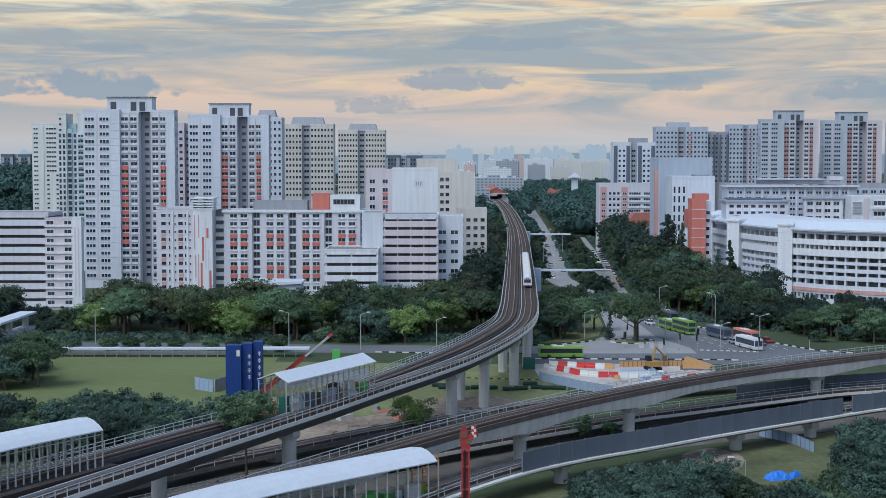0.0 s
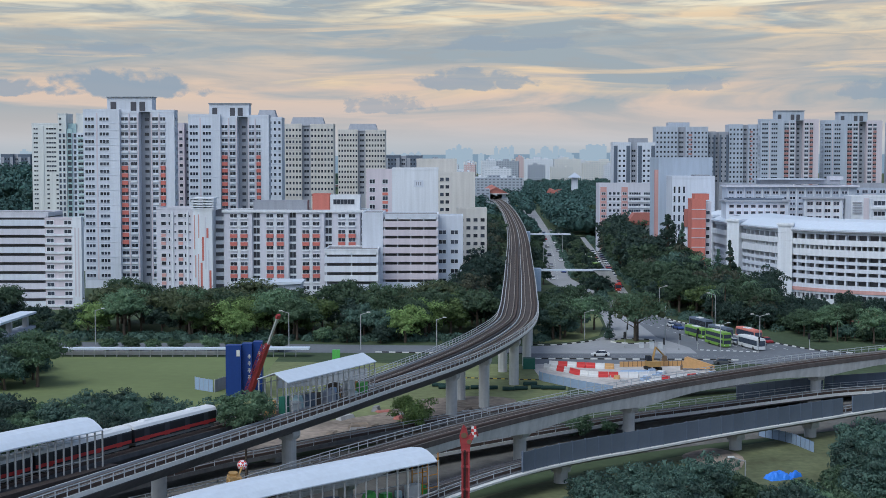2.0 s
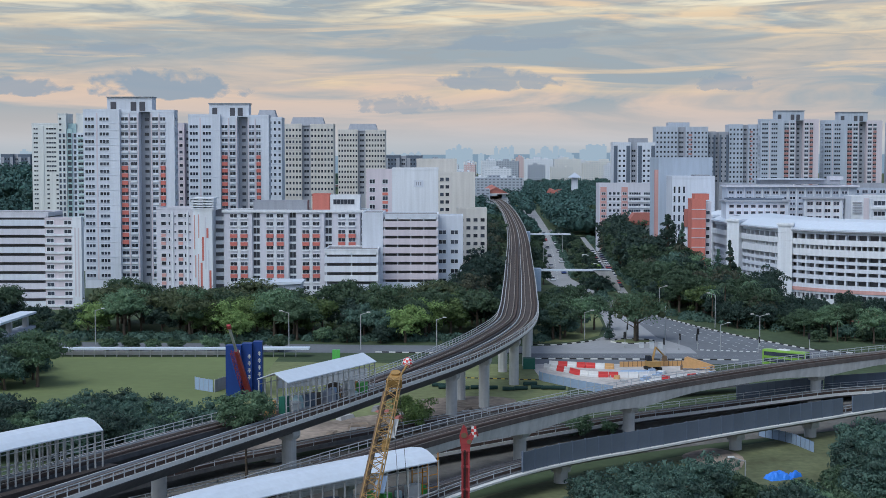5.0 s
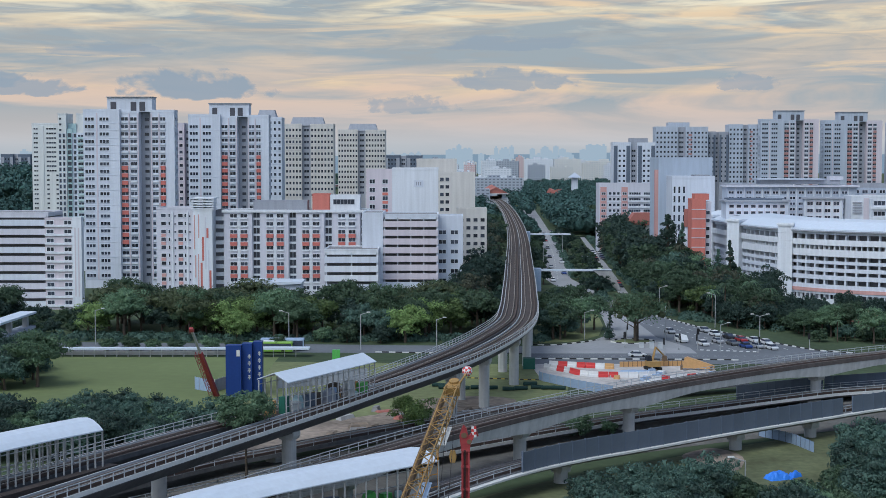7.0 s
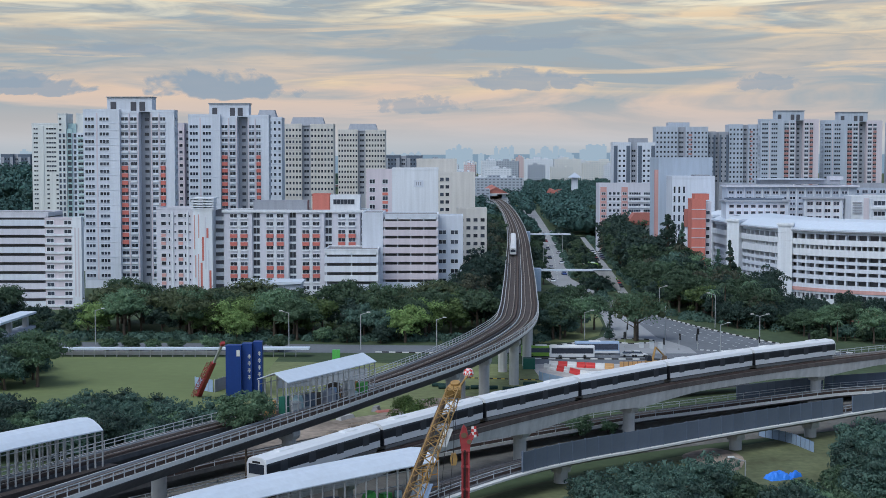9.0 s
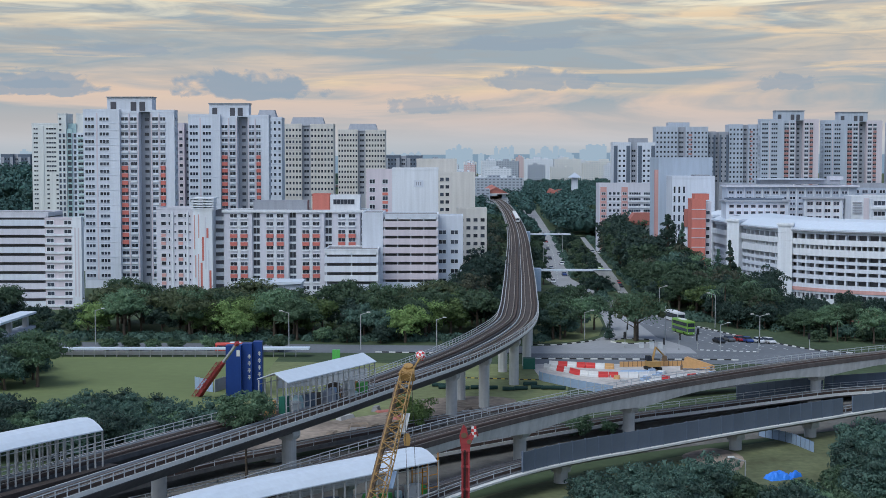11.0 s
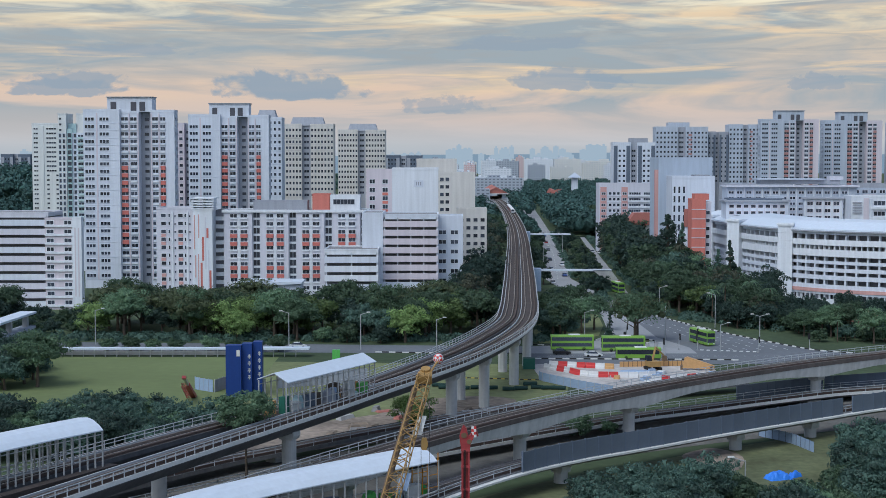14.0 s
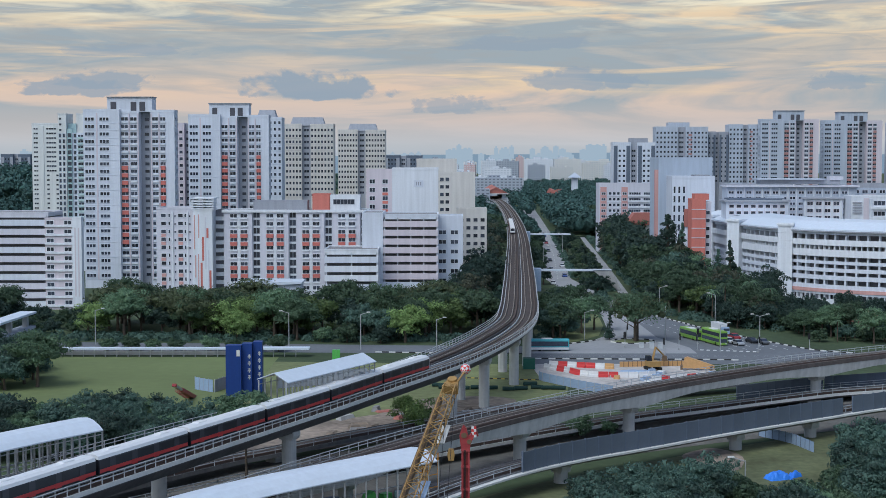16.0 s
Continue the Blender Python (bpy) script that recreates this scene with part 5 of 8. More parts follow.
def plant(k, x, y, size=1.0, z=0.0):
    if y < 270 and k < 9:
        if k not in NEARBY:
            NEARBY[k] = tree_proto(k, 4600, 0.29)
        rec = NEARBY[k]
    else:
        rec = SPECIES[k]
    yaw = (x * 37.7 + y * 91.3) % 360
    m = pose(x, y, z, 0, 0, yaw)
    if not rec[2]:
        rec[0].matrix_basis, rec[2], ob = m, True, rec[0]
    else:
        ob = copy_thing(rec[0], m)
    ob.scale = (size, size, size * (0.92 + 0.16 * ((x * 7.1 + y * 3.3) % 1)))
    TREE_SPOTS.append((x, y))
    return ob


FAR_TREES = []


def grove(x0, y0, x1, y1, gap, kinds, size, keep=lambda x, y: True, clear=7.0, seed=1, far=False):
    rnd = random.Random(seed)
    y = y0
    row = 0
    while y < y1:
        x = x0 + (gap / 2 if row % 2 else 0)
        while x < x1:
            px, py = x + rnd.uniform(-0.32, 0.32) * gap, y + rnd.uniform(-0.32, 0.32) * gap
            x += gap
            if not keep(px, py):
                continue
            if any((p.x - px) ** 2 + (p.y - py) ** 2 < clear * clear for p in TRACK_POINTS if abs(p.y - py) < clear):
                continue
            if far or py > 379:
                FAR_TREES.append((rnd.choice(kinds), px, py, rnd.uniform(*size), rnd.uniform(0, 6.28)))
            else:
                plant(rnd.choice(kinds), px, py, rnd.uniform(*size))
        y += gap * 0.86
        row += 1


# belt of street trees between the cross road and the estate
grove(-128, 377, 14, 416, 9.3, (0, 1, 2, 4, 5, 5, 2, 0), (0.86, 1.1), seed=2, keep=lambda x, y: not (-46 < x < -30 and y > 404) and not -114 < x < -95)
grove(-113, 378, -95, 412, 6.5, (7, 7, 2), (0.5, 0.75), seed=31)
for i in range(9):
    plant(7, -88 + i * 6.1 + (i * 3 % 4) * 0.7, 347.5 + (i % 3) * 0.6, 0.52 + 0.07 * (i % 3))
# strip along the west side of the viaduct
grove(4, 418, 36, 900, 10.0, (3, 4, 2, 6, 3), (0.85, 1.1), seed=3, far=True, keep=lambda x, y: 6 + (y - 420) * 0.03 < x < 18 + (y - 420) * 0.037, clear=7.0)
# woods between the roads and the eastern estate
grove(62, 440, 150, 530, 9.5, (3, 4, 6, 2, 0, 3), (0.78, 1.0), seed=4, far=True, keep=lambda x, y: (x > 71 or y > 470) and x < 0.232 * y and (y < 448 or x < 88 + (500 - y) * 0.16) and not (58 < x < 67 + (y - 480) * 0.08))
grove(76, 392, 150, 440, 9.0, (3, 4, 2, 6, 0, 2), (0.66, 0.9), seed=5, keep=lambda x, y: 68 + (440 - y) * 0.38 < x < 0.232 * y)
grove(92, 384, 150, 397, 6.0, (7, 7, 2), (0.6, 0.95), seed=20, keep=lambda x, y: not (107 < x < 118 and y < 392))
grove(99, 400, 150, 436, 6.0, (7, 2, 7), (0.55, 0.8), seed=21)
grove(66, 545, 100, 700, 9.5, (3, 4, 6, 3, 4), (1.05, 1.4), seed=6, far=True, keep=lambda x, y: x > 72.5 + (y - 600) * 0.055 and not (y < 612 and x > 82) and not (y > 612 and x > 0.126 * y))
grove(76, 700, 120, 900, 12, (3, 4, 3), (1.1, 1.4), seed=7, far=True, keep=lambda x, y: x > 76 + (y - 600) * 0.055 and not (715 < y < 738))
grove(66, 505, 92, 552, 8.5, (3, 4, 6, 2), (0.95, 1.25), seed=16, far=True, keep=lambda x, y: x > 69 + (y - 505) * 0.05 and x < 88)
grove(46, 462, 76, 900, 8.5, (7, 2, 7, 7), (0.5, 0.8), seed=8, far=True, keep=lambda x, y: 53.5 + (y - 600) * 0.05 < x < 62.5 + (y - 600) * 0.056 and y > 490)
grove(34, 530, 52, 860, 7.5, (7, 2, 7), (0.7, 1.0), seed=19, far=True, keep=lambda x, y: 36.5 + (y - 560) * 0.036 < x < 38.5 + (y - 560) * 0.058, clear=5.0)
grove(30, 372, 46, 450, 8.5, (2, 0, 3, 4), (0.72, 0.95), seed=9, keep=lambda x, y: 29 < x < 33 + max(0, (y - 380)) * 0.16)
grove(68, 402, 118, 470, 6.6, (2, 0, 5, 2, 4), (0.74, 1.0), seed=41, keep=lambda x, y: 70 + (440 - y) * 0.36 < x < 0.222 * y and x < 100)
grove(64, 455, 100, 600, 7.2, (0, 4, 2, 3, 5), (0.8, 1.05), seed=42, far=True, keep=lambda x, y: 68.5 + (y - 520) * 0.064 < x < 0.172 * y)
grove(70, 600, 100, 700, 8.0, (4, 3, 0, 3), (0.95, 1.2), seed=43, far=True, keep=lambda x, y: 76 + (y - 600) * 0.06 < x < 0.135 * y)
grove(71, 398, 100, 412, 4.8, (2, 7, 2), (0.6, 0.95), seed=44, keep=lambda x, y: x > 74 + (410 - y) * 0.25)
grove(92, 364, 124, 384, 5.2, (7, 2, 0, 7), (0.5, 0.78), seed=45, keep=lambda x, y: x > 93 + (384 - y) * 0.4 and not (106 < x < 118 and 374 < y < 384))
grove(-66, 376, -36, 392, 6.5, (5, 1, 5, 0), (0.85, 1.08), seed=46)
# before and behind the sports field
grove(-132, 292, -76, 332, 7.4, (2, 2, 0, 2), (0.80, 1.05), seed=10, keep=lambda x, y: x < -79 - (y - 296) * 0.42 and not (abs(x + 101) < 6 and y > 318))
grove(-100, 222, -38, 252, 5.6, (2, 7, 2, 2, 7), (0.72, 0.90), seed=11, keep=lambda x, y: x < -38 - (y - 222) * 0.25, clear=8)
# trees in the foreground beside the barrier viaduct
grove(13, 160, 42, 196, 5.2, (2, 2, 2), (0.66, 0.92), seed=12, keep=lambda x, y: 0.10 * y < x < 0.186 * y and y < 180 + x * 0.36, clear=7.0)
grove(13, 156, 42, 190, 4.8, (2, 2, 7), (0.62, 0.9), seed=47, keep=lambda x, y: 0.10 * y < x < 0.19 * y, clear=6.5)
grove(36, 168, 52, 190, 4.4, (7, 2, 7), (0.72, 0.98), seed=14, clear=6.0, keep=lambda x, y: (0.20 * y < x < 0.217 * y and y > 176) or 0.238 * y < x < 0.275 * y)
grove(50, 178, 84, 218, 4.6, (2, 7, 2, 2), (0.72, 0.98), seed=13, clear=7, keep=lambda x, y: x > 0.277 * y)
for k, x, y, sz in ((2, -36.5, 226, 1.05), (5, -5.0, 243.5, 0.72), (0, 48.4, 368, 1.15), (1, 49.0, 369.2, 0.95), (0, 36.5, 385, 0.8), (0, 40.5, 392, 0.85), (5, -9.5, 366, 1.0), (2, -15.5, 364, 0.6), (2, 28, 372, 1.15), (2, 31.5, 378, 0.95), (8, 42.3, 372, 0.5), (8, 87.4, 466, 1.25), (8, 91.0, 466, 1.32), (3, 79.5, 472, 1.08), (4, 83.5, 478, 1.12), (3, 75.5, 480, 1.15), (4, 71.5, 470, 0.95),
                    (9, 79, 410, 1.1), (9, 83, 408, 1.0), (9, 86, 411, 1.15), (9, 76, 413, 0.95), (9, 91, 408, 1.05), (10, 79.6, 520, 1.72), (8, 88, 540, 1.5), (8, 91, 520, 1.2), (2, -20, 372, 1.1), (2, -14, 369, 1.0), (0, -8, 373, 0.95), (7, -24, 366, 0.8), (7, -30, 367, 0.7), (0, -37, 371, 0.9), (5, -52, 370, 0.7), (7, 22.5, 240, 0.6), (7, 27.5, 243, 0.45), (2, 101.5, 369, 0.52), (9, 99, 367, 0.62), (0, 98, 378, 0.62), (2, 105.5, 375, 0.5), (7, 108, 371, 0.8), (7, 94.5, 367, 0.62), (9, 109.5, 375, 0.62), (2, 114, 376, 0.6), (7, 110.5, 378, 0.5), (0, 93.5, 379, 0.6), (2, 112, 380, 0.7)):
    plant(k, x, y, sz)
tree_proto(9, 4200, 0.26)[0].matrix_basis = pose(-26.4, 194.6, 0)
grove(76, 688, 106, 716, 7.5, (3, 4, 3), (1.15, 1.45), seed=17, far=True, keep=lambda x, y: x > 77.5)
grove(66, 600, 84, 690, 8.5, (3, 4, 6), (1.0, 1.3), seed=18, far=True, keep=lambda x, y: x > 73.5 + (y - 600) * 0.055)
for rec in SPECIES:
    if not rec[2]:
        plant(SPECIES.index(rec), 96, 446, 0.8)


def make_far_trees():
    """The trees past the estate road, too many to count, joined into one wood."""
    verts, faces, slots, mats = [], [], [], LEAF + [BARK]
    count = 0
    for k, x, y, sz, yaw in FAR_TREES:
        turn = np.array([[math.cos(yaw), -math.sin(yaw), 0], [math.sin(yaw), math.cos(yaw), 0], [0, 0, 1]]) * sz
        close = y < 440
        if (k, close) not in FAR_CROWN:
            kind, h, r, lm, words = KINDS[k]
            FAR_CROWN[k, close] = [trunk_mesh(k, kind, h, r), crown_mesh("crown", 40 + k, kind, h, r, 2100 if close else 950, 0.44 if close else 0.62, LEAF[lm])]
        for me in FAR_CROWN[k, close]:
            co = np.empty(len(me.vertices) * 3)
            me.vertices.foreach_get("co", co)
            co = co.reshape(-1, 3) @ turn.T + np.array([x, y, 0])
            lp = [tuple(v + count for v in p.vertices) for p in me.polygons]
            verts += co.tolist()
            faces += lp
            slots += [mats.index(me.materials[0])] * len(lp)
            count += len(co)
    me = bpy.data.meshes.new("wood")
    me.from_pydata(verts, [], faces)
    for m in mats:
        me.materials.append(m)
    me.polygons.foreach_set("material_index", slots)
    me.update()
    thing("wood", "dense dark green wood beside the railway and road", "wood", kind="stuff", data=me)


make_far_trees()


# far canopy has its own bluish leaf colour with distance haze mixed in
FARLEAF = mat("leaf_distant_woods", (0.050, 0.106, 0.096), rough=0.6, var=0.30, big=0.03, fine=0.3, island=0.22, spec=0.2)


def hill(x, y):
    """Height of the wooded hill west of the estate."""
    return 27.0 * max(0.0, min(1.0, (y - 640) / 260)) * max(0.0, min(1.0, (-175 - x) / 30))


def make_hill():
    s = Shape()
    for i in range(12):
        for j in range(14):
            x0, x1, y0, y1 = -420 + i * 22, -398 + i * 22, 620 + j * 40, 660 + j * 40
            s.face([(x, y, hill(x, y) + 0.1) for x, y in ((x0, y0), (x1, y0), (x1, y1), (x0, y1))])
    thing("hill", "low wooded hill behind the towers", "hill", kind="structure", data=s.mesh("hill", WOODS))


make_hill()


def make_woods():
    """Far woods past the estate, one lumpy canopy of leaf clumps."""
    rs = np.random.RandomState(8)
    pts, nor, core_v, core_f = [], [], [], []
    for x0, x1, y0, y1, n in ((-420, -178, 640, 960, 700), (-60, 34, 900, 1500, 320), (53, 60, 880, 1350, 130), (70, 135, 850, 1150, 420), (62, 260, 900, 1900, 1350), (100, 330, 1900, 2300, 350), (-500, 100, 1900, 2600, 250)):
        for _ in range(n):
            x, y = rs.uniform(x0, x1), rs.uniform(y0, y1)
            if 50 < x < 110 and y < 1430 and abs(x - (54.5 + (y - 700) * 0.045)) < 6.5:
                continue
            if abs(x - 44) < 9 and y < 1500:
                continue
            h, r = rs.uniform(9, 17) + hill(x, y), rs.uniform(4, 7.5)
            if 44 < x < 64 and y < 1400:
                h, r = rs.uniform(3, 6), rs.uniform(2, 3)
            k = len(core_v)
            core_v += [(x + a * r * 0.6, y + b * r * 0.6, h - r * 0.9 + c * r * 0.56) for a, b, c in CORE]
            core_f += [[k + i for i in tri] for tri in CORE_FACES]
            d = rs.normal(size=(110, 3))
            d /= np.linalg.norm(d, axis=1, keepdims=True)
            d[:, 2] = np.abs(d[:, 2])
            pts.append(np.array([x, y, h - r * 0.9]) + d * np.array([r, r, r * 0.9]) * rs.uniform(0.7, 1.08, (110, 1)))
            nor.append(d + rs.normal(size=d.shape) * 0.5)
    pts, nor = np.concatenate(pts), np.concatenate(nor)
    nor /= np.linalg.norm(nor, axis=1, keepdims=True)
    t = np.cross(nor, rs.normal(size=nor.shape))
    t /= np.linalg.norm(t, axis=1, keepdims=True)
    w = np.cross(nor, t)
    sz = rs.uniform(0.6, 1.25, (len(pts), 1))
    v = np.stack([pts - t * sz - w * sz * 0.8, pts - t * sz + w * sz * 0.8, pts + t * sz], 1).reshape(-1, 3)
    me = bpy.data.meshes.new("woods")
    me.from_pydata(v.tolist() + core_v, [], np.arange(len(v)).reshape(-1, 3).tolist() + [[len(v) + i for i in tri] for tri in core_f])
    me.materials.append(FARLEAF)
    thing("woods", "distant dark green woodland canopy", "woods", kind="stuff", data=me)


make_woods()


def make_undergrowth():
    """Shrubs at the feet of the roadside trees, one object."""
    rs = np.random.RandomState(21)
    spots = []
    for x0, y0, x1, y1, n, wide in ((-125, 374, 12, 371, 190, 5.0), (66, 425, 110, 386, 90, 6.0), (84, 398, 150, 385, 90, 8.0), (24, 366, 40, 420, 40, 4.0), (52, 470, 58, 560, 40, 3.0), (-108, 233, -40, 246, 60, 10), (14, 172, 60, 196, 70, 10), (10, 420, 22, 520, 60, 4), (67, 500, 85, 850, 130, 3.5), (57.5, 500, 75, 850, 130, 2.5), (50.5, 560, 67, 900, 110, 1.2)):
        for _ in range(n):
            t = rs.uniform()
            spots.append((x0 + (x1 - x0) * t + rs.uniform(-1, 1) * wide * 0.3, y0 + (y1 - y0) * t + rs.uniform(-1, 1) * wide, rs.uniform(0.9, 2.2)))
    c = np.array(spots)
    k = 120
    d = rs.normal(size=(len(c), k, 3))
    d /= np.linalg.norm(d, axis=2, keepdims=True)
    d[:, :, 2] = np.abs(d[:, :, 2])
    pts = (np.concatenate([c[:, :2], np.zeros((len(c), 1))], 1)[:, None, :] + d * c[:, None, 2:3] * rs.uniform(0.8, 1.05, (len(c), k, 1))).reshape(-1, 3)
    nor = (d + rs.normal(size=d.shape) * 0.3).reshape(-1, 3)
    nor /= np.linalg.norm(nor, axis=1, keepdims=True)
    t = np.cross(nor, rs.normal(size=nor.shape))
    t /= np.linalg.norm(t, axis=1, keepdims=True)
    w = np.cross(nor, t)
    sz = rs.uniform(0.25, 0.5, (len(pts), 1))
    v = np.stack([pts - t * sz * 0.8 - w * sz * 0.6, pts - t * sz * 0.8 + w * sz * 0.6, pts + t * sz], 1).reshape(-1, 3)
    me = bpy.data.meshes.new("undergrowth")
    me.from_pydata(v.tolist(), [], np.arange(len(v)).reshape(-1, 3).tolist())
    me.materials.append(LEAF[0])
    thing("undergrowth", "dark leafy shrubs at the feet of roadside trees", "shrubs", kind="stuff", data=me)


make_undergrowth()



# ---- site, street furniture and small structures ----
def make_hoarding_tower():
    ob = thing("sign_tower", "dark blue boarded tower with small white characters", "tower", pose(-39.8, 281, 0))
    boards = []
    for x0, x1, y, h in ((-2.0, 0.95, 0, 10.1), (1.0, 2.9, 1.2, 10.3), (2.95, 4.7, 2.4, 10.5)):
        boards.append(part("board", Shape().box(x0, y, 0, x1, y + 2.2, h).mesh("board", BLUE), ob))
    part("notice", Shape().box(0.1, -0.06, 8.0, 0.75, 0.0, 9.2).mesh("notice", PAINT), boards[0], label="small white notice")
    for k, (x, y, z0) in enumerate(((2.4, 1.14, 3.6), (4.2, 2.34, 4.0))):
        for i in range(4):
            s = Shape()
            z = z0 + i * 1.35
            s.box(x - 0.3, y, z, x + 0.3, y + 0.05, z + 0.16).box(x - 0.08, y, z - 0.25, x + 0.08, y + 0.05, z + 0.6).box(x - 0.25, y, z + 0.36, x + 0.25, y + 0.05, z + 0.5)
            part("character_bar", s.mesh("character_bar", PAINT), boards[k + 1])


def fence(name, label, pts, h, material, gap, post=GALV, base=0.0):
    ob = thing(name, label, "fence", kind="structure")
    row = spline([(x, y, base) for x, y in pts], gap)
    pm = Shape().box(-0.05, -0.08, 0, 0.05, 0.08, h + 0.1).mesh("post", post)
    bm = Shape().box(-gap / 2 + 0.02, -0.03, 0.05, gap / 2 - 0.02, 0.03, h).mesh("panel", material)
    for a, b in zip(row, row[1:]):
        yaw = math.degrees(math.atan2((b - a).y, (b - a).x))
        part("panel", bm, ob, pose(*((a + b) / 2), 0, 0, yaw))
        part("post", pm, ob, pose(a.x, a.y, a.z, 0, 0, yaw))
    return ob


def kerb(label, pts, colours=(PAINT, KERBB), h=0.28, step=1.6):
    """A kerb of painted stones in two alternating colours."""
    s = Shape()
    row = spline([(x, y, 0) for x, y in pts], step)
    for i, (a, b) in enumerate(zip(row, row[1:])):
        s.slot = i % 2
        s.sweep(line_of([a, b]), [(-0.18, 0.03), (0.18, 0.03), (0.16, h), (-0.16, h)])
    thing("kerb", label, "kerb", kind="structure", data=s.mesh("kerb", list(colours)))


def street_lamp(x, y, h, arms=1, yaw=0.0, z=0.0):
    ob = thing("street_lamp", "slender grey steel street lamp" + (" with two arms" if arms == 2 else " with a single arm"), "street lamp", pose(x, y, z, 0, 0, yaw))
    part("pole", Shape().tube((0, 0, 0), (0, 0, h), 0.13, 0.08, 8).mesh("pole", GALV), ob)
    for k in range(arms):
        d = 1 if k == 0 else -1
        arm = part("arm", Shape().tube((0, 0, h - 0.1), (d * 1.9, 0, h + 0.5), 0.06, 0.05, 6).mesh("arm", GALV), ob)
        part("lamp_head", Shape().box(d * 1.9 - 0.45, -0.16, h + 0.42, d * 1.9 + 0.45, 0.16, h + 0.6, taper=0.05).mesh("lamp_head", PAINT), arm)


def make_site():
    # water-filled barriers in red and white
    s = Shape().prism([(-0.3, 0), (0.3, 0), (0.26, 0.5), (0.14, 0.62), (0.1, 1.2), (-0.1, 1.2), (-0.14, 0.62), (-0.26, 0.5)], -1.0, 1.0)
    red, white, amber = s.mesh("water_barrier", BARR), s.mesh("water_barrier", BARW), s.mesh("water_barrier", SANDY)
    for row, order in ((((24.5, 323.5), (27.6, 322.4), (38.5, 318.6)), "WRWRRWAAWRWRR"), (((22.8, 319), (26.8, 313.9), (31.0, 307.8), (41, 306.8), (46, 309)), "WWRWRRWWRRWWWWRWWR"), (((44, 301), (50, 303.5), (56, 306)), "WRWWRW")):
        pts = spline([(x, y, 0.06) for x, y in row], 2.1)
        for i, (q, w) in enumerate(zip(pts, pts[1:])):
            c = order[i % len(order)]
            me, label = {"R": (red, "red plastic water barrier on the building site"), "W": (white, "white plastic water barrier on the building site"), "A": (amber, "amber plastic water barrier on the building site")}[c]
            d = w - q
            thing("water_barrier", label, "barrier", pose(q.x, q.y, 0.06, 0, 0, math.degrees(math.atan2(d.y, d.x)) - 90 + (i * 37 % 11 - 5)), group="site barriers", data=me)
    # slatted amber screen along the road
    ob = thing("road_screen", "low amber slatted screen along the site edge", "fence", kind="structure")
    sm = Shape().box(-0.42, -0.06, 0, 0.42, 0.06, 1.15).mesh("slat", SANDY)
    pm = Shape().box(-0.08, -0.1, 0, 0.08, 0.1, 1.3).mesh("post", YDARK)
    for i in range(17):
        part("slat", sm, ob, pose(39.4 + i, 322.4 + i * 0.12, 0.06))
        part("post", pm, ob, pose(39.9 + i, 322.45 + i * 0.12, 0.06))
    ob = thing("excavator", "yellow tracked excavator working on the site", "excavator", pose(45.6, 317.5, 0.06, 0, 0, 15))
    for x in (-1.1, 1.1):
        part("track", Shape().prism([(-0.3, 0.15), (-0.3, 0.75), (0.3, 0.75), (0.3, 0.15)], -1.9, 1.9).mesh("track", BLACK), ob, pose(x, 0, 0))
    part("body", Shape().box(-1.3, -1.6, 0.9, 1.3, 1.6, 2.0, taper=0.1).mesh("body", YELLOW), ob)
    part("cab", Shape().box(-1.2, 0.2, 2.0, -0.1, 1.7, 3.1, taper=0.1).mesh("cab", GLASS), ob)
    part("boom", Shape().tube((0.4, 1.4, 1.6), (1.8, 2.8, 4.6), 0.3, 0.22, 6).mesh("boom", YELLOW), ob)
    stick = part("stick", Shape().tube((1.8, 2.8, 4.6), (4.2, 3.8, 2.6), 0.22, 0.16, 6).mesh("stick", YELLOW), ob)
    part("bucket", Shape().box(3.8, 3.4, 1.4, 5.0, 4.4, 2.5, taper=0.2).mesh("bucket", YDARK), stick)
    ob = thing("site_conveyor", "orange steel ramp standing on the building site", "machine", pose(55.6, 318, 0.06, 0, 0, -10))
    part("ramp", Shape().prism([(-3.4, 0.4), (-3.0, 2.6), (-2.4, 2.8), (3.4, 1.0), (3.4, 0.2)], -0.7, 0.7).mesh("ramp", SANDY), ob)
    part("leg", Shape().box(-3.9, -0.8, 0, -3.4, 0.8, 0.9).box(2.5, -0.8, 0, 3.0, 0.8, 0.9).mesh("leg", YDARK), ob)
    rnd = random.Random(12)
    for i in range(26):
        s = Shape().box(-rnd.uniform(0.4, 1.5), -rnd.uniform(0.3, 0.9), 0, rnd.uniform(0.4, 1.5), rnd.uniform(0.3, 0.9), rnd.uniform(0.15, 0.8), taper=0.12)
        thing("material_pallet", "pile of building material on bare ground", "pallet", pose(rnd.uniform(33, 58), rnd.uniform(296, 315), 0.06, 0, 0, rnd.uniform(0, 180)), group="site materials", data=s.mesh("pile", rnd.choice((BARW, BLUEP, SANDY, CONC, BLUEP, PAINT))))
    thing("site_box", "dark green site cabinet beside a viaduct pier", "cabinet", pose(18.8, 320, 0), data=Shape().box(-1.3, -1.2, 0, 1.3, 1.2, 2.4, taper=0.04).mesh("site_box", GREENBOX))
    thing("site_box", "bright green cabinet behind the canopy", "cabinet", pose(-24.2, 332, 0), data=Shape().box(-0.9, -0.6, 0, -0.1, 0.6, 2.6).box(0.0, -0.6, 0, 0.8, 0.6, 2.6).mesh("site_box", LIME))
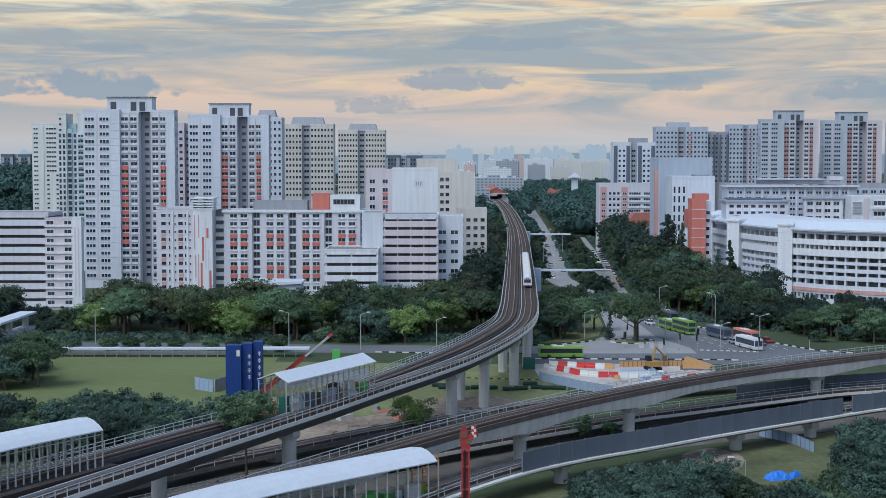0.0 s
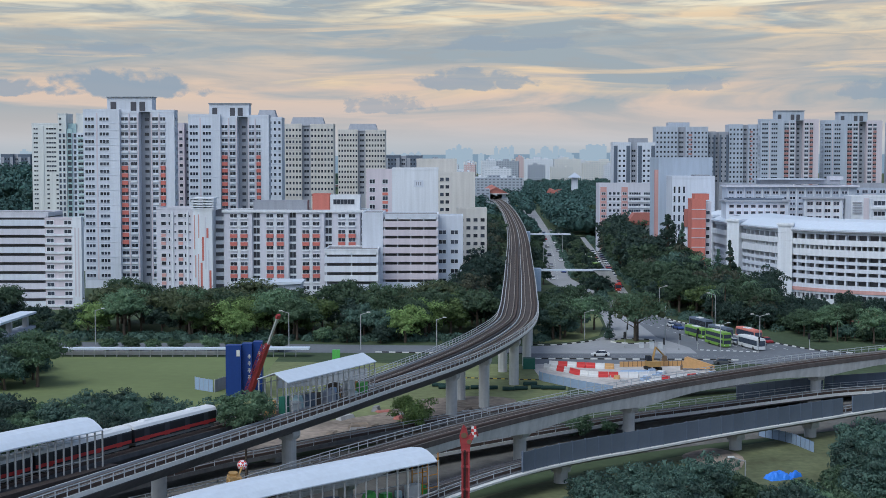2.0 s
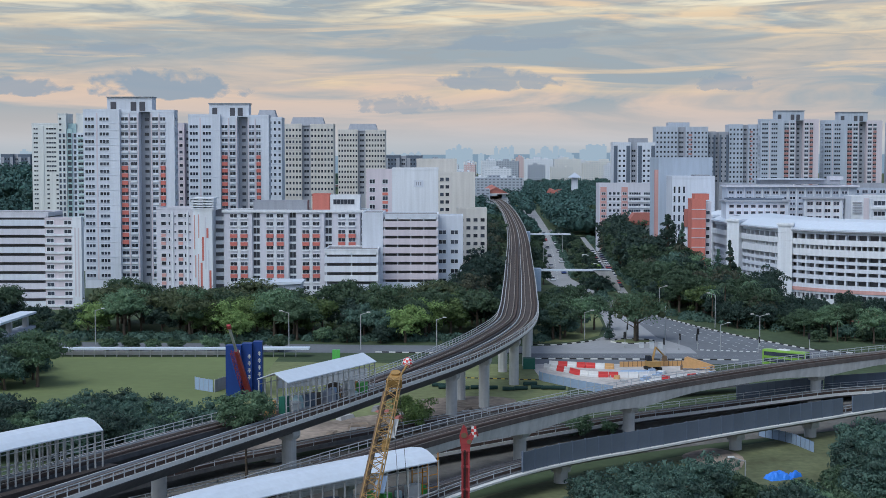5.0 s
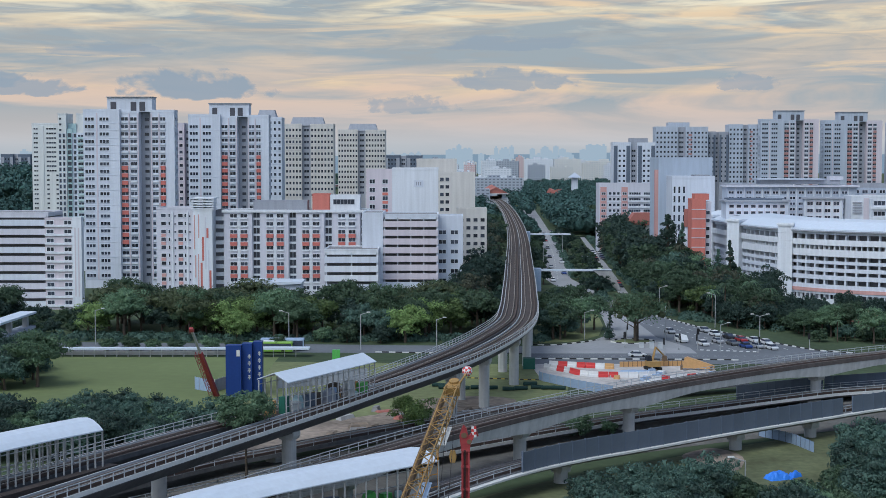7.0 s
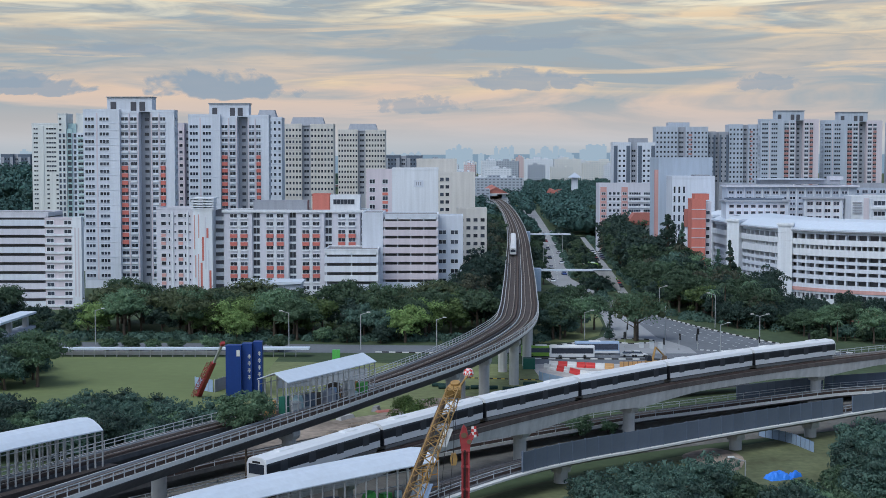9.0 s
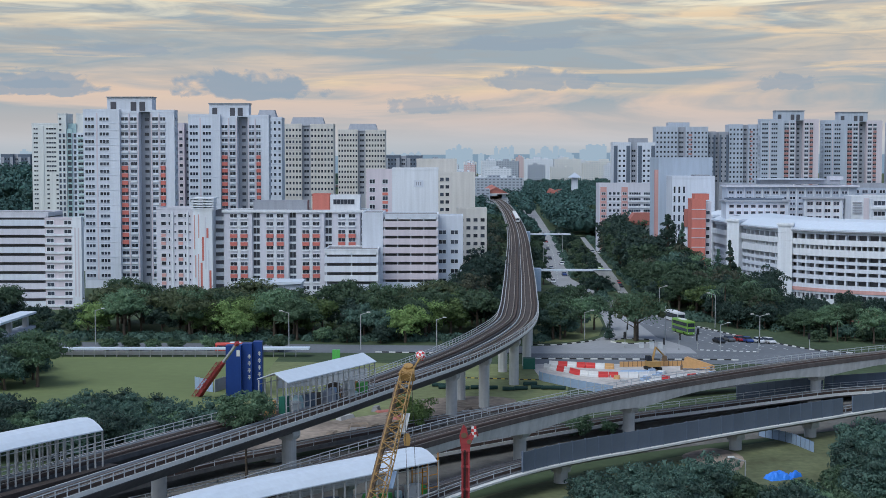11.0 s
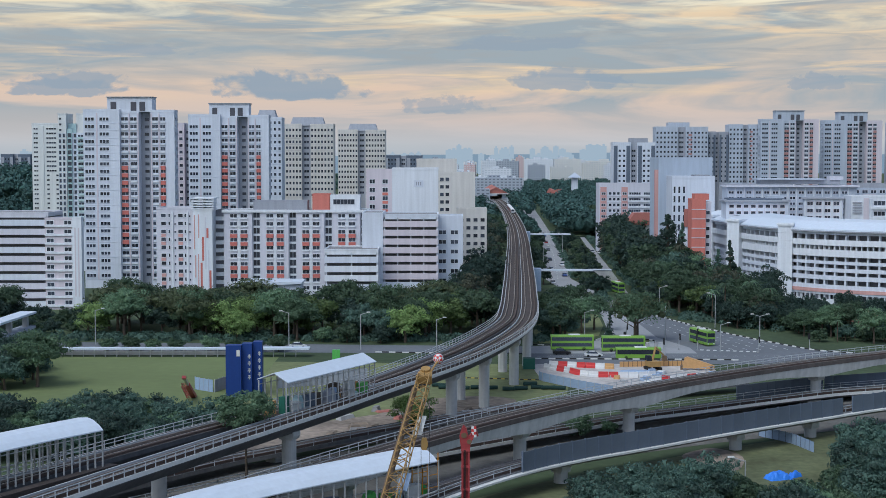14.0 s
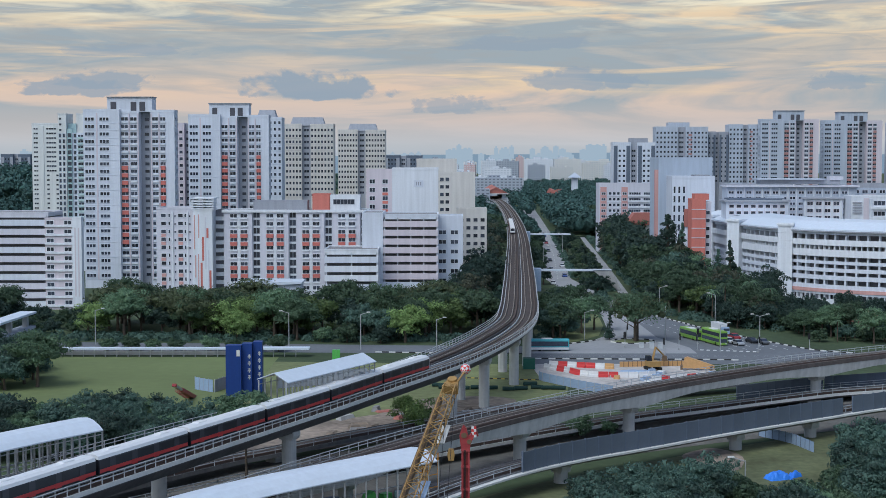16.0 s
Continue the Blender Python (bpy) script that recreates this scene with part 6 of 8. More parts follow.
    # rolled dark netting on the grass
    for i, (x, y) in enumerate(((-1.0, 294.3), (0.5, 291.5), (1.8, 293.6), (4.1, 290.7), (6.9, 291.2), (9.7, 290.7), (13.0, 289.2), (15.6, 290), (17.9, 296.0), (18.8, 291.5), (21, 290.7), (23.2, 290.4))):
        s = Shape()
        s.tube((-1.2 - 0.2 * (i % 3), 0, 0.42), (1.2, 0.1, 0.42), 0.42, 0.36, 9)
        thing("netting_roll", "dark green roll of netting lying on grass", "roll", pose(x, y, 0.03, 0, 0, (i * 41) % 30 - 15), group="netting rolls", data=s.mesh("netting_roll", NETTING))
    # soil heaps and planks beside the siding
    for i in range(30):
        x, y = rnd.uniform(-19, 5), rnd.uniform(240, 268)
        s = Shape().box(-rnd.uniform(0.5, 2.0), -0.6, 0, rnd.uniform(0.5, 2.2), 0.7, rnd.uniform(0.25, 0.9), taper=0.24)
        thing("material_pallet", "stacked boards and rubble on orange soil", "pallet", pose(x, y, 0.05, 0, 0, rnd.uniform(0, 90)), group="site materials", data=s.mesh("pile", rnd.choice((BARK, SOIL, CONC, PAINT, TILE, CONCD, SOIL, GREYW))))


BARR = mat("red_plastic", (0.62, 0.06, 0.06), rough=0.45, var=0.08)
BARW = mat("white_plastic", (0.70, 0.70, 0.70), rough=0.45, var=0.08)
SANDY = mat("sandy_orange_steel", (0.56, 0.32, 0.14), rough=0.6, var=0.15)
GREENBOX = mat("dark_green_paint", (0.02, 0.12, 0.09), rough=0.5, var=0.1)
LIME = mat("bright_green_paint", (0.10, 0.45, 0.10), rough=0.5, var=0.1)
YBLACK = mat("kerb_yellow_paint", (0.45, 0.33, 0.06), var=0.1)
make_hoarding_tower()
make_site()
fence("fence_site", "pale blue sheet hoarding round the building site", [(20.0, 304), (20.6, 301.8), (27.7, 290.7), (33.6, 283.7)], 1.8, BLUEP, 2.4)
fence("fence_field", "grey-blue hoarding at the field corner", [(-49.4, 291), (-47.2, 289), (-45.0, 287.0)], 2.5, BLUEP, 1.4, post=GREYW)
fence("fence_corner", "weathered grey hoarding at the side of the field", [(-44.9, 287.2), (-43.4, 292), (-41.6, 297)], 2.5, GREYW, 1.8)
fence("fence_tower", "grey-blue hoarding beside the sign tower", [(-33, 292), (-26, 296), (-14, 300)], 3.0, GREYW, 2.4)
fence("fence_slope", "pale blue sheet fence on the grass slope", [(52.4, 241.5), (56.2, 235.2), (58.2, 227.0)], 1.7, BLUEP, 1.5, post=SLATE)
kerb("black and white painted kerb along the cross road", [(21, 335.5), (40, 334.6), (58, 334.0), (68, 333)])
kerb("black and white painted kerb at the slip road", [(20.5, 362), (27, 360), (35, 366), (40, 372)])
kerb("black and white painted kerb of the round island", [(42, 366), (47, 363), (53, 366), (52, 371), (46, 373), (42, 368)])
kerb("black and white painted kerb beside the queueing lanes", [(59, 440), (63.4, 423), (71, 395), (78.5, 374), (86, 357), (90, 350), (100, 343)])
kerb("black and yellow painted kerb on the grass", [(-2, 307.5), (9, 305.2), (20, 303)], (YBLACK, KERBB), 0.2, 0.8)
kerb("black and white painted kerb of the cross road", [(-16, 347), (0, 345), (20, 344)])
flat("traffic_island", "grass traffic island round a tree", "grass", [(42, 367), (47, 363.5), (53, 366.5), (52, 370.5), (46, 372.5)], 0.07, GRASS)
flat("grass_bank", "grass bank beside the slip road", "grass", [(24, 364), (34, 368), (40.5, 380), (44, 402), (45.5, 430), (40, 440), (24, 400)], 0.06, GRASS)


def lane_marks():
    s = Shape()
    for k in range(5):
        for i in range(11):
            y = 352 + i * 5.6
            x = 75.5 - (y - 356) * 0.245 + (k - 2) * 3.3
            if 40 < x < 84 and y < 410 - k * 2:
                s.face([(x - 0.09, y, 0.045), (x + 0.09, y, 0.045), (x - 0.52, y + 2.6, 0.045), (x - 0.70, y + 2.6, 0.045)])
    for i in range(30):
        s.face([(22 + i * 2.4, 340.3, 0.045), (23.4 + i * 2.4, 340.3, 0.045), (23.4 + i * 2.4, 340.5, 0.045), (22 + i * 2.4, 340.5, 0.045)])
    for i in range(9):
        s.face([(62 + i * 1.5, 352.2 - i * 0.4, 0.045), (62.8 + i * 1.5, 352.0 - i * 0.4, 0.045), (62.4 + i * 1.5, 350.4 - i * 0.4, 0.045), (61.6 + i * 1.5, 350.6 - i * 0.4, 0.045)])
    for i in range(40):
        y = 560 + i * 12
        x = (44 + (y - 560) * 0.063) if y < 700 else 52.8 + (y - 700) * 0.055
        s.face([(x - 0.1, y, 0.06), (x + 0.1, y, 0.06), (x + 0.15, y + 4, 0.06), (x - 0.05, y + 4, 0.06)])
    thing("road_markings", "white painted lane lines on asphalt", "road marking", kind="structure", data=s.mesh("road_markings", PAINT))


lane_marks()


def make_walkway():
    ob = thing("covered_walkway", "long white roofed walkway beside the sports field", "walkway", pose(0, 0, 0))
    part("roof", Shape().box(-95, 338.6, 1.75, -44.5, 341, 2.1).mesh("roof", ROOFW), ob)
    part("roof", Shape().box(-44.4, 338.4, 1.75, -31, 341.6, 2.15).mesh("roof", ROOFW), ob)
    pm = Shape().box(-0.1, -0.1, 0, 0.1, 0.1, 1.8).mesh("post", GALV)
    for i in range(24):
        part("post", pm, ob, pose(-94 + i * 2.6, 339.7, 0))
    low = thing("low_wall", "low pale concrete wall behind the walkway", "wall", kind="structure", data=Shape().box(-96, 342.2, 0, -44, 342.5, 1.0).mesh("low_wall", CONC))


make_walkway()


def make_footbridge():
    ob = thing("footbridge", "white steel footbridge with a lift tower over the road", "footbridge", pose(0, 0, 0))
    part("deck", Shape().box(31.5, 509, 6.9, 58.5, 511.5, 7.5).mesh("deck", ROOFW), ob)
    part("lift_tower", Shape().box(31.6, 507.5, 0, 34.0, 512, 7.9).mesh("lift_tower", BLUEP), ob)
    part("stair", Shape().prism([(52, 7.2), (58.5, 7.2), (62, 0.2), (60.8, 0.2)], 509, 511).mesh("stair", CONC), ob)
    ob = thing("footbridge", "far white footbridge beside the viaduct", "footbridge", pose(0, 0, 0))
    part("deck", Shape().box(43.0, 760, 6.4, 66, 763, 7.1).mesh("deck", ROOFW), ob)
    part("lift_tower", Shape().box(41.8, 757, 0, 45.0, 763, 8.2).mesh("lift_tower", BLUEP), ob)
    ob = thing("overpass", "white roofed pedestrian overpass at the field edge", "overpass", pose(-101, 350, 0, 0, 0, 88))
    part("roof", Shape().box(-20, -2, 8.4, 6, 2, 8.9).mesh("roof", ROOFW), ob)
    part("deck", Shape().box(-20, -1.8, 4.8, 6, 1.8, 5.4).mesh("deck", GREYW), ob)
    part("column", Shape().box(3, -0.6, 0, 4.2, 0.6, 8.4).box(-9, -0.6, 0, -7.8, 0.6, 8.4).mesh("column", CONC), ob)
    ob = thing("pavilion", "low white flat-roofed hall among trees", "pavilion", pose(-57.5, 410, 0))
    part("roof", Shape().prism([(0, 10.6), (2.5, 11.6), (18, 11.4), (18, 10.9), (0, 10.2)], 0, 12).mesh("roof", ROOFW), ob)
    part("wall", Shape().box(0.6, 0.8, 0, 17.4, 11.5, 10.6).mesh("wall", COOL), ob)
    part("window", Shape().box(1.5, 0.7, 7.4, 16.5, 0.85, 9.0).mesh("window", GLASS), ob)
    for x, y in ((108.6, 382),):
        ob = thing("pavilion", "small house with a terracotta roof among trees", "house", pose(x, y, 0))
        part("wall", Shape().box(0, 0, 0, 7, 6, 3.2).mesh("wall", CREAM), ob)
        part("roof", Shape().prism([(-0.8, 3.2), (2.4, 5.4), (4.6, 5.4), (7.8, 3.2), (7.8, 3.0), (-0.8, 3.0)], -0.8, 6.8).mesh("roof", TILE), ob)
        part("window", Shape().box(1, -0.06, 0.8, 2.6, 0.02, 2.6).box(4, -0.06, 0.8, 5.6, 0.02, 2.6).mesh("window", GLASS), ob)


make_footbridge()
ob = thing("tile_roof_house", "cream house with a red tiled roof deep in woods", "house", pose(98, 1390, 0, 0, 0, -14))
part("wall", Shape().box(0, 0, 0, 11, 8, 13.2).mesh("wall", CREAM), ob)
part("roof", Shape().prism([(-1, 13.0), (2.5, 17.6), (6, 16.0), (12.5, 17.2), (13, 16.6), (12, 13.0)], -1, 9).mesh("roof", TILE), ob)
ob = thing("pavilion", "white pavilion with a pyramid roof above distant trees", "pavilion", pose(134, 1500, 0))
part("wall", Shape().box(-3, -3, 0, 3, 3, 26.5).mesh("wall", COOL), ob)
part("roof", Shape().box(-6.5, -6.5, 26.5, 6.5, 6.5, 31.5, taper=6.2).mesh("roof", SHADEW), ob)
ob = thing("long_house", "long house with a brown tiled roof among woods", "house", pose(86, 684, 0))
part("wall", Shape().box(0, 0, 0, 17, 8, 15.4).mesh("wall", CREAM), ob)
part("roof", Shape().prism([(-1, 15.0), (3, 20.6), (14, 20.6), (18, 15.0)], -1, 9).mesh("roof", TILE), ob)
for x, y, h, arms, yaw in ((-19.8, 352, 8.6, 1, 0), (-37.5, 356, 8.5, 1, 180), (77.5, 358, 7.5, 2, 0), (56.5, 372, 8.5, 1, 180), (74, 398, 9, 1, 180), (-1.5, 346, 8, 1, 0), (-86, 362, 8.5, 1, 0), (66, 348, 6.5, 1, 0), (36, 372, 7, 1, 0), (62, 420, 9, 1, 0), (39.5, 190, 6.6, 1, 180), (41, 600, 10, 1, 0), (57, 700, 10, 1, 180)):
    street_lamp(x, y, h, arms, yaw)


def traffic_light(x, y, yaw=0.0):
    ob = thing("traffic_light", "grey traffic light post with a dark signal head", "traffic light", pose(x, y, 0, 0, 0, yaw), group="junction signals")
    part("pole", Shape().tube((0, 0, 0), (0, 0, 3.4), 0.09, 0.07, 7).mesh("pole", GALV), ob)
    part("signal_head", Shape().box(-0.32, -0.3, 2.4, 0.32, -0.08, 3.9, taper=0.03).mesh("signal_head", BLACK), ob)
    part("base", Shape().box(-0.2, -0.2, 0, 0.2, 0.2, 0.35, taper=0.04).mesh("base", CONC), ob)


for x, y in ((63.2, 363), (61.0, 350.5), (56.8, 352), (44.3, 356), (46.8, 373), (88.5, 353), (74.6, 346), (52.0, 343)):
    traffic_light(x, y, (x * 40) % 360)
for x, y, h in ((50.6, 354.5, 1.5), (48.2, 355.2, 1.2), (52.6, 354.2, 1.3)):
    thing("signal_cabinet", "pale grey signal cabinet at the junction", "cabinet", pose(x, y, 0.03), group="signal cabinets", data=Shape().box(-0.55, -0.3, 0, 0.55, 0.3, h, taper=0.03).box(-0.6, -0.34, h, 0.6, 0.34, h + 0.1).mesh("signal_cabinet", RAILP))


def crumpled(name, label, x, y, w, d, h, material, seed):
    rs = random.Random(seed)
    n = 9
    s = Shape()
    grid = [[(w * (i / n - 0.5), d * (j / n - 0.5), (h * (1 - max(abs(2 * i / n - 1), abs(2 * j / n - 1)) ** 2) + rs.uniform(-0.12, 0.2)) if 0 < i < n and 0 < j < n else 0.0) for j in range(n + 1)] for i in range(n + 1)]
    for i in range(n):
        for j in range(n):
            s.face([grid[i][j], grid[i + 1][j], grid[i + 1][j + 1], grid[i][j + 1]])
    thing(name, label, "tarpaulin", pose(x, y, 0.04, 0, 0, seed * 20), data=s.mesh(name, material))


def make_clutter():
    rnd = random.Random(31)
    for x0, y0, x1, y1, off, z, n in ((-21.6, 199.5, -10.8, 220.2, -1.9, 10.75, 18), (-24.3, 158.4, -0.3, 181.5, -3.2, 3.45, 18)):
        d = Vector((x1 - x0, y1 - y0, 0)).normalized()
        r = Vector((d.y, -d.x, 0))
        yaw = math.degrees(math.atan2(d.y, d.x))
        for i in range(n):
            p = Vector((x0, y0, 0)).lerp(Vector((x1, y1, 0)), (i + rnd.uniform(0.2, 0.8)) / n) + r * (off + rnd.uniform(-1.0, 1.0))
            w, h = rnd.uniform(0.5, 1.3), rnd.uniform(0.7, 2.4)
            kind = rnd.randrange(3)
            if kind == 0:
                s = Shape().box(-w, -0.5, 0, w, 0.5, h, taper=0.03)
            elif kind == 1:
                s = Shape().prism([(-w, 0), (w, 0), (w * 0.9, h * 0.6), (w * 0.3, h), (-w * 0.6, h * 0.8)], -0.55, 0.55)
            else:
                s = Shape().tube((0, 0, 0), (0, 0, h * 0.8), 0.55, 0.5, 10)
            thing("stored_crate", "stored building material below a canopy", "crate", pose(p.x, p.y, z, 0, 0, yaw), group="stored materials", data=s.mesh("stored_crate", rnd.choice((GREENBOX, SANDY, GREYW, SLATE, LIME, PAINT, BLUEP, BARK, TEAL))))
    # deck that carries the stacks and posts
    for x0, y0, x1, y1, w, z in ((-23.4, 196, -9.4, 222.6, 3.6, 10.75), (-79, 90, -37.8, 168.8, 1.2, 10.58), (-59, 95, 0.6, 182.8, 7.2, 3.42)):
        span = Vector((x1 - x0, y1 - y0)).length
        s = Shape().box(-0.2, -w, -0.5, span, 0.1, 0.0)
        if z < 10:
            s.box(span * 0.12 - 0.5, -w * 0.5 - 0.5, -z, span * 0.12 + 0.5, -w * 0.5 + 0.5, -0.5)
        thing("work_deck", "dark working deck below a canopy", "deck", pose(x0, y0, z, 0, 0, math.degrees(math.atan2(y1 - y0, x1 - x0))), kind="structure", data=Shape_flip(s).mesh("work_deck", BED))
    ob = thing("scaffold", "orange tubular scaffold at the canopy end", "scaffold", pose(-2.0, 183.4, 0, 0, 0, 42))
    for x in (-1.3, 1.3):
        for y in (-0.6, 1.4):
            part("upright", Shape().tube((x, y, 0), (x, y, 8.9), 0.09, n=6).mesh("upright", SCAF), ob)
    for z in (4.6, 6.2, 7.8):
        part("ledger", Shape().tube((-1.3, -0.6, z), (1.3, -0.6, z), 0.07, n=6).tube((-1.3, 1.4, z), (1.3, 1.4, z), 0.07, n=6).mesh("ledger", SCAF), ob)


def Shape_flip(s):
    """Mirrors a shape across its length, so that its width lies to the left of the line."""
    s.v = [(x, -y, z) for x, y, z in s.v]
    s.f = [tuple(reversed(f)) for f in s.f]
    return s


SCAF = mat("orange_scaffold_paint", (0.58, 0.24, 0.03), rough=0.5, var=0.12)
make_clutter()
crumpled("tarpaulin", "bright blue tarpaulin draped over a heap", 48.2, 209.0, 3.8, 2.4, 1.1, TARP, 1)
crumpled("ground_sheet", "pale blue sheet spread over site ground", 41.5, 314.5, 7.5, 4.5, 0.35, BLUEP, 0)
crumpled("ground_sheet", "pale sheet spread over rubble beside the siding", -11.0, 246.5, 6.0, 3.0, 0.4, PAINT, 4)
crumpled("tarpaulin", "small blue tarpaulin over planks on grass", 50.9, 210.4, 2.0, 1.3, 0.8, TARP, 2)
crumpled("tarpaulin", "blue tarpaulin half hidden below trees", 41.4, 199.5, 3.6, 2.6, 1.0, TARP, 3)


# ---- cranes ----
def lattice(s, length, w0, w1, r, bays):
    """Four chords with cross bracing, along +z."""
    for i in range(bays):
        z0, z1 = length * i / bays, length * (i + 1) / bays
        a, b = (w0 + (w1 - w0) * i / bays) / 2, (w0 + (w1 - w0) * (i + 1) / bays) / 2
        c0 = [(-a, -a, z0), (a, -a, z0), (a, a, z0), (-a, a, z0)]
        c1 = [(-b, -b, z1), (b, -b, z1), (b, b, z1), (-b, b, z1)]
        for k in range(4):
            j = (k + 1) % 4
            s.tube(c0[k], c1[k], r, r, 5, caps=False)
            s.tube(c0[k], c1[j] if i % 2 else c0[j], r * 0.6, r * 0.6, 4, caps=False)
            s.tube(c0[j] if i % 2 else c0[k], c1[k] if i % 2 else c1[j], r * 0.6, r * 0.6, 4, caps=False)
    return s


def make_yellow_crane():
    ob = thing("crane_boom", "yellow lattice crane boom with a dark telescopic core", "crane")
    part("lattice", lattice(Shape(), 51.5, 1.5, 1.3, 0.07, 36).mesh("lattice", YELLOW), ob)
    part("core", Shape().box(0.5, -0.3, 0, 1.0, 0.3, 49).mesh("core", YDARK), ob, label="grimy brown boom core")
    part("head", Shape().box(-0.9, -0.5, 51, 0.9, 0.5, 53.0, taper=0.25).tube((0, -0.6, 52.6), (0, 0.6, 52.6), 0.55, n=12).mesh("head", YELLOW), ob)
    jib = Shape()
    jib.tube((-0.5, 0, 52.4), (-1.15, 0.7, 54.2), 0.12, 0.1, 6).tube((-0.2, 0, 51.2), (-1.2, 0.74, 54.0), 0.1, 0.1, 6)
    jib = part("jib", jib.mesh("jib", YELLOW), ob)
    part("notice", Shape().box(-1.1, -1.06, 41.5, -0.2, -0.98, 45.2).mesh("notice", PAINT), ob, label="white and blue notice board")
    part("notice", Shape().box(-0.95, -1.1, 42.2, -0.35, -1.05, 44.4).mesh("notice", BLUEP), ob)
    part("notice", Shape().box(-1.1, -1.16, 31.5, 0.0, -1.06, 34.5).mesh("notice", BLUEP), ob)
    for x in (-0.5, 0.4):
        part("pendant", Shape().tube((x - 3.2, -0.4, 30), (x, -0.2, 51.5), 0.035, n=4).mesh("pendant", BLACK), ob)
    s = Shape()
    for i in range(10):
        for j in range(6):
            s.slot = (i + j) % 2
            g = lambda a, b: (0.62 * math.sin(math.pi * b / 6) * math.cos(2 * math.pi * a / 10), 0.62 * math.sin(math.pi * b / 6) * math.sin(2 * math.pi * a / 10), 0.62 * math.cos(math.pi * b / 6))
            s.face([g(i, j), g(i + 1, j), g(i + 1, j + 1), g(i, j + 1)])
    part("warning_ball", s.mesh("warning_ball", [BARR, BARW]), jib, pose(-1.2, 0.74, 54.5), label="red and white chequered ball")
    hook = thing("crane_hook", "orange hook block hanging from its rope", "hook")
    part("block", Shape().prism([(-0.28, -0.6), (0.28, -0.6), (0.42, 0.1), (0.25, 0.75), (-0.25, 0.75), (-0.42, 0.1)], -0.25, 0.25).mesh("block", YELLOW), hook)
    part("rope", Shape().tube((0, 0, 0.7), (0, 0, 8.4), 0.03, n=4).mesh("rope", BLACK), hook)
    return ob, hook


def make_red_crane():
    ob = thing("red_crane_boom", "red telescopic crane boom with a slim grey tip", "crane")
    s = Shape().box(-0.42, -0.42, 0, 0.42, 0.42, 13.2, taper=0.08)
    part("base_section", s.mesh("base_section", CRED), ob)
    part("lattice", lattice(Shape(), 12.5, 0.9, 0.7, 0.05, 12).mesh("lattice", CRED), ob, pose(-0.85, 0, 0.5))
    part("tip_section", Shape().box(-0.2, -0.2, 13, 0.2, 0.2, 19.6).mesh("tip_section", GALV), ob)
    part("head", Shape().box(-0.4, -0.3, 19.3, 0.4, 0.3, 20.1, taper=0.05).mesh("head", CRED), ob)
    body = thing("crane_truck", "red crane carrier parked beside the hoarding", "crane", pose(-38.2, 292.0, 0, 0, 0, 90))
    part("chassis", Shape().box(-5, -1.4, 0.6, 5, 1.4, 1.8, taper=0.1).mesh("chassis", CRED), body)
    for x in (-4, -2, 2, 4):
        part("wheel", Shape().tube((x, -1.5, 0.55), (x, 1.5, 0.55), 0.55, n=14).mesh("wheel", BLACK), body)
    return ob


def make_red_mast():
    ob = thing("crane_mast", "folded dark red crane mast with a hooked head", "crane", pose(2.75, 177.5, 0))
    part("column", Shape().box(-0.5, -0.4, 0, -0.28, 0.4, 11.0).box(0.28, -0.4, 0, 0.5, 0.4, 11.0).box(-0.28, 0.0, 0, 0.28, 0.25, 11.0).mesh("column", CRED), ob)
    for z in (2.2, 5.6, 8.4, 10.4):
        part("brace", Shape().box(-0.56, -0.46, z, 0.56, 0.44, z + 0.26, taper=0.03).mesh("brace", CRED), ob)
    # two cheek plates that lean to one side and curl over at the top
    for y in (-0.42, 0.26):
        s = Shape().prism([(-0.55, 10.6), (0.5, 10.6), (0.62, 11.4), (0.95, 12.0), (0.75, 12.7), (0.35, 12.2), (0.1, 13.2), (-0.25, 13.6), (-0.5, 13.1), (-0.75, 12.2)], y, y + 0.16)
        part("cheek_plate", s.mesh("cheek_plate", CRED), ob)
    part("sheave", Shape().tube((-0.2, -0.5, 12.4), (-0.2, 0.5, 12.4), 0.34, n=14).tube((0.45, -0.5, 11.6), (0.45, 0.5, 11.6), 0.3, n=14).mesh("sheave", YDARK), ob)
    jib = part("jib", Shape().tube((0.5, 0, 11.6), (1.15, 0, 13.4), 0.2, 0.12, 8).tube((1.15, 0, 13.4), (1.5, 0, 12.2), 0.14, 0.1, 8).mesh("jib", CRED), ob)
    s = Shape()
    for i in range(2):
        for j in range(4):
            s.slot = (i + j) % 2
            s.box(0.7 + i * 0.3, -0.26, 12.1 + j * 0.34, 1.0 + i * 0.3, -0.2, 12.44 + j * 0.34)
    part("check_plate", s.mesh("check_plate", [BARR, BARW]), jib)
    part("cable", Shape().box(-0.16, -0.52, 1, 0.0, -0.46, 10.6).mesh("cable", BLACK), ob)
    return ob


CRANE, HOOK = make_yellow_crane()
RED_BOOM = make_red_crane()
make_red_mast()

# ---- vehicles ----
def sized(ob, k):
    """Brings the parts of a thing to the place's scale."""
    for c in ob.children:
        c.matrix_basis = Matrix.Scale(k, 4) @ c.matrix_basis
    return ob


def wheels(ob, xs, ys, r, w):
    me = Shape().tube((-w / 2, 0, 0), (w / 2, 0, 0), r, n=12).mesh("wheel", BLACK)
    for x in xs:
        for y in ys:
            part("wheel", me, ob, pose(x, y, r))


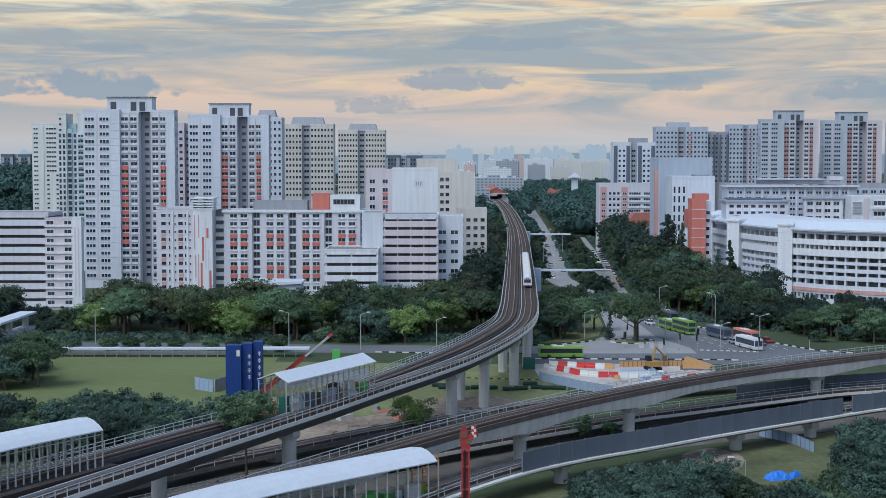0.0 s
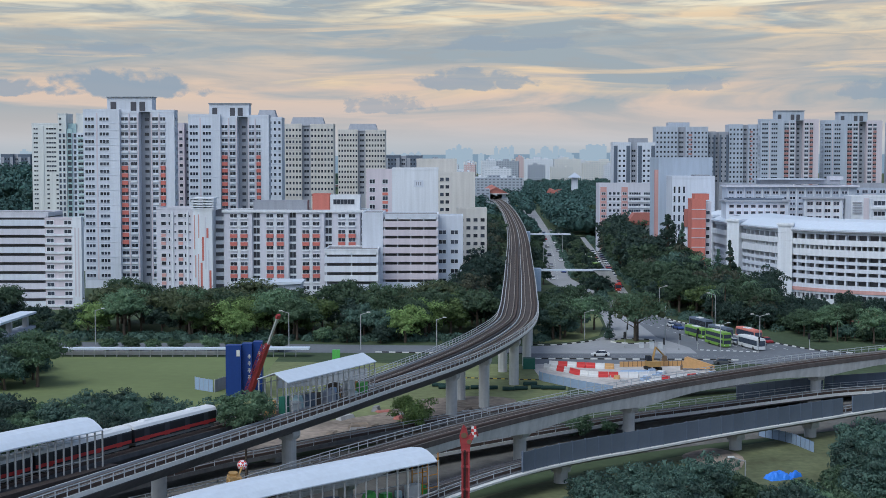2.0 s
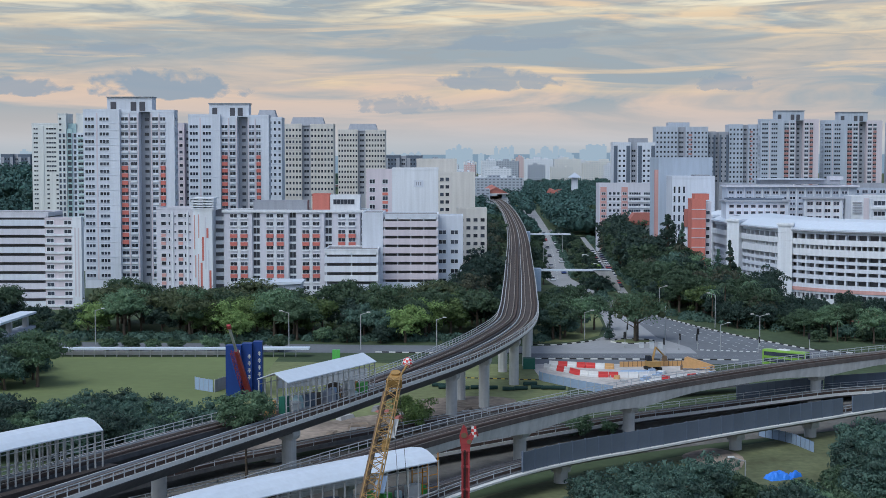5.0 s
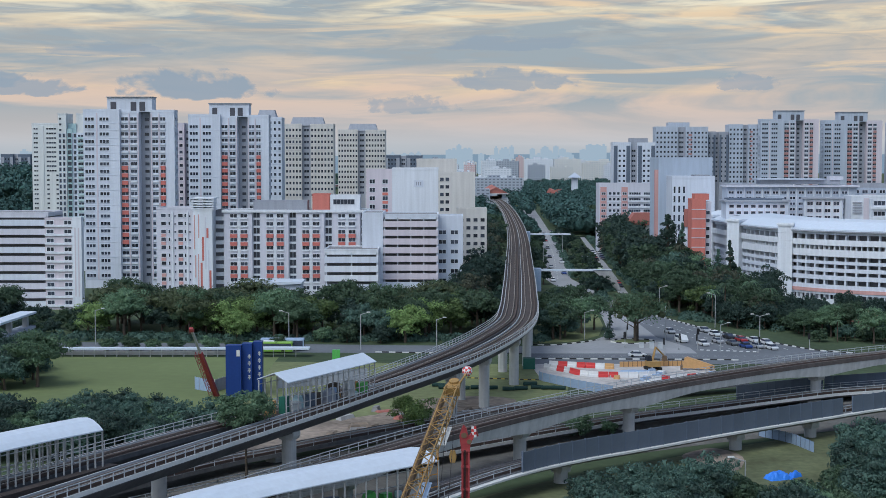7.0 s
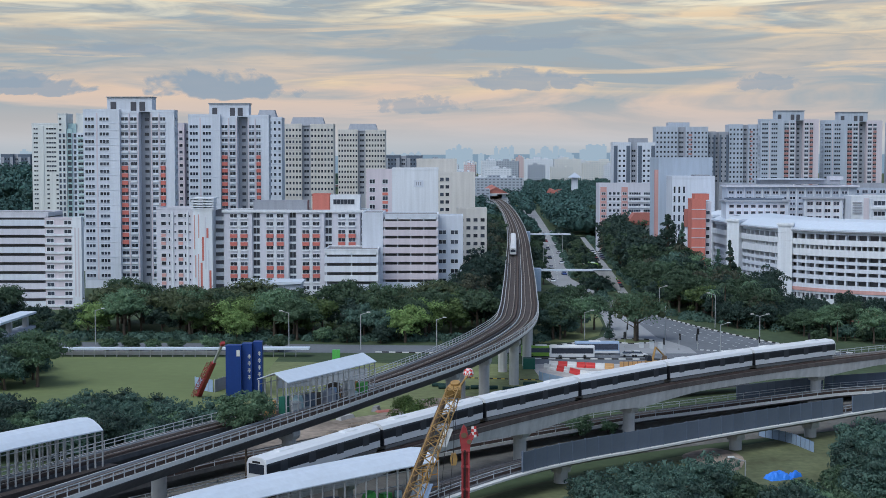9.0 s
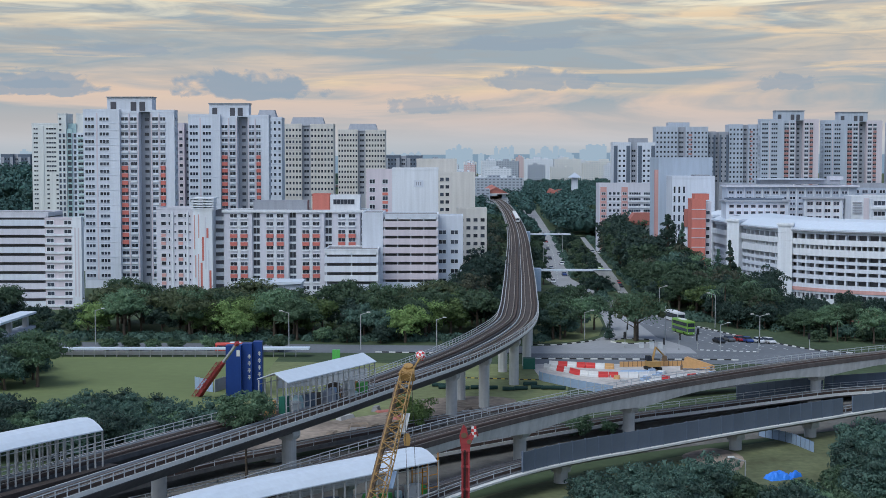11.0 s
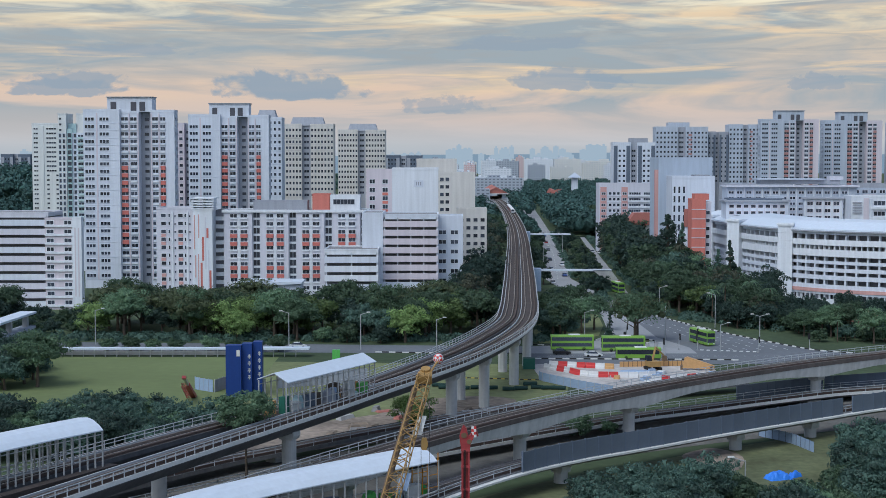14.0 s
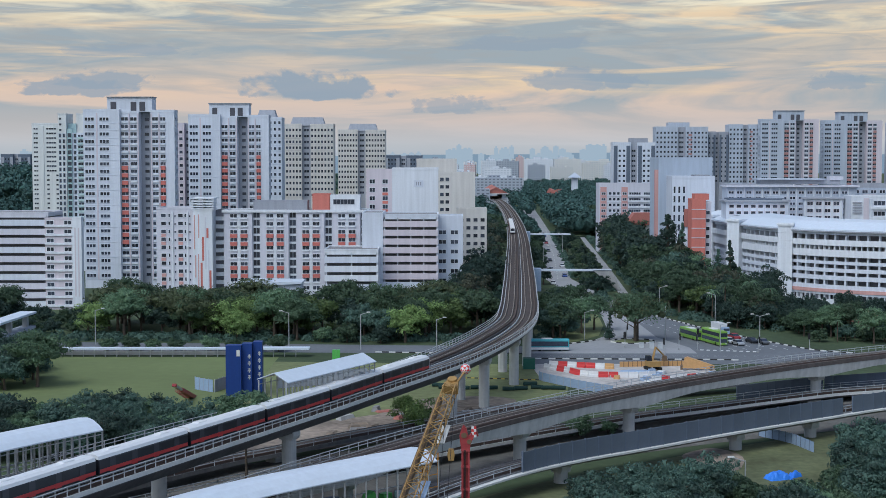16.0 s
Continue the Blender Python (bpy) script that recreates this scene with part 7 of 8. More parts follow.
def bus_proto(name, label, body, L, h, double=False, lower=None):
    ob = thing(name, label, "bus")
    w = 1.25
    prof = [(-w, 0.35), (w, 0.35), (w, h - 0.35), (w - 0.18, h), (-w + 0.18, h), (-w, h - 0.35)]
    part("body", Shape().prism(prof, -L / 2, L / 2).mesh("body", body), ob)
    rows = ((1.15, 2.1), (2.75, h - 0.55)) if double else ((1.35, h - 0.6),)
    for z0, z1 in rows:
        s = Shape().box(-w - 0.02, -L / 2 + 0.5, z0, w + 0.02, L / 2 - 0.3, z1)
        s.box(-w + 0.12, L / 2 - 0.1, z0 - 0.1, w - 0.12, L / 2 + 0.03, z1)
        s.box(-w + 0.2, -L / 2 - 0.03, z0 + 0.1, w - 0.2, -L / 2 + 0.1, z1)
        part("window_band", s.mesh("window_band", GLASS), ob)
    if lower:
        part("skirt", Shape().box(-w - 0.025, -L / 2 + 0.1, 0.4, w + 0.025, L / 2 - 0.1, 1.05).mesh("skirt", lower), ob)
    part("roof_unit", Shape().box(-0.8, -2.2, h - 0.02, 0.8, 1.0, h + 0.22, taper=0.12).mesh("roof_unit", BUSW), ob)
    wheels(ob, (-1.1, 1.1), (-L / 2 + 2.8, L / 2 - 2.6), 0.5, 0.3)
    for x in (-0.85, 0.85):
        part("headlight", Shape().box(x - 0.2, L / 2 - 0.02, 0.6, x + 0.2, L / 2 + 0.04, 0.85).mesh("headlight", BUSW), ob)
    return ob


def car_proto(name, label, paint, van=False):
    ob = thing(name, label, "car" if not van else "van")
    w = 0.88
    if van:
        prof = [(-2.4, 0.3), (2.4, 0.3), (2.45, 0.9), (2.0, 1.2), (1.5, 1.95), (-2.3, 2.0), (-2.45, 1.0)]
        cabin = [(-2.2, 1.25), (1.85, 1.2), (1.5, 1.8), (-2.2, 1.82)]
    else:
        prof = [(-2.2, 0.28), (2.2, 0.28), (2.25, 0.62), (1.25, 0.88), (-1.7, 0.92), (-2.25, 0.80)]
        cabin = [(-1.75, 0.88), (1.15, 0.86), (0.45, 1.40), (-1.15, 1.42)]
    b = Shape()
    for shape, pr, half in ((b, prof, w),):
        i, n = len(shape.v), len(pr)
        shape.v += [(-half, y, z) for y, z in pr] + [(half, y, z) for y, z in pr]
        shape.f += [(i + k, i + (k + 1) % n, i + n + (k + 1) % n, i + n + k) for k in range(n)] + [tuple(i + k for k in reversed(range(n))), tuple(i + n + k for k in range(n))]
        shape.s += [0] * (n + 2)
    part("body", b.mesh("body", paint), ob)
    c = Shape()
    n = 4
    cw = w - (0.12 if not van else -0.015)
    c.v = [(-cw, y, z) for y, z in cabin] + [(cw, y, z) for y, z in cabin]
    c.f = [(k, (k + 1) % n, n + (k + 1) % n, n + k) for k in range(n)] + [(3, 2, 1, 0), (4, 5, 6, 7)]
    c.s = [0] * 6
    part("cabin_glass", c.mesh("cabin_glass", GLASS), ob)
    if not van:
        part("roof_panel", Shape().box(-cw + 0.04, -1.15, 1.40, cw - 0.04, 0.42, 1.46, taper=0.05).mesh("roof_panel", paint), ob)
    wheels(ob, (-w + 0.08, w - 0.08), (-1.35, 1.4), 0.33, 0.22)
    return ob


def truck_proto():
    ob = thing("box_truck", "white box truck with a blue cab", "truck")
    part("cargo_box", Shape().box(-1.2, -4.2, 0.9, 1.2, 2.2, 3.5).mesh("cargo_box", BUSW), ob)
    part("cab", Shape().box(-1.1, 2.4, 0.5, 1.1, 4.4, 2.5, taper=0.15).mesh("cab", BLUEP), ob)
    part("windscreen", Shape().box(-0.95, 4.28, 1.5, 0.95, 4.36, 2.2).mesh("windscreen", GLASS), ob)
    wheels(ob, (-1.0, 1.0), (-2.8, 3.2), 0.5, 0.3)
    return ob


PROTO = {"bus_green": bus_proto("city_bus", "lime green single-deck city bus", BUSG, 12, 3.1), "bus_double": bus_proto("double_decker_bus", "lime green double-decker city bus", BUSG, 12, 4.3, True),
         "coach_dark": bus_proto("coach", "dark blue-grey coach with tinted windows", SLATE, 12, 3.5), "coach_red": bus_proto("coach", "white coach with an orange-red roof", ORANGE, 12, 3.6, lower=BUSW),
         "coach_white": bus_proto("coach", "white touring coach with dark windows", BUSW, 12, 3.4), "bus_red": bus_proto("city_bus", "red single-deck city bus with white roof", BUSR, 12, 3.1),
         "bus_turquoise": bus_proto("coach", "turquoise and white bus", BUST, 11, 3.3, lower=BUSW), "coach_pale": bus_proto("coach", "pale blue and white touring coach", BLUEP, 12, 3.5, lower=BUSW), "coach_blue": bus_proto("coach", "bright blue coach on the cross road", COACHB, 12, 3.4), "truck_white": truck_proto(), "van_white": car_proto("van", "white passenger van on the junction", CARS[0], True)}
for n, m in zip(("white", "silver", "black", "grey", "red", "blue"), CARS):
    PROTO["car_" + n] = car_proto("car", n + " saloon car on the asphalt road", m)
for n, ob in PROTO.items():
    sized(ob, 0.86 if "bus" in n or "coach" in n or "truck" in n else 0.95)
PROTO["bus_turquoise"]["label"] = "turquoise and white bus on the cross road"
# kind; seconds, place on the road and heading
TRAFFIC = [
    ("bus_green", [(0, 27.2, 338.1, -90), (0.5, 33.1, 338.1, -90), (1, 38.7, 336.2, -90), (1.5, 40.8, 336.2, -90), (1.7, 48.2, 331.5, -90), (2.2, 128, 336, -90), (16, 128, 336, -90)]),
    ("bus_double", [(0, 130, 336, 90), (0.3, 48.5, 343, 90), (0.5, 27.5, 345, 90), (0.8, 10.1, 345, 90), (0.95, -140, 350, 90), (16, -150, 350, 90)]),
    ("bus_green", [(0, 61.1, 394.5, -165), (0.4, 65.2, 378.1, -165), (2.7, 65.8, 376.9, -165), (2.75, 66, 376, -165), (3.05, 70, 331.5, -145), (3.4, 118, 338, -105), (16, 140, 336, -95)]),
    ("bus_double", [(0, 63.4, 385.5, -165), (0.4, 67.4, 361.9, -165), (4.4, 67.8, 358.6, -165), (5, 75.6, 322.4, -130), (5.6, 150, 332, -95), (16, 150, 332, -95)]),
    ("coach_dark", [(0, 70.8, 375.7, -165), (0.5, 71.1, 375.7, -165), (2.7, 71.4, 375.7, -165), (3, 78.2, 364.2, -165), (3.3, 85.4, 331.5, -120), (4, 165, 332, -95), (16, 165, 332, -95)]),
    ("coach_dark", [(0, 63.5, 415.2, -165), (0.6, 69.2, 394.5, -165), (2.6, 69.5, 394.5, -165), (3.2, 66.2, 331.5, -150), (4, 180, 332, -95), (16, 180, 332, -95)]),
    ("coach_red", [(0, 76.1, 367.6, -165), (0.5, 77.3, 369.9, -165), (2.6, 77.3, 369.9, -165), (3, 82.2, 349.1, -165), (3.3, 86.7, 331.5, -120), (4, 195, 332, -95), (16, 195, 332, -95)]),
    ("coach_white", [(0, 74.1, 354.4, -165), (2.6, 74.8, 354.4, -165), (2.9, 79, 331.5, -130), (3.5, 210, 332, -95), (16, 210, 332, -95)]),
    ("bus_red", [(0, 62, 540, -175), (2.6, 60, 480, -172), (3, 63.9, 393.2, -165), (3.4, 73.8, 331.5, -140), (4, 225, 332, -95), (16, 225, 332, -95)]),
    ("bus_double", [(0, -200, 352, -90), (3.2, -60, 352, -90), (3.5, 31.1, 353.3, -90), (4, 42.7, 339.1, -90), (4.6, 130, 340, -90), (16, 130, 340, -90)]),
    ("coach_blue", [(0, -215, 352, -90), (3.3, -40, 350, -90), (3.5, 22.8, 331.5, -90), (3.8, 50.2, 327.8, -90), (4.4, 240, 332, -90), (16, 240, 332, -90)]),
    ("bus_double", [(0, 240, 350, 90), (2.5, 135, 350, 90), (3, -24.2, 354.4, 90), (3.4, -66.3, 354.4, 90), (4, -180, 356, 90), (16, -180, 356, 90)]),
    ("coach_pale", [(0, -230, 352, -90), (5.8, -120, 352, -90), (6.5, -34.4, 350.2, -90), (7, -38.4, 350.2, -90), (7.4, 34.1, 344, -90), (9.2, 36.2, 344, -90), (9.8, 52.6, 326.9, -90), (10.4, 255, 332, -90), (16, 255, 332, -90)]),
    ("bus_green", [(0, -245, 352, -90), (5.8, -140, 352, -90), (6.5, -21.7, 347.1, -90), (7, -40.8, 347.1, -90), (8, -11.1, 341.1, -90), (8.45, 22.8, 339.1, -90), (9.3, 23.3, 339.1, -90), (10, 58.9, 326.9, -90), (10.6, 270, 332, -90), (16, 270, 332, -90)]),
    ("coach_white", [(0, -260, 352, -90), (7.8, -100, 352, -90), (8.2, 2.1, 339.1, -90), (8.45, 29.5, 337.2, -90), (9.3, 29.7, 337.2, -90), (10, 62.7, 326.9, -90), (10.8, 285, 332, -90), (16, 285, 332, -90)]),
    ("bus_red", [(0, -275, 352, -90), (10.5, -110, 352, -90), (11.2, -35.4, 342.1, -90), (12.6, -35.4, 342.1, -90), (12.75, 15.1, 337.2, -90), (12.9, 58.4, 324.2, -90), (13.1, 300, 332, -90), (16, 300, 332, -90)]),
    ("coach_dark", [(0, 300, 345, 90), (11, 110, 340, 90), (11.5, 28.9, 349.1, 90), (11.8, 2.2, 349.1, 90), (12.4, -200, 350, 90), (16, -200, 350, 90)]),
    ("bus_double", [(0, 315, 345, 90), (11.4, 115, 345, 90), (11.9, 42.4, 349.1, 90), (15.1, 43.2, 349.1, 90), (15.5, 2.2, 349.1, 90), (16, -120, 352, 90)]),
    ("bus_green", [(0, 330, 340, 90), (11.5, 118, 336, 90), (12, 45.4, 337.2, 90), (15.1, 44.3, 335.3, 90), (15.5, 10, 341.1, 90), (16, -140, 350, 90)]),
    ("bus_double", [(0, 345, 345, 90), (12.6, 112, 345, 90), (13, 36.6, 356.5, 90), (13.4, 31, 351.2, 90), (15.1, 30.7, 351.2, 90), (15.5, -0.5, 351.2, 90), (16, -160, 352, 90)]),
    ("bus_double", [(0, 63, 600, -175), (10.5, 60, 480, -172), (11.2, 64, 363, -165), (14.2, 64.3, 363, -165), (14.35, 74.3, 322.4, -130), (14.5, 150, 326, -95), (16, 160, 326, -95)]),
    ("coach_white", [(0, 64, 615, -175), (10.6, 60, 490, -172), (11.3, 69.2, 368.7, -165), (12.2, 69.5, 368.7, -165), (12.6, 79, 331.5, -130), (13.2, 175, 326, -95), (16, 175, 326, -95)]),
    ("bus_double", [(0, 65, 630, -175), (14.8, 60, 480, -172), (15.4, 67.4, 361.9, -165), (16, 67.3, 363, -165)]),
    ("bus_green", [(0, 66, 645, -175), (14.9, 60, 500, -172), (15.4, 62.5, 376.9, -165), (16, 63.5, 373.4, -165)]),
    ("truck_white", [(0, 67, 660, -175), (14.9, 60, 515, -172), (15.5, 69.8, 388, -165), (16, 72.6, 383, -165)]),
    ("bus_turquoise", [(0, -290, 352, -90), (15.4, -80, 352, -90), (16, 25.4, 350.2, -90)]),
    ("truck_white", [(0, -305, 352, -90), (0.2, -60, 350, -90), (0.5, 54.1, 343, -90), (0.9, 65.2, 326.9, -90), (1.5, 310, 326, -90), (16, 310, 326, -90)]),
    ("car_silver", [(0, 72.4, 363, -165), (2.6, 72.4, 363, -165), (2.9, 77.9, 326.9, -125), (3.3, 133, 340, -95), (16, 133, 340, -95)]),
    ("car_black", [(0, 73.7, 359.7, -165), (2.7, 73.7, 359.7, -165), (3, 77.9, 326.9, -125), (3.4000000000000004, 141, 330, -95), (16, 141, 330, -95)]),
    ("car_grey", [(0, 78, 359.7, -165), (2.8000000000000003, 78, 359.7, -165), (3.1, 77.9, 326.9, -125), (3.5, 149, 340, -95), (16, 149, 340, -95)]),
    ("car_red", [(0, 80.8, 365.3, -165), (2.9000000000000004, 80.8, 365.3, -165), (3.2, 77.9, 326.9, -125), (3.6000000000000005, 157, 330, -95), (16, 157, 330, -95)]),
    ("car_blue", [(0, 63.4, 394.5, -165), (3, 63.4, 394.5, -165), (3.3, 77.9, 326.9, -125), (3.7, 165, 340, -95), (16, 165, 340, -95)]),
    ("car_white", [(0, 62.7, 399.8, -165), (3.1, 62.7, 399.8, -165), (3.4, 77.9, 326.9, -125), (3.8, 173, 330, -95), (16, 173, 330, -95)]),
    ("car_silver", [(0, 66.2, 569, -174), (5, 66.2, 569, -174), (5.300000000000001, 60, 455, -172), (5.800000000000001, 69.4, 388, -165), (7.2, 69.4, 388, -165), (7.5, 77.9, 326.9, -125), (7.9, 181, 340, -95), (16, 181, 340, -95)]),
    ("car_white", [(0, 63.5, 576, -174), (5, 63.5, 576, -174), (5.300000000000001, 60, 455, -172), (5.830000000000001, 64, 359.7, -165), (7.315384615384615, 64, 359.7, -165), (7.615384615384615, 77.9, 326.9, -125), (8.015384615384615, 189, 330, -95), (16, 189, 330, -95)]),
    ("car_white", [(0, 67.2, 583, -174), (5, 67.2, 583, -174), (5.300000000000001, 60, 455, -172), (5.86, 70.5, 379.3, -165), (7.430769230769231, 70.5, 379.3, -165), (7.730769230769231, 77.9, 326.9, -125), (8.13076923076923, 197, 340, -95), (16, 197, 340, -95)]),
    ("car_silver", [(0, 64.4, 590, -174), (5, 64.4, 590, -174), (5.300000000000001, 60, 455, -172), (5.890000000000001, 68.6, 365.3, -165), (7.546153846153846, 68.6, 365.3, -165), (7.846153846153846, 77.9, 326.9, -125), (8.246153846153845, 205, 330, -95), (16, 205, 330, -95)]),
    ("car_black", [(0, 68.1, 597, -174), (5, 68.1, 597, -174), (5.300000000000001, 60, 455, -172), (5.920000000000001, 73, 373.4, -165), (7.661538461538462, 73, 373.4, -165), (7.961538461538462, 77.9, 326.9, -125), (8.361538461538462, 213, 340, -95), (16, 213, 340, -95)]),
    ("car_grey", [(0, 65.4, 604, -174), (5, 65.4, 604, -174), (5.300000000000001, 60, 455, -172), (5.950000000000001, 71.4, 360.8, -165), (7.776923076923077, 71.4, 360.8, -165), (8.076923076923077, 77.9, 326.9, -125), (8.476923076923077, 221, 330, -95), (16, 221, 330, -95)]),
    ("car_red", [(0, 69, 611, -174), (5, 69, 611, -174), (5.300000000000001, 60, 455, -172), (5.98, 75, 367.6, -165), (7.892307692307692, 75, 367.6, -165), (8.192307692307692, 77.9, 326.9, -125), (8.592307692307692, 229, 340, -95), (16, 229, 340, -95)]),
    ("car_blue", [(0, 66.3, 618, -174), (5, 66.3, 618, -174), (5.300000000000001, 60, 455, -172), (6.010000000000001, 73.6, 355.4, -165), (8.007692307692308, 73.6, 355.4, -165), (8.307692307692308, 77.9, 326.9, -125), (8.707692307692307, 237, 330, -95), (16, 237, 330, -95)]),
    ("car_white", [(0, 70, 625, -174), (5, 70, 625, -174), (5.300000000000001, 60, 455, -172), (6.040000000000001, 78, 366.4, -165), (8.123076923076923, 78, 366.4, -165), (8.423076923076923, 77.9, 326.9, -125), (8.823076923076922, 245, 340, -95), (16, 245, 340, -95)]),
    ("car_silver", [(0, 67.2, 632, -174), (5, 67.2, 632, -174), (5.300000000000001, 60, 455, -172), (6.07, 76.4, 355.4, -165), (8.238461538461538, 76.4, 355.4, -165), (8.538461538461538, 77.9, 326.9, -125), (8.938461538461537, 253, 330, -95), (16, 253, 330, -95)]),
    ("car_white", [(0, 70.9, 639, -174), (5, 70.9, 639, -174), (5.300000000000001, 60, 455, -172), (6.1000000000000005, 80, 361.9, -165), (8.353846153846153, 80, 361.9, -165), (8.653846153846153, 77.9, 326.9, -125), (9.053846153846152, 261, 340, -95), (16, 261, 340, -95)]),
    ("car_white", [(0, 68.2, 646, -174), (5, 68.2, 646, -174), (5.300000000000001, 60, 455, -172), (6.130000000000001, 79.2, 352.2, -165), (8.46923076923077, 79.2, 352.2, -165), (8.76923076923077, 77.9, 326.9, -125), (9.169230769230769, 269, 330, -95), (16, 269, 330, -95)]),
    ("car_silver", [(0, 71.9, 653, -174), (5, 71.9, 653, -174), (5.300000000000001, 60, 455, -172), (6.160000000000001, 59.7, 385.5, -165), (8.584615384615384, 59.7, 385.5, -165), (8.884615384615385, 77.9, 326.9, -125), (9.284615384615384, 277, 340, -95), (16, 277, 340, -95)]),
    ("car_black", [(0, 69.1, 660, -174), (10, 69.1, 660, -174), (10.3, 60, 455, -172), (10.8, 68.9, 365.3, -165), (12.5, 68.9, 365.3, -165), (12.8, 77.9, 326.9, -125), (13.2, 285, 330, -95), (16, 285, 330, -95)]),
    ("car_grey", [(0, 72.8, 667, -174), (10, 72.8, 667, -174), (10.3, 60, 455, -172), (10.83, 72.1, 368.7, -165), (12.54, 72.1, 368.7, -165), (12.84, 77.9, 326.9, -125), (13.24, 293, 340, -95), (16, 293, 340, -95)]),
    ("car_red", [(0, 70.1, 674, -174), (10, 70.1, 674, -174), (10.3, 60, 455, -172), (10.860000000000001, 74.7, 368.7, -165), (12.58, 74.7, 368.7, -165), (12.88, 77.9, 326.9, -125), (13.28, 301, 330, -95), (16, 301, 330, -95)]),
    ("car_blue", [(0, 73.7, 681, -174), (10, 73.7, 681, -174), (10.3, 60, 455, -172), (10.89, 76.2, 366.4, -165), (12.62, 76.2, 366.4, -165), (12.92, 77.9, 326.9, -125), (13.32, 309, 340, -95), (16, 309, 340, -95)]),
    ("car_white", [(0, 71, 688, -174), (10, 71, 688, -174), (10.3, 60, 455, -172), (10.92, 78.8, 365.3, -165), (12.66, 78.8, 365.3, -165), (12.96, 77.9, 326.9, -125), (13.36, 317, 330, -95), (16, 317, 330, -95)]),
    ("car_silver", [(0, 74.7, 695, -174), (10, 74.7, 695, -174), (10.3, 60, 455, -172), (10.950000000000001, 80.8, 365.3, -165), (12.7, 80.8, 365.3, -165), (13.0, 77.9, 326.9, -125), (13.4, 325, 340, -95), (16, 325, 340, -95)]),
    ("car_white", [(0, 71.9, 702, -174), (10, 71.9, 702, -174), (10.3, 60, 455, -172), (10.98, 81.3, 364.2, -165), (13.471428571428572, 81.3, 364.2, -165), (13.771428571428572, 77.9, 326.9, -125), (14.17142857142857, 333, 330, -95), (16, 333, 330, -95)]),
    ("car_white", [(0, 75.6, 709, -174), (14.2, 75.6, 709, -174), (14.5, 60, 455, -172), (15, 71.4, 365.3, -165), (16, 71.4, 365.3, -165)]),
    ("car_silver", [(0, 72.9, 716, -174), (14.2, 72.9, 716, -174), (14.5, 60, 455, -172), (15.03, 72.8, 360.8, -165), (16, 72.8, 360.8, -165)]),
    ("car_black", [(0, 63.1, 523, -174), (14.2, 63.1, 523, -174), (14.5, 60, 455, -172), (15.06, 77.1, 365.3, -165), (16, 77.1, 365.3, -165)]),
    ("car_grey", [(0, 60.4, 530, -174), (14.2, 60.4, 530, -174), (14.5, 60, 455, -172), (15.09, 79.4, 363, -165), (16, 79.4, 363, -165)]),
    ("car_red", [(0, 64.1, 537, -174), (14.2, 64.1, 537, -174), (14.5, 60, 455, -172), (15.12, 74.4, 373.4, -165), (16, 74.4, 373.4, -165)]),
    ("car_blue", [(0, -320, 353, -90), (2.6, -40, 353, -90), (3, 36.5, 342.1, -90), (4.2, 36.8, 342.1, -90), (5, 320, 330, -90), (16, 320, 330, -90)]),
    ("car_grey", [(0, 25.6, 347.1, -90), (1.4, 26, 347.1, -90), (2, 62.7, 326.9, -90), (2.6, 330, 330, -90), (16, 330, 330, -90)]),
    ("car_white", [(0, 57.3, 405.3, -165), (2, 36.6, 340.1, 90), (2.3, 10.1, 343, 90), (3, -160, 353, 90), (16, -160, 353, 90)]),
    ("car_white", [(0, -330, 353, -90), (6.6, -60, 353, -90), (7, 45.1, 339.1, -90), (9.3, 45.4, 339.1, -90), (10, 340, 330, -90), (16, 340, 330, -90)]),
    ("car_silver", [(0, -340, 353, -90), (7.8, -60, 353, -90), (8.4, 44.1, 339.1, -90), (9.3, 43, 339.1, -90), (10.2, 350, 330, -90), (16, 350, 330, -90)]),
    ("car_white", [(0, -350, 353, -90), (12.6, -60, 353, -90), (13, 34.9, 339.1, -90), (15.2, 34.9, 339.1, -90), (15.8, 360, 330, -90), (16, 360, 330, -90)]),
    ("car_black", [(0, -360, 353, -90), (11.6, -60, 353, -90), (12, 26.7, 344, -90), (15.2, 29, 343, -90), (15.8, 370, 330, -90), (16, 370, 330, -90)]),
    ("car_white", [(0, -370, 353, -90), (13.2, -100, 356, -90), (14, -35.2, 355.4, -90), (14.5, -8.8, 355.4, -90), (15.2, 53.3, 331.5, -90), (16, 380, 330, -90)]),
    ("car_blue", [(0, -380, 353, -90), (2.8, -60, 353, -90), (3.3, 37.5, 342.5, -90), (4.2, 38.0, 342.5, -90), (5, 400, 330, -90), (16, 400, 330, -90)]),
    ("car_black", [(0, -390, 353, -90), (2.9, -60, 353, -90), (3.4, 42.5, 341.0, -90), (4.2, 43, 341, -90), (5, 410, 330, -90), (16, 410, 330, -90)]),
    ("car_grey", [(0, -400, 353, -90), (2.7, -60, 353, -90), (3.2, 47.5, 341.5, -90), (4.2, 48, 341.5, -90), (5, 420, 330, -90), (16, 420, 330, -90)]),
    ("van_white", [(0, -410, 353, -90), (2.9, -60, 353, -90), (3.4, 39.5, 349, -90), (4.2, 40, 349, -90), (5, 430, 330, -90), (16, 430, 330, -90)]),
    ("van_white", [(0, 66, 680, -175), (5.6, 60, 470, -172), (6.4, 59.1, 367.6, -165), (7.2, 59.9, 365.3, -165), (7.6, 77.9, 326.9, -125), (8.2, 390, 330, -95), (16, 390, 330, -95)]),
    ("car_white", [(0, 41.8, 560, -178), (8, 41, 547.5, -178), (16, 40.2, 535, -178)]),
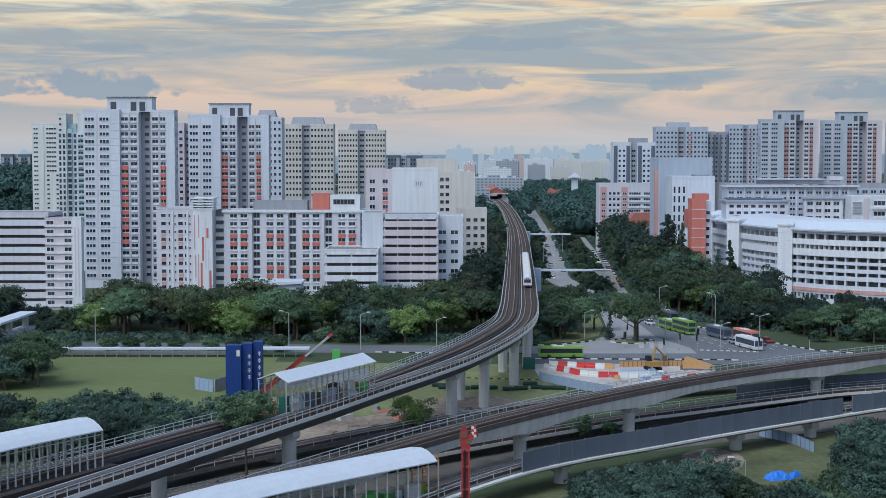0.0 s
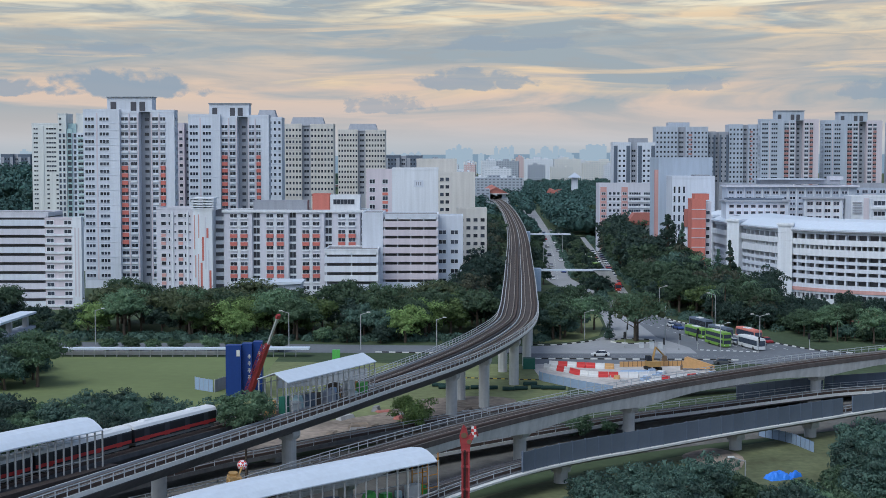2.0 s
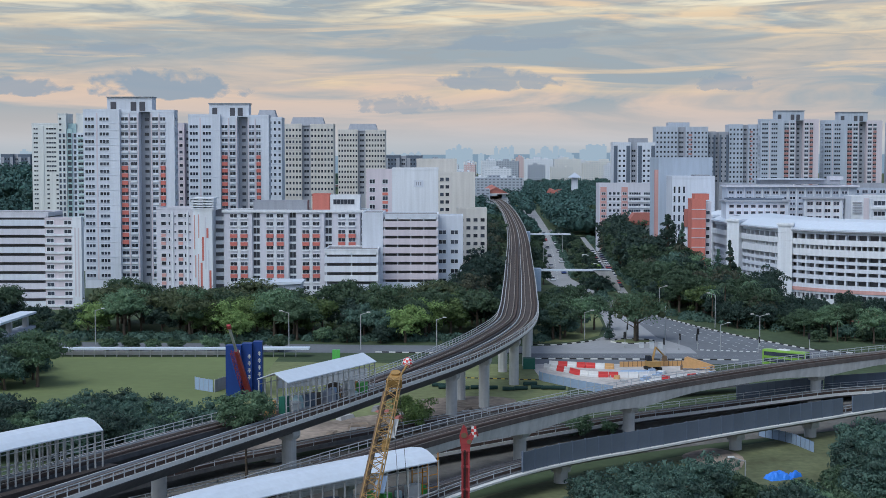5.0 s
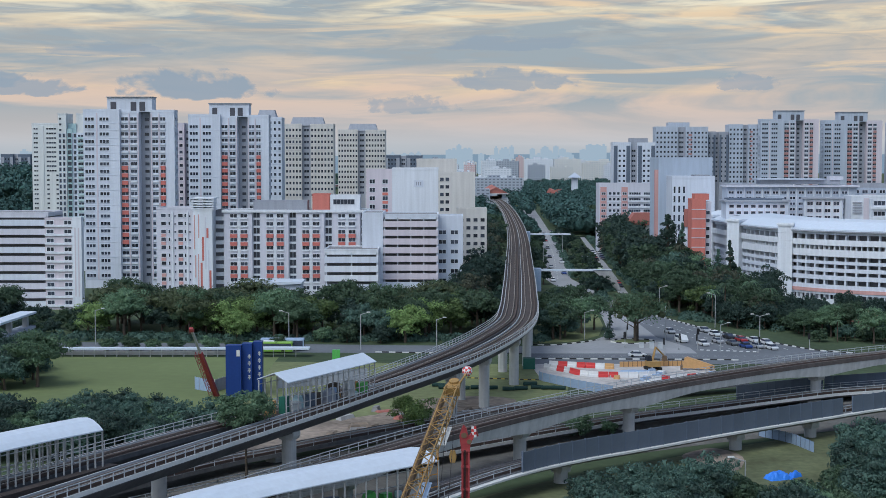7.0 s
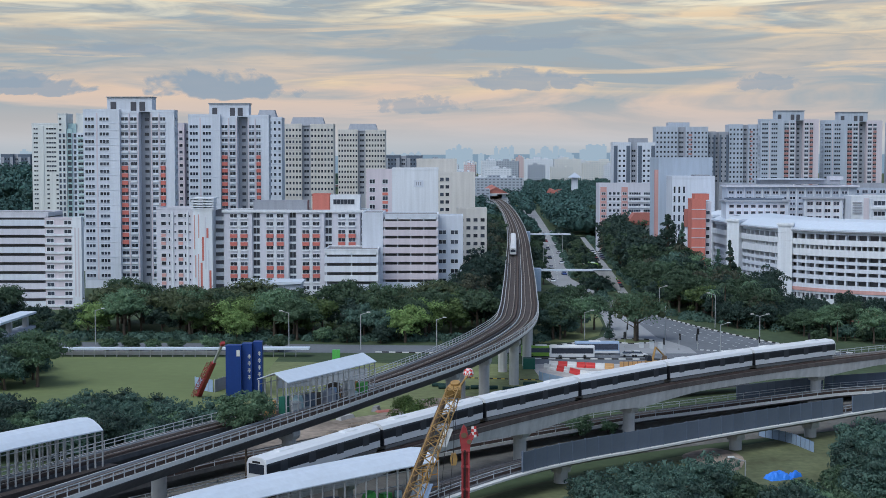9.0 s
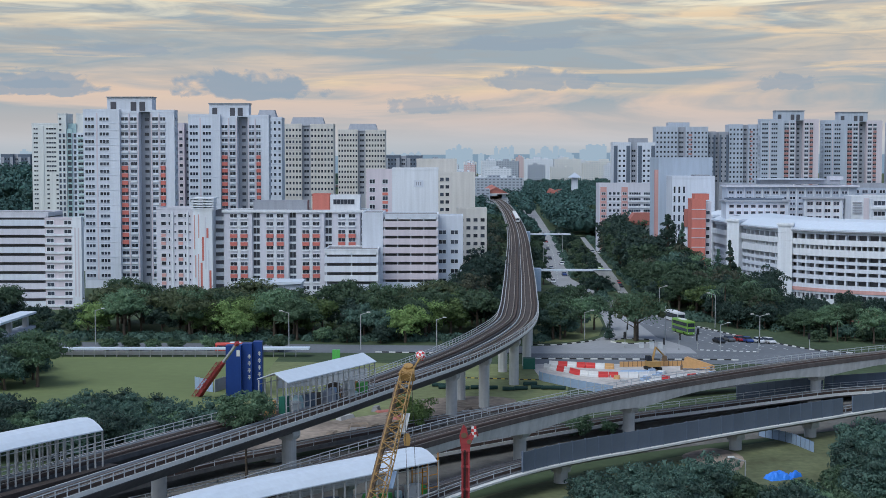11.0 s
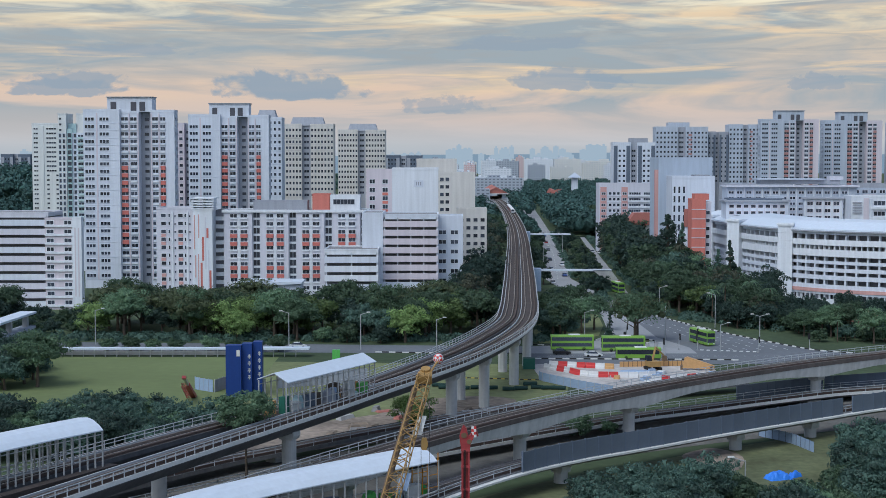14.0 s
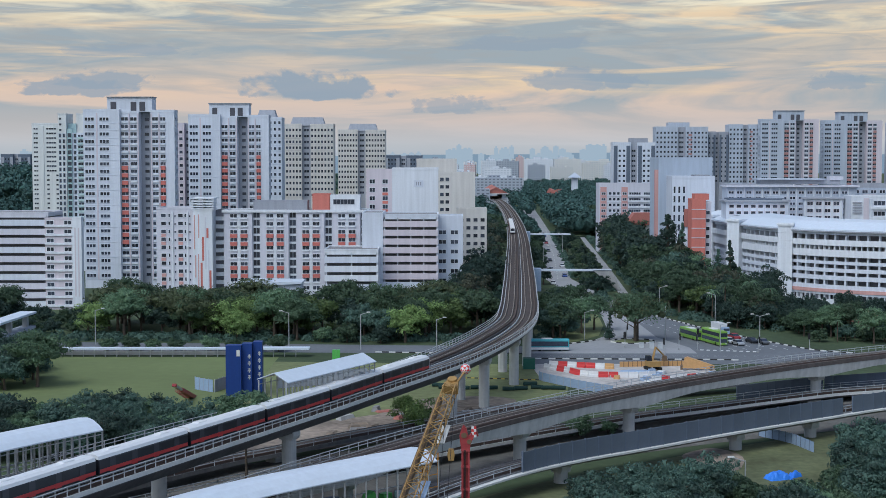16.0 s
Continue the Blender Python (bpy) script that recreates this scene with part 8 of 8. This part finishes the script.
    ("car_blue", [(0, 48.7, 594, -178), (8, 48, 581.5, -178), (16, 47.2, 569, -178)]),
    ("car_silver", [(0, 46.1, 628, -178), (8, 45.3, 615.5, -178), (16, 44.5, 603, -178)]),
    ("car_white", [(0, 53, 662, -178), (8, 51.8, 642, -178), (16, 50.5, 622, -178)]),
    ("car_black", [(0, 50.4, 696, -178), (8, 49.1, 676, -178), (16, 47.8, 656, -178)]),
    ("car_silver", [(0, 57, 730, -178), (8, 55.9, 710, -178), (16, 54.8, 690, -178)]),
    ("car_grey", [(0, 54.1, 764, -178), (8, 53, 744, -178), (16, 51.9, 724, -178)]),
    ("car_white", [(0, 60.8, 798, -178), (8, 59.7, 778, -178), (16, 58.6, 758, -178)]),
    ("car_red", [(0, 57.9, 832, -178), (8, 56.8, 812, -178), (16, 55.7, 792, -178)]),
    ("car_white", [(0, 64.5, 866, -178), (8, 63.4, 846, -178), (16, 62.3, 826, -178)]),
    ("car_blue", [(0, 61.6, 900, -178), (8, 60.5, 880, -178), (16, 59.4, 860, -178)]),
    ("car_silver", [(0, 68.3, 934, -178), (8, 67.2, 914, -178), (16, 66.1, 894, -178)]),
]
USED, VEHICLES = set(), []
for kind, rows in TRAFFIC:
    first = pose(rows[0][1], rows[0][2], 0.032, 0, 0, rows[0][3])
    ob = PROTO[kind] if kind not in USED else copy_thing(PROTO[kind], first)
    USED.add(kind)
    VEHICLES.append((ob, rows))


# ---- trains ----


def car_meshes(stripe):
    hw = 1.55
    body = Shape()
    L = 11.35
    prof = [(-hw + 0.06, 0.75), (hw - 0.06, 0.75), (hw, 1.5), (hw, 2.7), (hw - 0.12, 3.05), (-hw + 0.12, 3.05), (-hw, 2.7), (-hw, 1.5)]
    body.prism(prof, -L, L)
    roof = Shape().prism([(-hw + 0.02, 2.95), (hw - 0.02, 2.95), (hw - 0.22, 3.42), (0.75, 3.68), (-0.75, 3.68), (-hw + 0.22, 3.42)], -L - 0.02, L + 0.02)
    band = Shape()
    for sx in (-1, 1):
        band.box(min(sx * hw, sx * (hw + 0.02)), -L + 0.1, 0.86 if stripe is TGREY else 1.0, max(sx * hw, sx * (hw + 0.02)), L - 0.1, 1.72 if stripe is TGREY else 1.52)
    skirt = Shape().box(-1.35, -L + 0.6, 0.25, 1.35, L - 0.6, 0.8)
    for y in (-8.5, -6.3, 6.3, 8.5):
        for x in (-0.72, 0.72):
            skirt.tube((x - 0.08, y, 0.42), (x + 0.08, y, 0.42), 0.42, n=10)
    gap = Shape().box(-1.2, L, 0.9, 1.2, L + 0.42, 3.2)
    door = Shape().box(-0.03, -0.66, 0, 0.03, 0.66, 0.72)
    door.slot = 1
    door.box(-0.03, -0.66, 0.72, 0.03, 0.66, 2.0)
    unit = Shape().box(-0.7, -1.3, 0, 0.7, 1.3, 0.22, taper=0.12)
    cab = Shape().prism([(-hw, 0.7), (hw, 0.7), (hw, 2.9), (0.9, 3.6), (-0.9, 3.6), (-hw, 2.9)], -0.06, 0.0)
    cab.slot = 1
    cab.box(-1.2, -0.12, 1.65, 1.2, -0.05, 2.85)
    cab.slot = 2
    cab.box(-0.6, -0.11, 2.95, 0.6, -0.05, 3.2)
    return dict(body=body.mesh("body", TBODY), roof=roof.mesh("roof", TROOF), stripe=band.mesh("stripe", stripe), skirt=skirt.mesh("underframe", TSKIRT), gangway=gap.mesh("gangway", BLACK),
                door=door.mesh("door", [stripe, TDOOR]), unit=unit.mesh("roof_unit", TROOF), cab=cab.mesh("cab_front", [TGREY, GLASS, BLACK]))


LIVERY = {"red": car_meshes(TRED), "white": car_meshes(TGREY)}


def train_car(livery, first, last, group, long):
    me = LIVERY[livery]
    words = "metro car with a white roof, black sides and a red stripe" if livery == "red" else "metro car with a white roof, black window band and white sides"
    ob = thing("train_car", words, "train car", group=group)
    for n in ("body", "roof", "stripe"):
        part(n, me[n], ob)
    part("underframe", me["skirt"], ob)
    if not last:
        part("gangway", me["gangway"], ob)
    for y in (-8.2, -2.8, 2.8, 8.2):
        part("door", me["door"], ob, pose(1.56, y, 0.85))
    for y in (-6.5, 6.5):
        part("roof_unit", me["unit"], ob, pose(0, y, 3.60))
    if first:
        part("cab_front", me["cab"], ob, pose(0, -11.38, 0))
    if last:
        part("cab_front", me["cab"], ob, pose(0, 11.38, 0, 0, 0, 180))
    return sized(ob, long / 23.5)


# livery, track, +1: leaves along the track, -1: comes in; seconds and metres of its front along the track
TRAINS = [
    ("red", TRACK_R, -1, [(0, 1112), (0.1, 1080), (0.2, 1045), (0.3, 1007), (0.4, 972), (0.5, 938), (0.6, 902), (0.7, 868), (0.8, 838), (1.0, 777), (1.5, 610), (2.3, 480), (3.0, 460), (16, 460)]),
    ("white", TRACK_B, -1, [(0, 760), (0.2, 706), (0.3, 680), (0.4, 652), (0.5, 626), (0.6, 600), (0.7, 566), (0.8, 534), (1.3, 380), (2, 220), (16, 220)]),
    ("red", TRACK_L, 1, [(0, 780), (1.5, 790), (1.8, 856), (2.0, 905), (2.2, 959), (2.3, 985), (2.4, 1009), (2.5, 1033), (2.6, 1057), (2.7, 1083), (2.8, 1109), (2.9, 1137), (3.0, 1169), (3.1, 1210), (3.3, 1294), (3.5, 1390), (4.0, 1640), (5.0, 2300), (6.5, 3330), (16, 3330)]),
    ("red", TRACK_R, -1, [(0, 2300), (1.5, 2300), (2.0, 2000), (2.5, 1690), (3.0, 1412), (3.5, 1146), (3.7, 1072), (3.9, 1008), (4.0, 976), (4.1, 948), (4.2, 920), (4.7, 790), (5.5, 560), (6.5, 470), (16, 470)]),
    ("red", TRACK_L, 1, [(0, 600), (6.3, 660), (7.2, 812), (7.6, 925), (7.8, 979), (7.9, 1004), (8.0, 1029), (8.1, 1054), (8.2, 1079), (8.3, 1101), (8.4, 1127), (8.5, 1157), (8.6, 1188), (8.7, 1224), (8.8, 1267), (9.0, 1354), (9.2, 1450), (10, 1900), (11, 2600), (12, 3100), (16, 3100)]),
    ("white", TRACK_A, 1, [(0, 420), (7.8, 440), (8.4, 556), (8.5, 588), (8.6, 619), (8.7, 652), (8.8, 687), (8.9, 722), (9.0, 762), (9.1, 804), (9.2, 854), (9.7, 1080), (10, 1140), (16, 1140)]),
    ("red", TRACK_R, -1, [(0, 2500), (9.8, 2500), (10.4, 2000), (10.9, 1590), (11.3, 1304), (11.5, 1190), (11.8, 1072), (12.0, 984), (12.1, 950), (12.2, 908), (12.3, 869), (12.5, 791), (12.6, 752), (13.0, 600), (13.8, 470), (16, 470)]),
    ("red", TRACK_L, 1, [(0, 620), (12.5, 650), (13.6, 764), (14.0, 848), (14.2, 902), (14.4, 957), (14.5, 983), (14.6, 1007), (14.7, 1031), (14.8, 1055), (14.9, 1078), (15.0, 1105), (15.2, 1166), (15.4, 1230), (15.6, 1312), (16, 1510)]),
    ("red", TRACK_R, -1, [(0, 2700), (12.5, 2700), (13.5, 2000), (14.0, 1650), (14.5, 1362), (15.0, 1112), (15.3, 1003), (15.5, 950), (15.6, 928), (15.8, 885), (16, 843)]),
]


def smooth_at(rows, t):
    """Value at t along rows of (seconds, metres), eased between rows."""
    for i in range(len(rows) - 1):
        (t0, s0), (t1, s1) = rows[i], rows[i + 1]
        if t <= t1:
            m0 = (s1 - rows[i - 1][1]) / (t1 - rows[i - 1][0]) if i else (s1 - s0) / (t1 - t0)
            m1 = (rows[i + 2][1] - s0) / (rows[i + 2][0] - t0) if i + 2 < len(rows) else (s1 - s0) / (t1 - t0)
            if s0 == s1:
                return s0
            h = t1 - t0
            q = min(max((t - t0) / h, 0), 1)
            return (2 * q ** 3 - 3 * q ** 2 + 1) * s0 + (q ** 3 - 2 * q ** 2 + q) * h * m0 + (-2 * q ** 3 + 3 * q ** 2) * s1 + (q ** 3 - q ** 2) * h * m1
    return rows[-1][1]


def track_point(track, s):
    s = min(max(s / 2.0, 0), len(track) - 1.001)
    i = int(s)
    return track[i].lerp(track[i + 1], s - i)


def car_pose(track, s, long):
    a, b = track_point(track, s - long * 0.314), track_point(track, s + long * 0.314)
    d = b - a
    return pose(*((a + b) / 2), math.degrees(math.atan2(d.z, d.length)), 0, math.degrees(math.atan2(d.y, d.x)) - 90)


FLEET = []
for n, (livery, track, way, rows) in enumerate(TRAINS):
    long = 23.6 if track in (TRACK_A, TRACK_B) else 17.8
    for k in range(6):
        low_end = k == 0 if way < 0 else k == 5
        high_end = k == 5 if way < 0 else k == 0
        FLEET.append((train_car(livery, low_end, high_end, "cars of one train " + "ABCDEFGHI"[n], long), track, way, rows, k, long))


def motions():
    steps = [i / 10 for i in range(161)]
    for ob, track, way, rows, k, long in FLEET:
        keys, last = [], None
        for i, t in enumerate(steps):
            s = smooth_at(rows, t) - way * (k + 0.5) * long
            nxt = smooth_at(rows, min(t + 0.1, 16)) - way * (k + 0.5) * long
            if i in (0, 160) or last is None or abs(s - last) > 0.01 or abs(nxt - s) > 0.01:
                keys.append((t, car_pose(track, s, long)))
            last = s
        walk(ob, keys)
    for ob, rows in VEHICLES:
        walk(ob, [(t, pose(x, y, 0.032, 0, 0, yaw)) for t, x, y, yaw in rows])
    # boom tips of the two working cranes
    tips = [(0, -40, 150, 1.0), (1.6, -38, 152, 1.6), (2.0, -24.4, 168.6, 9.4), (2.5, -6.1, 168.6, 14.0), (3.0, 0.4, 166.1, 18.1), (3.5, -3.1, 166.0, 20.7), (4.0, -7.7, 166.4, 21.3), (6.3, -1.8, 165.2, 21.6), (6.5, -0.9, 165.2, 21.5),
            (7.0, 1.3, 165.1, 20.5), (7.5, 1.4, 165.0, 20.2), (9.2, 1.4, 165.0, 20.2), (11.2, -4.0, 165.5, 22.4), (13.5, -4.0, 165.5, 22.4), (14.0, -1.9, 165.2, 21.9), (14.5, 1.0, 165.0, 20.7), (16, 1.1, 165.0, 20.7)]
    boom, hook = [], []
    for t, x, y, z in tips:
        foot = Vector((-12.7 if t < 3.6 else -11.6 if t < 4.1 else -9.0 if x > -2 else -9.6, 117, 1.5))
        m = Matrix.Translation(foot) @ ((Vector((x, y, z)) - foot).to_track_quat("Z", "Y").to_matrix().to_4x4())
        boom.append((t, m))
        tip = Vector((x, y, z))
        hook.append((t, Matrix.Translation(tip + Vector((-0.2, -1.5, -8.0)))))
    walk(CRANE, boom)
    walk(HOOK, hook)
    red = [(0, -36.4, -21.3, 280.1, 12.4), (0.5, -36.4, -25.3, 279.7, 15.9), (1.0, -36.6, -27.7, 277.5, 16.7), (1.5, -36.8, -29.4, 277.7, 17.4), (2.0, -37.7, -30.9, 275.0, 16.6), (2.5, -37.7, -31.2, 274.9, 16.7), (3.0, -38.6, -30.2, 275.9, 16.3),
           (3.5, -37.2, -33.5, 272.2, 16.1), (4.0, -36.6, -37.6, 271.0, 15.6), (6.5, -41.5, -44.3, 270.3, 14.8), (7.0, -43.7, -46.5, 270.1, 14.6), (8.0, -46.3, -46.0, 269.4, 14.3), (8.5, -47.0, -43.6, 269.4, 13.9), (9.0, -47.6, -40.5, 269.1, 12.1),
           (9.2, -47.6, -39.5, 269.3, 11.8), (11.3, -47.6, -38.0, 270.5, 12.0), (13.0, -47.6, -38.4, 270.3, 12.1), (13.5, -48.1, -41.9, 266.7, 9.4), (14.0, -48.1, -46.9, 264.2, 6.5), (14.5, -48.1, -48.6, 263.8, 5.1), (16, -48.1, -48.6, 263.8, 5.1)]
    walk(RED_BOOM, [(t, Matrix.Translation((bx, 283, -0.4)) @ (Vector((x - bx, y - 283, z + 0.4)).to_track_quat("Z", "Y").to_matrix().to_4x4())) for t, bx, x, y, z in red])
    for ob, drift in CLOUDS:
        walk(ob, [(0.0, pose(0, 0, 0)), (8.0, pose(0, 0, 0, 0, 0, -drift / 2)), (16.0, pose(0, 0, 0, 0, 0, -drift))])


motions()
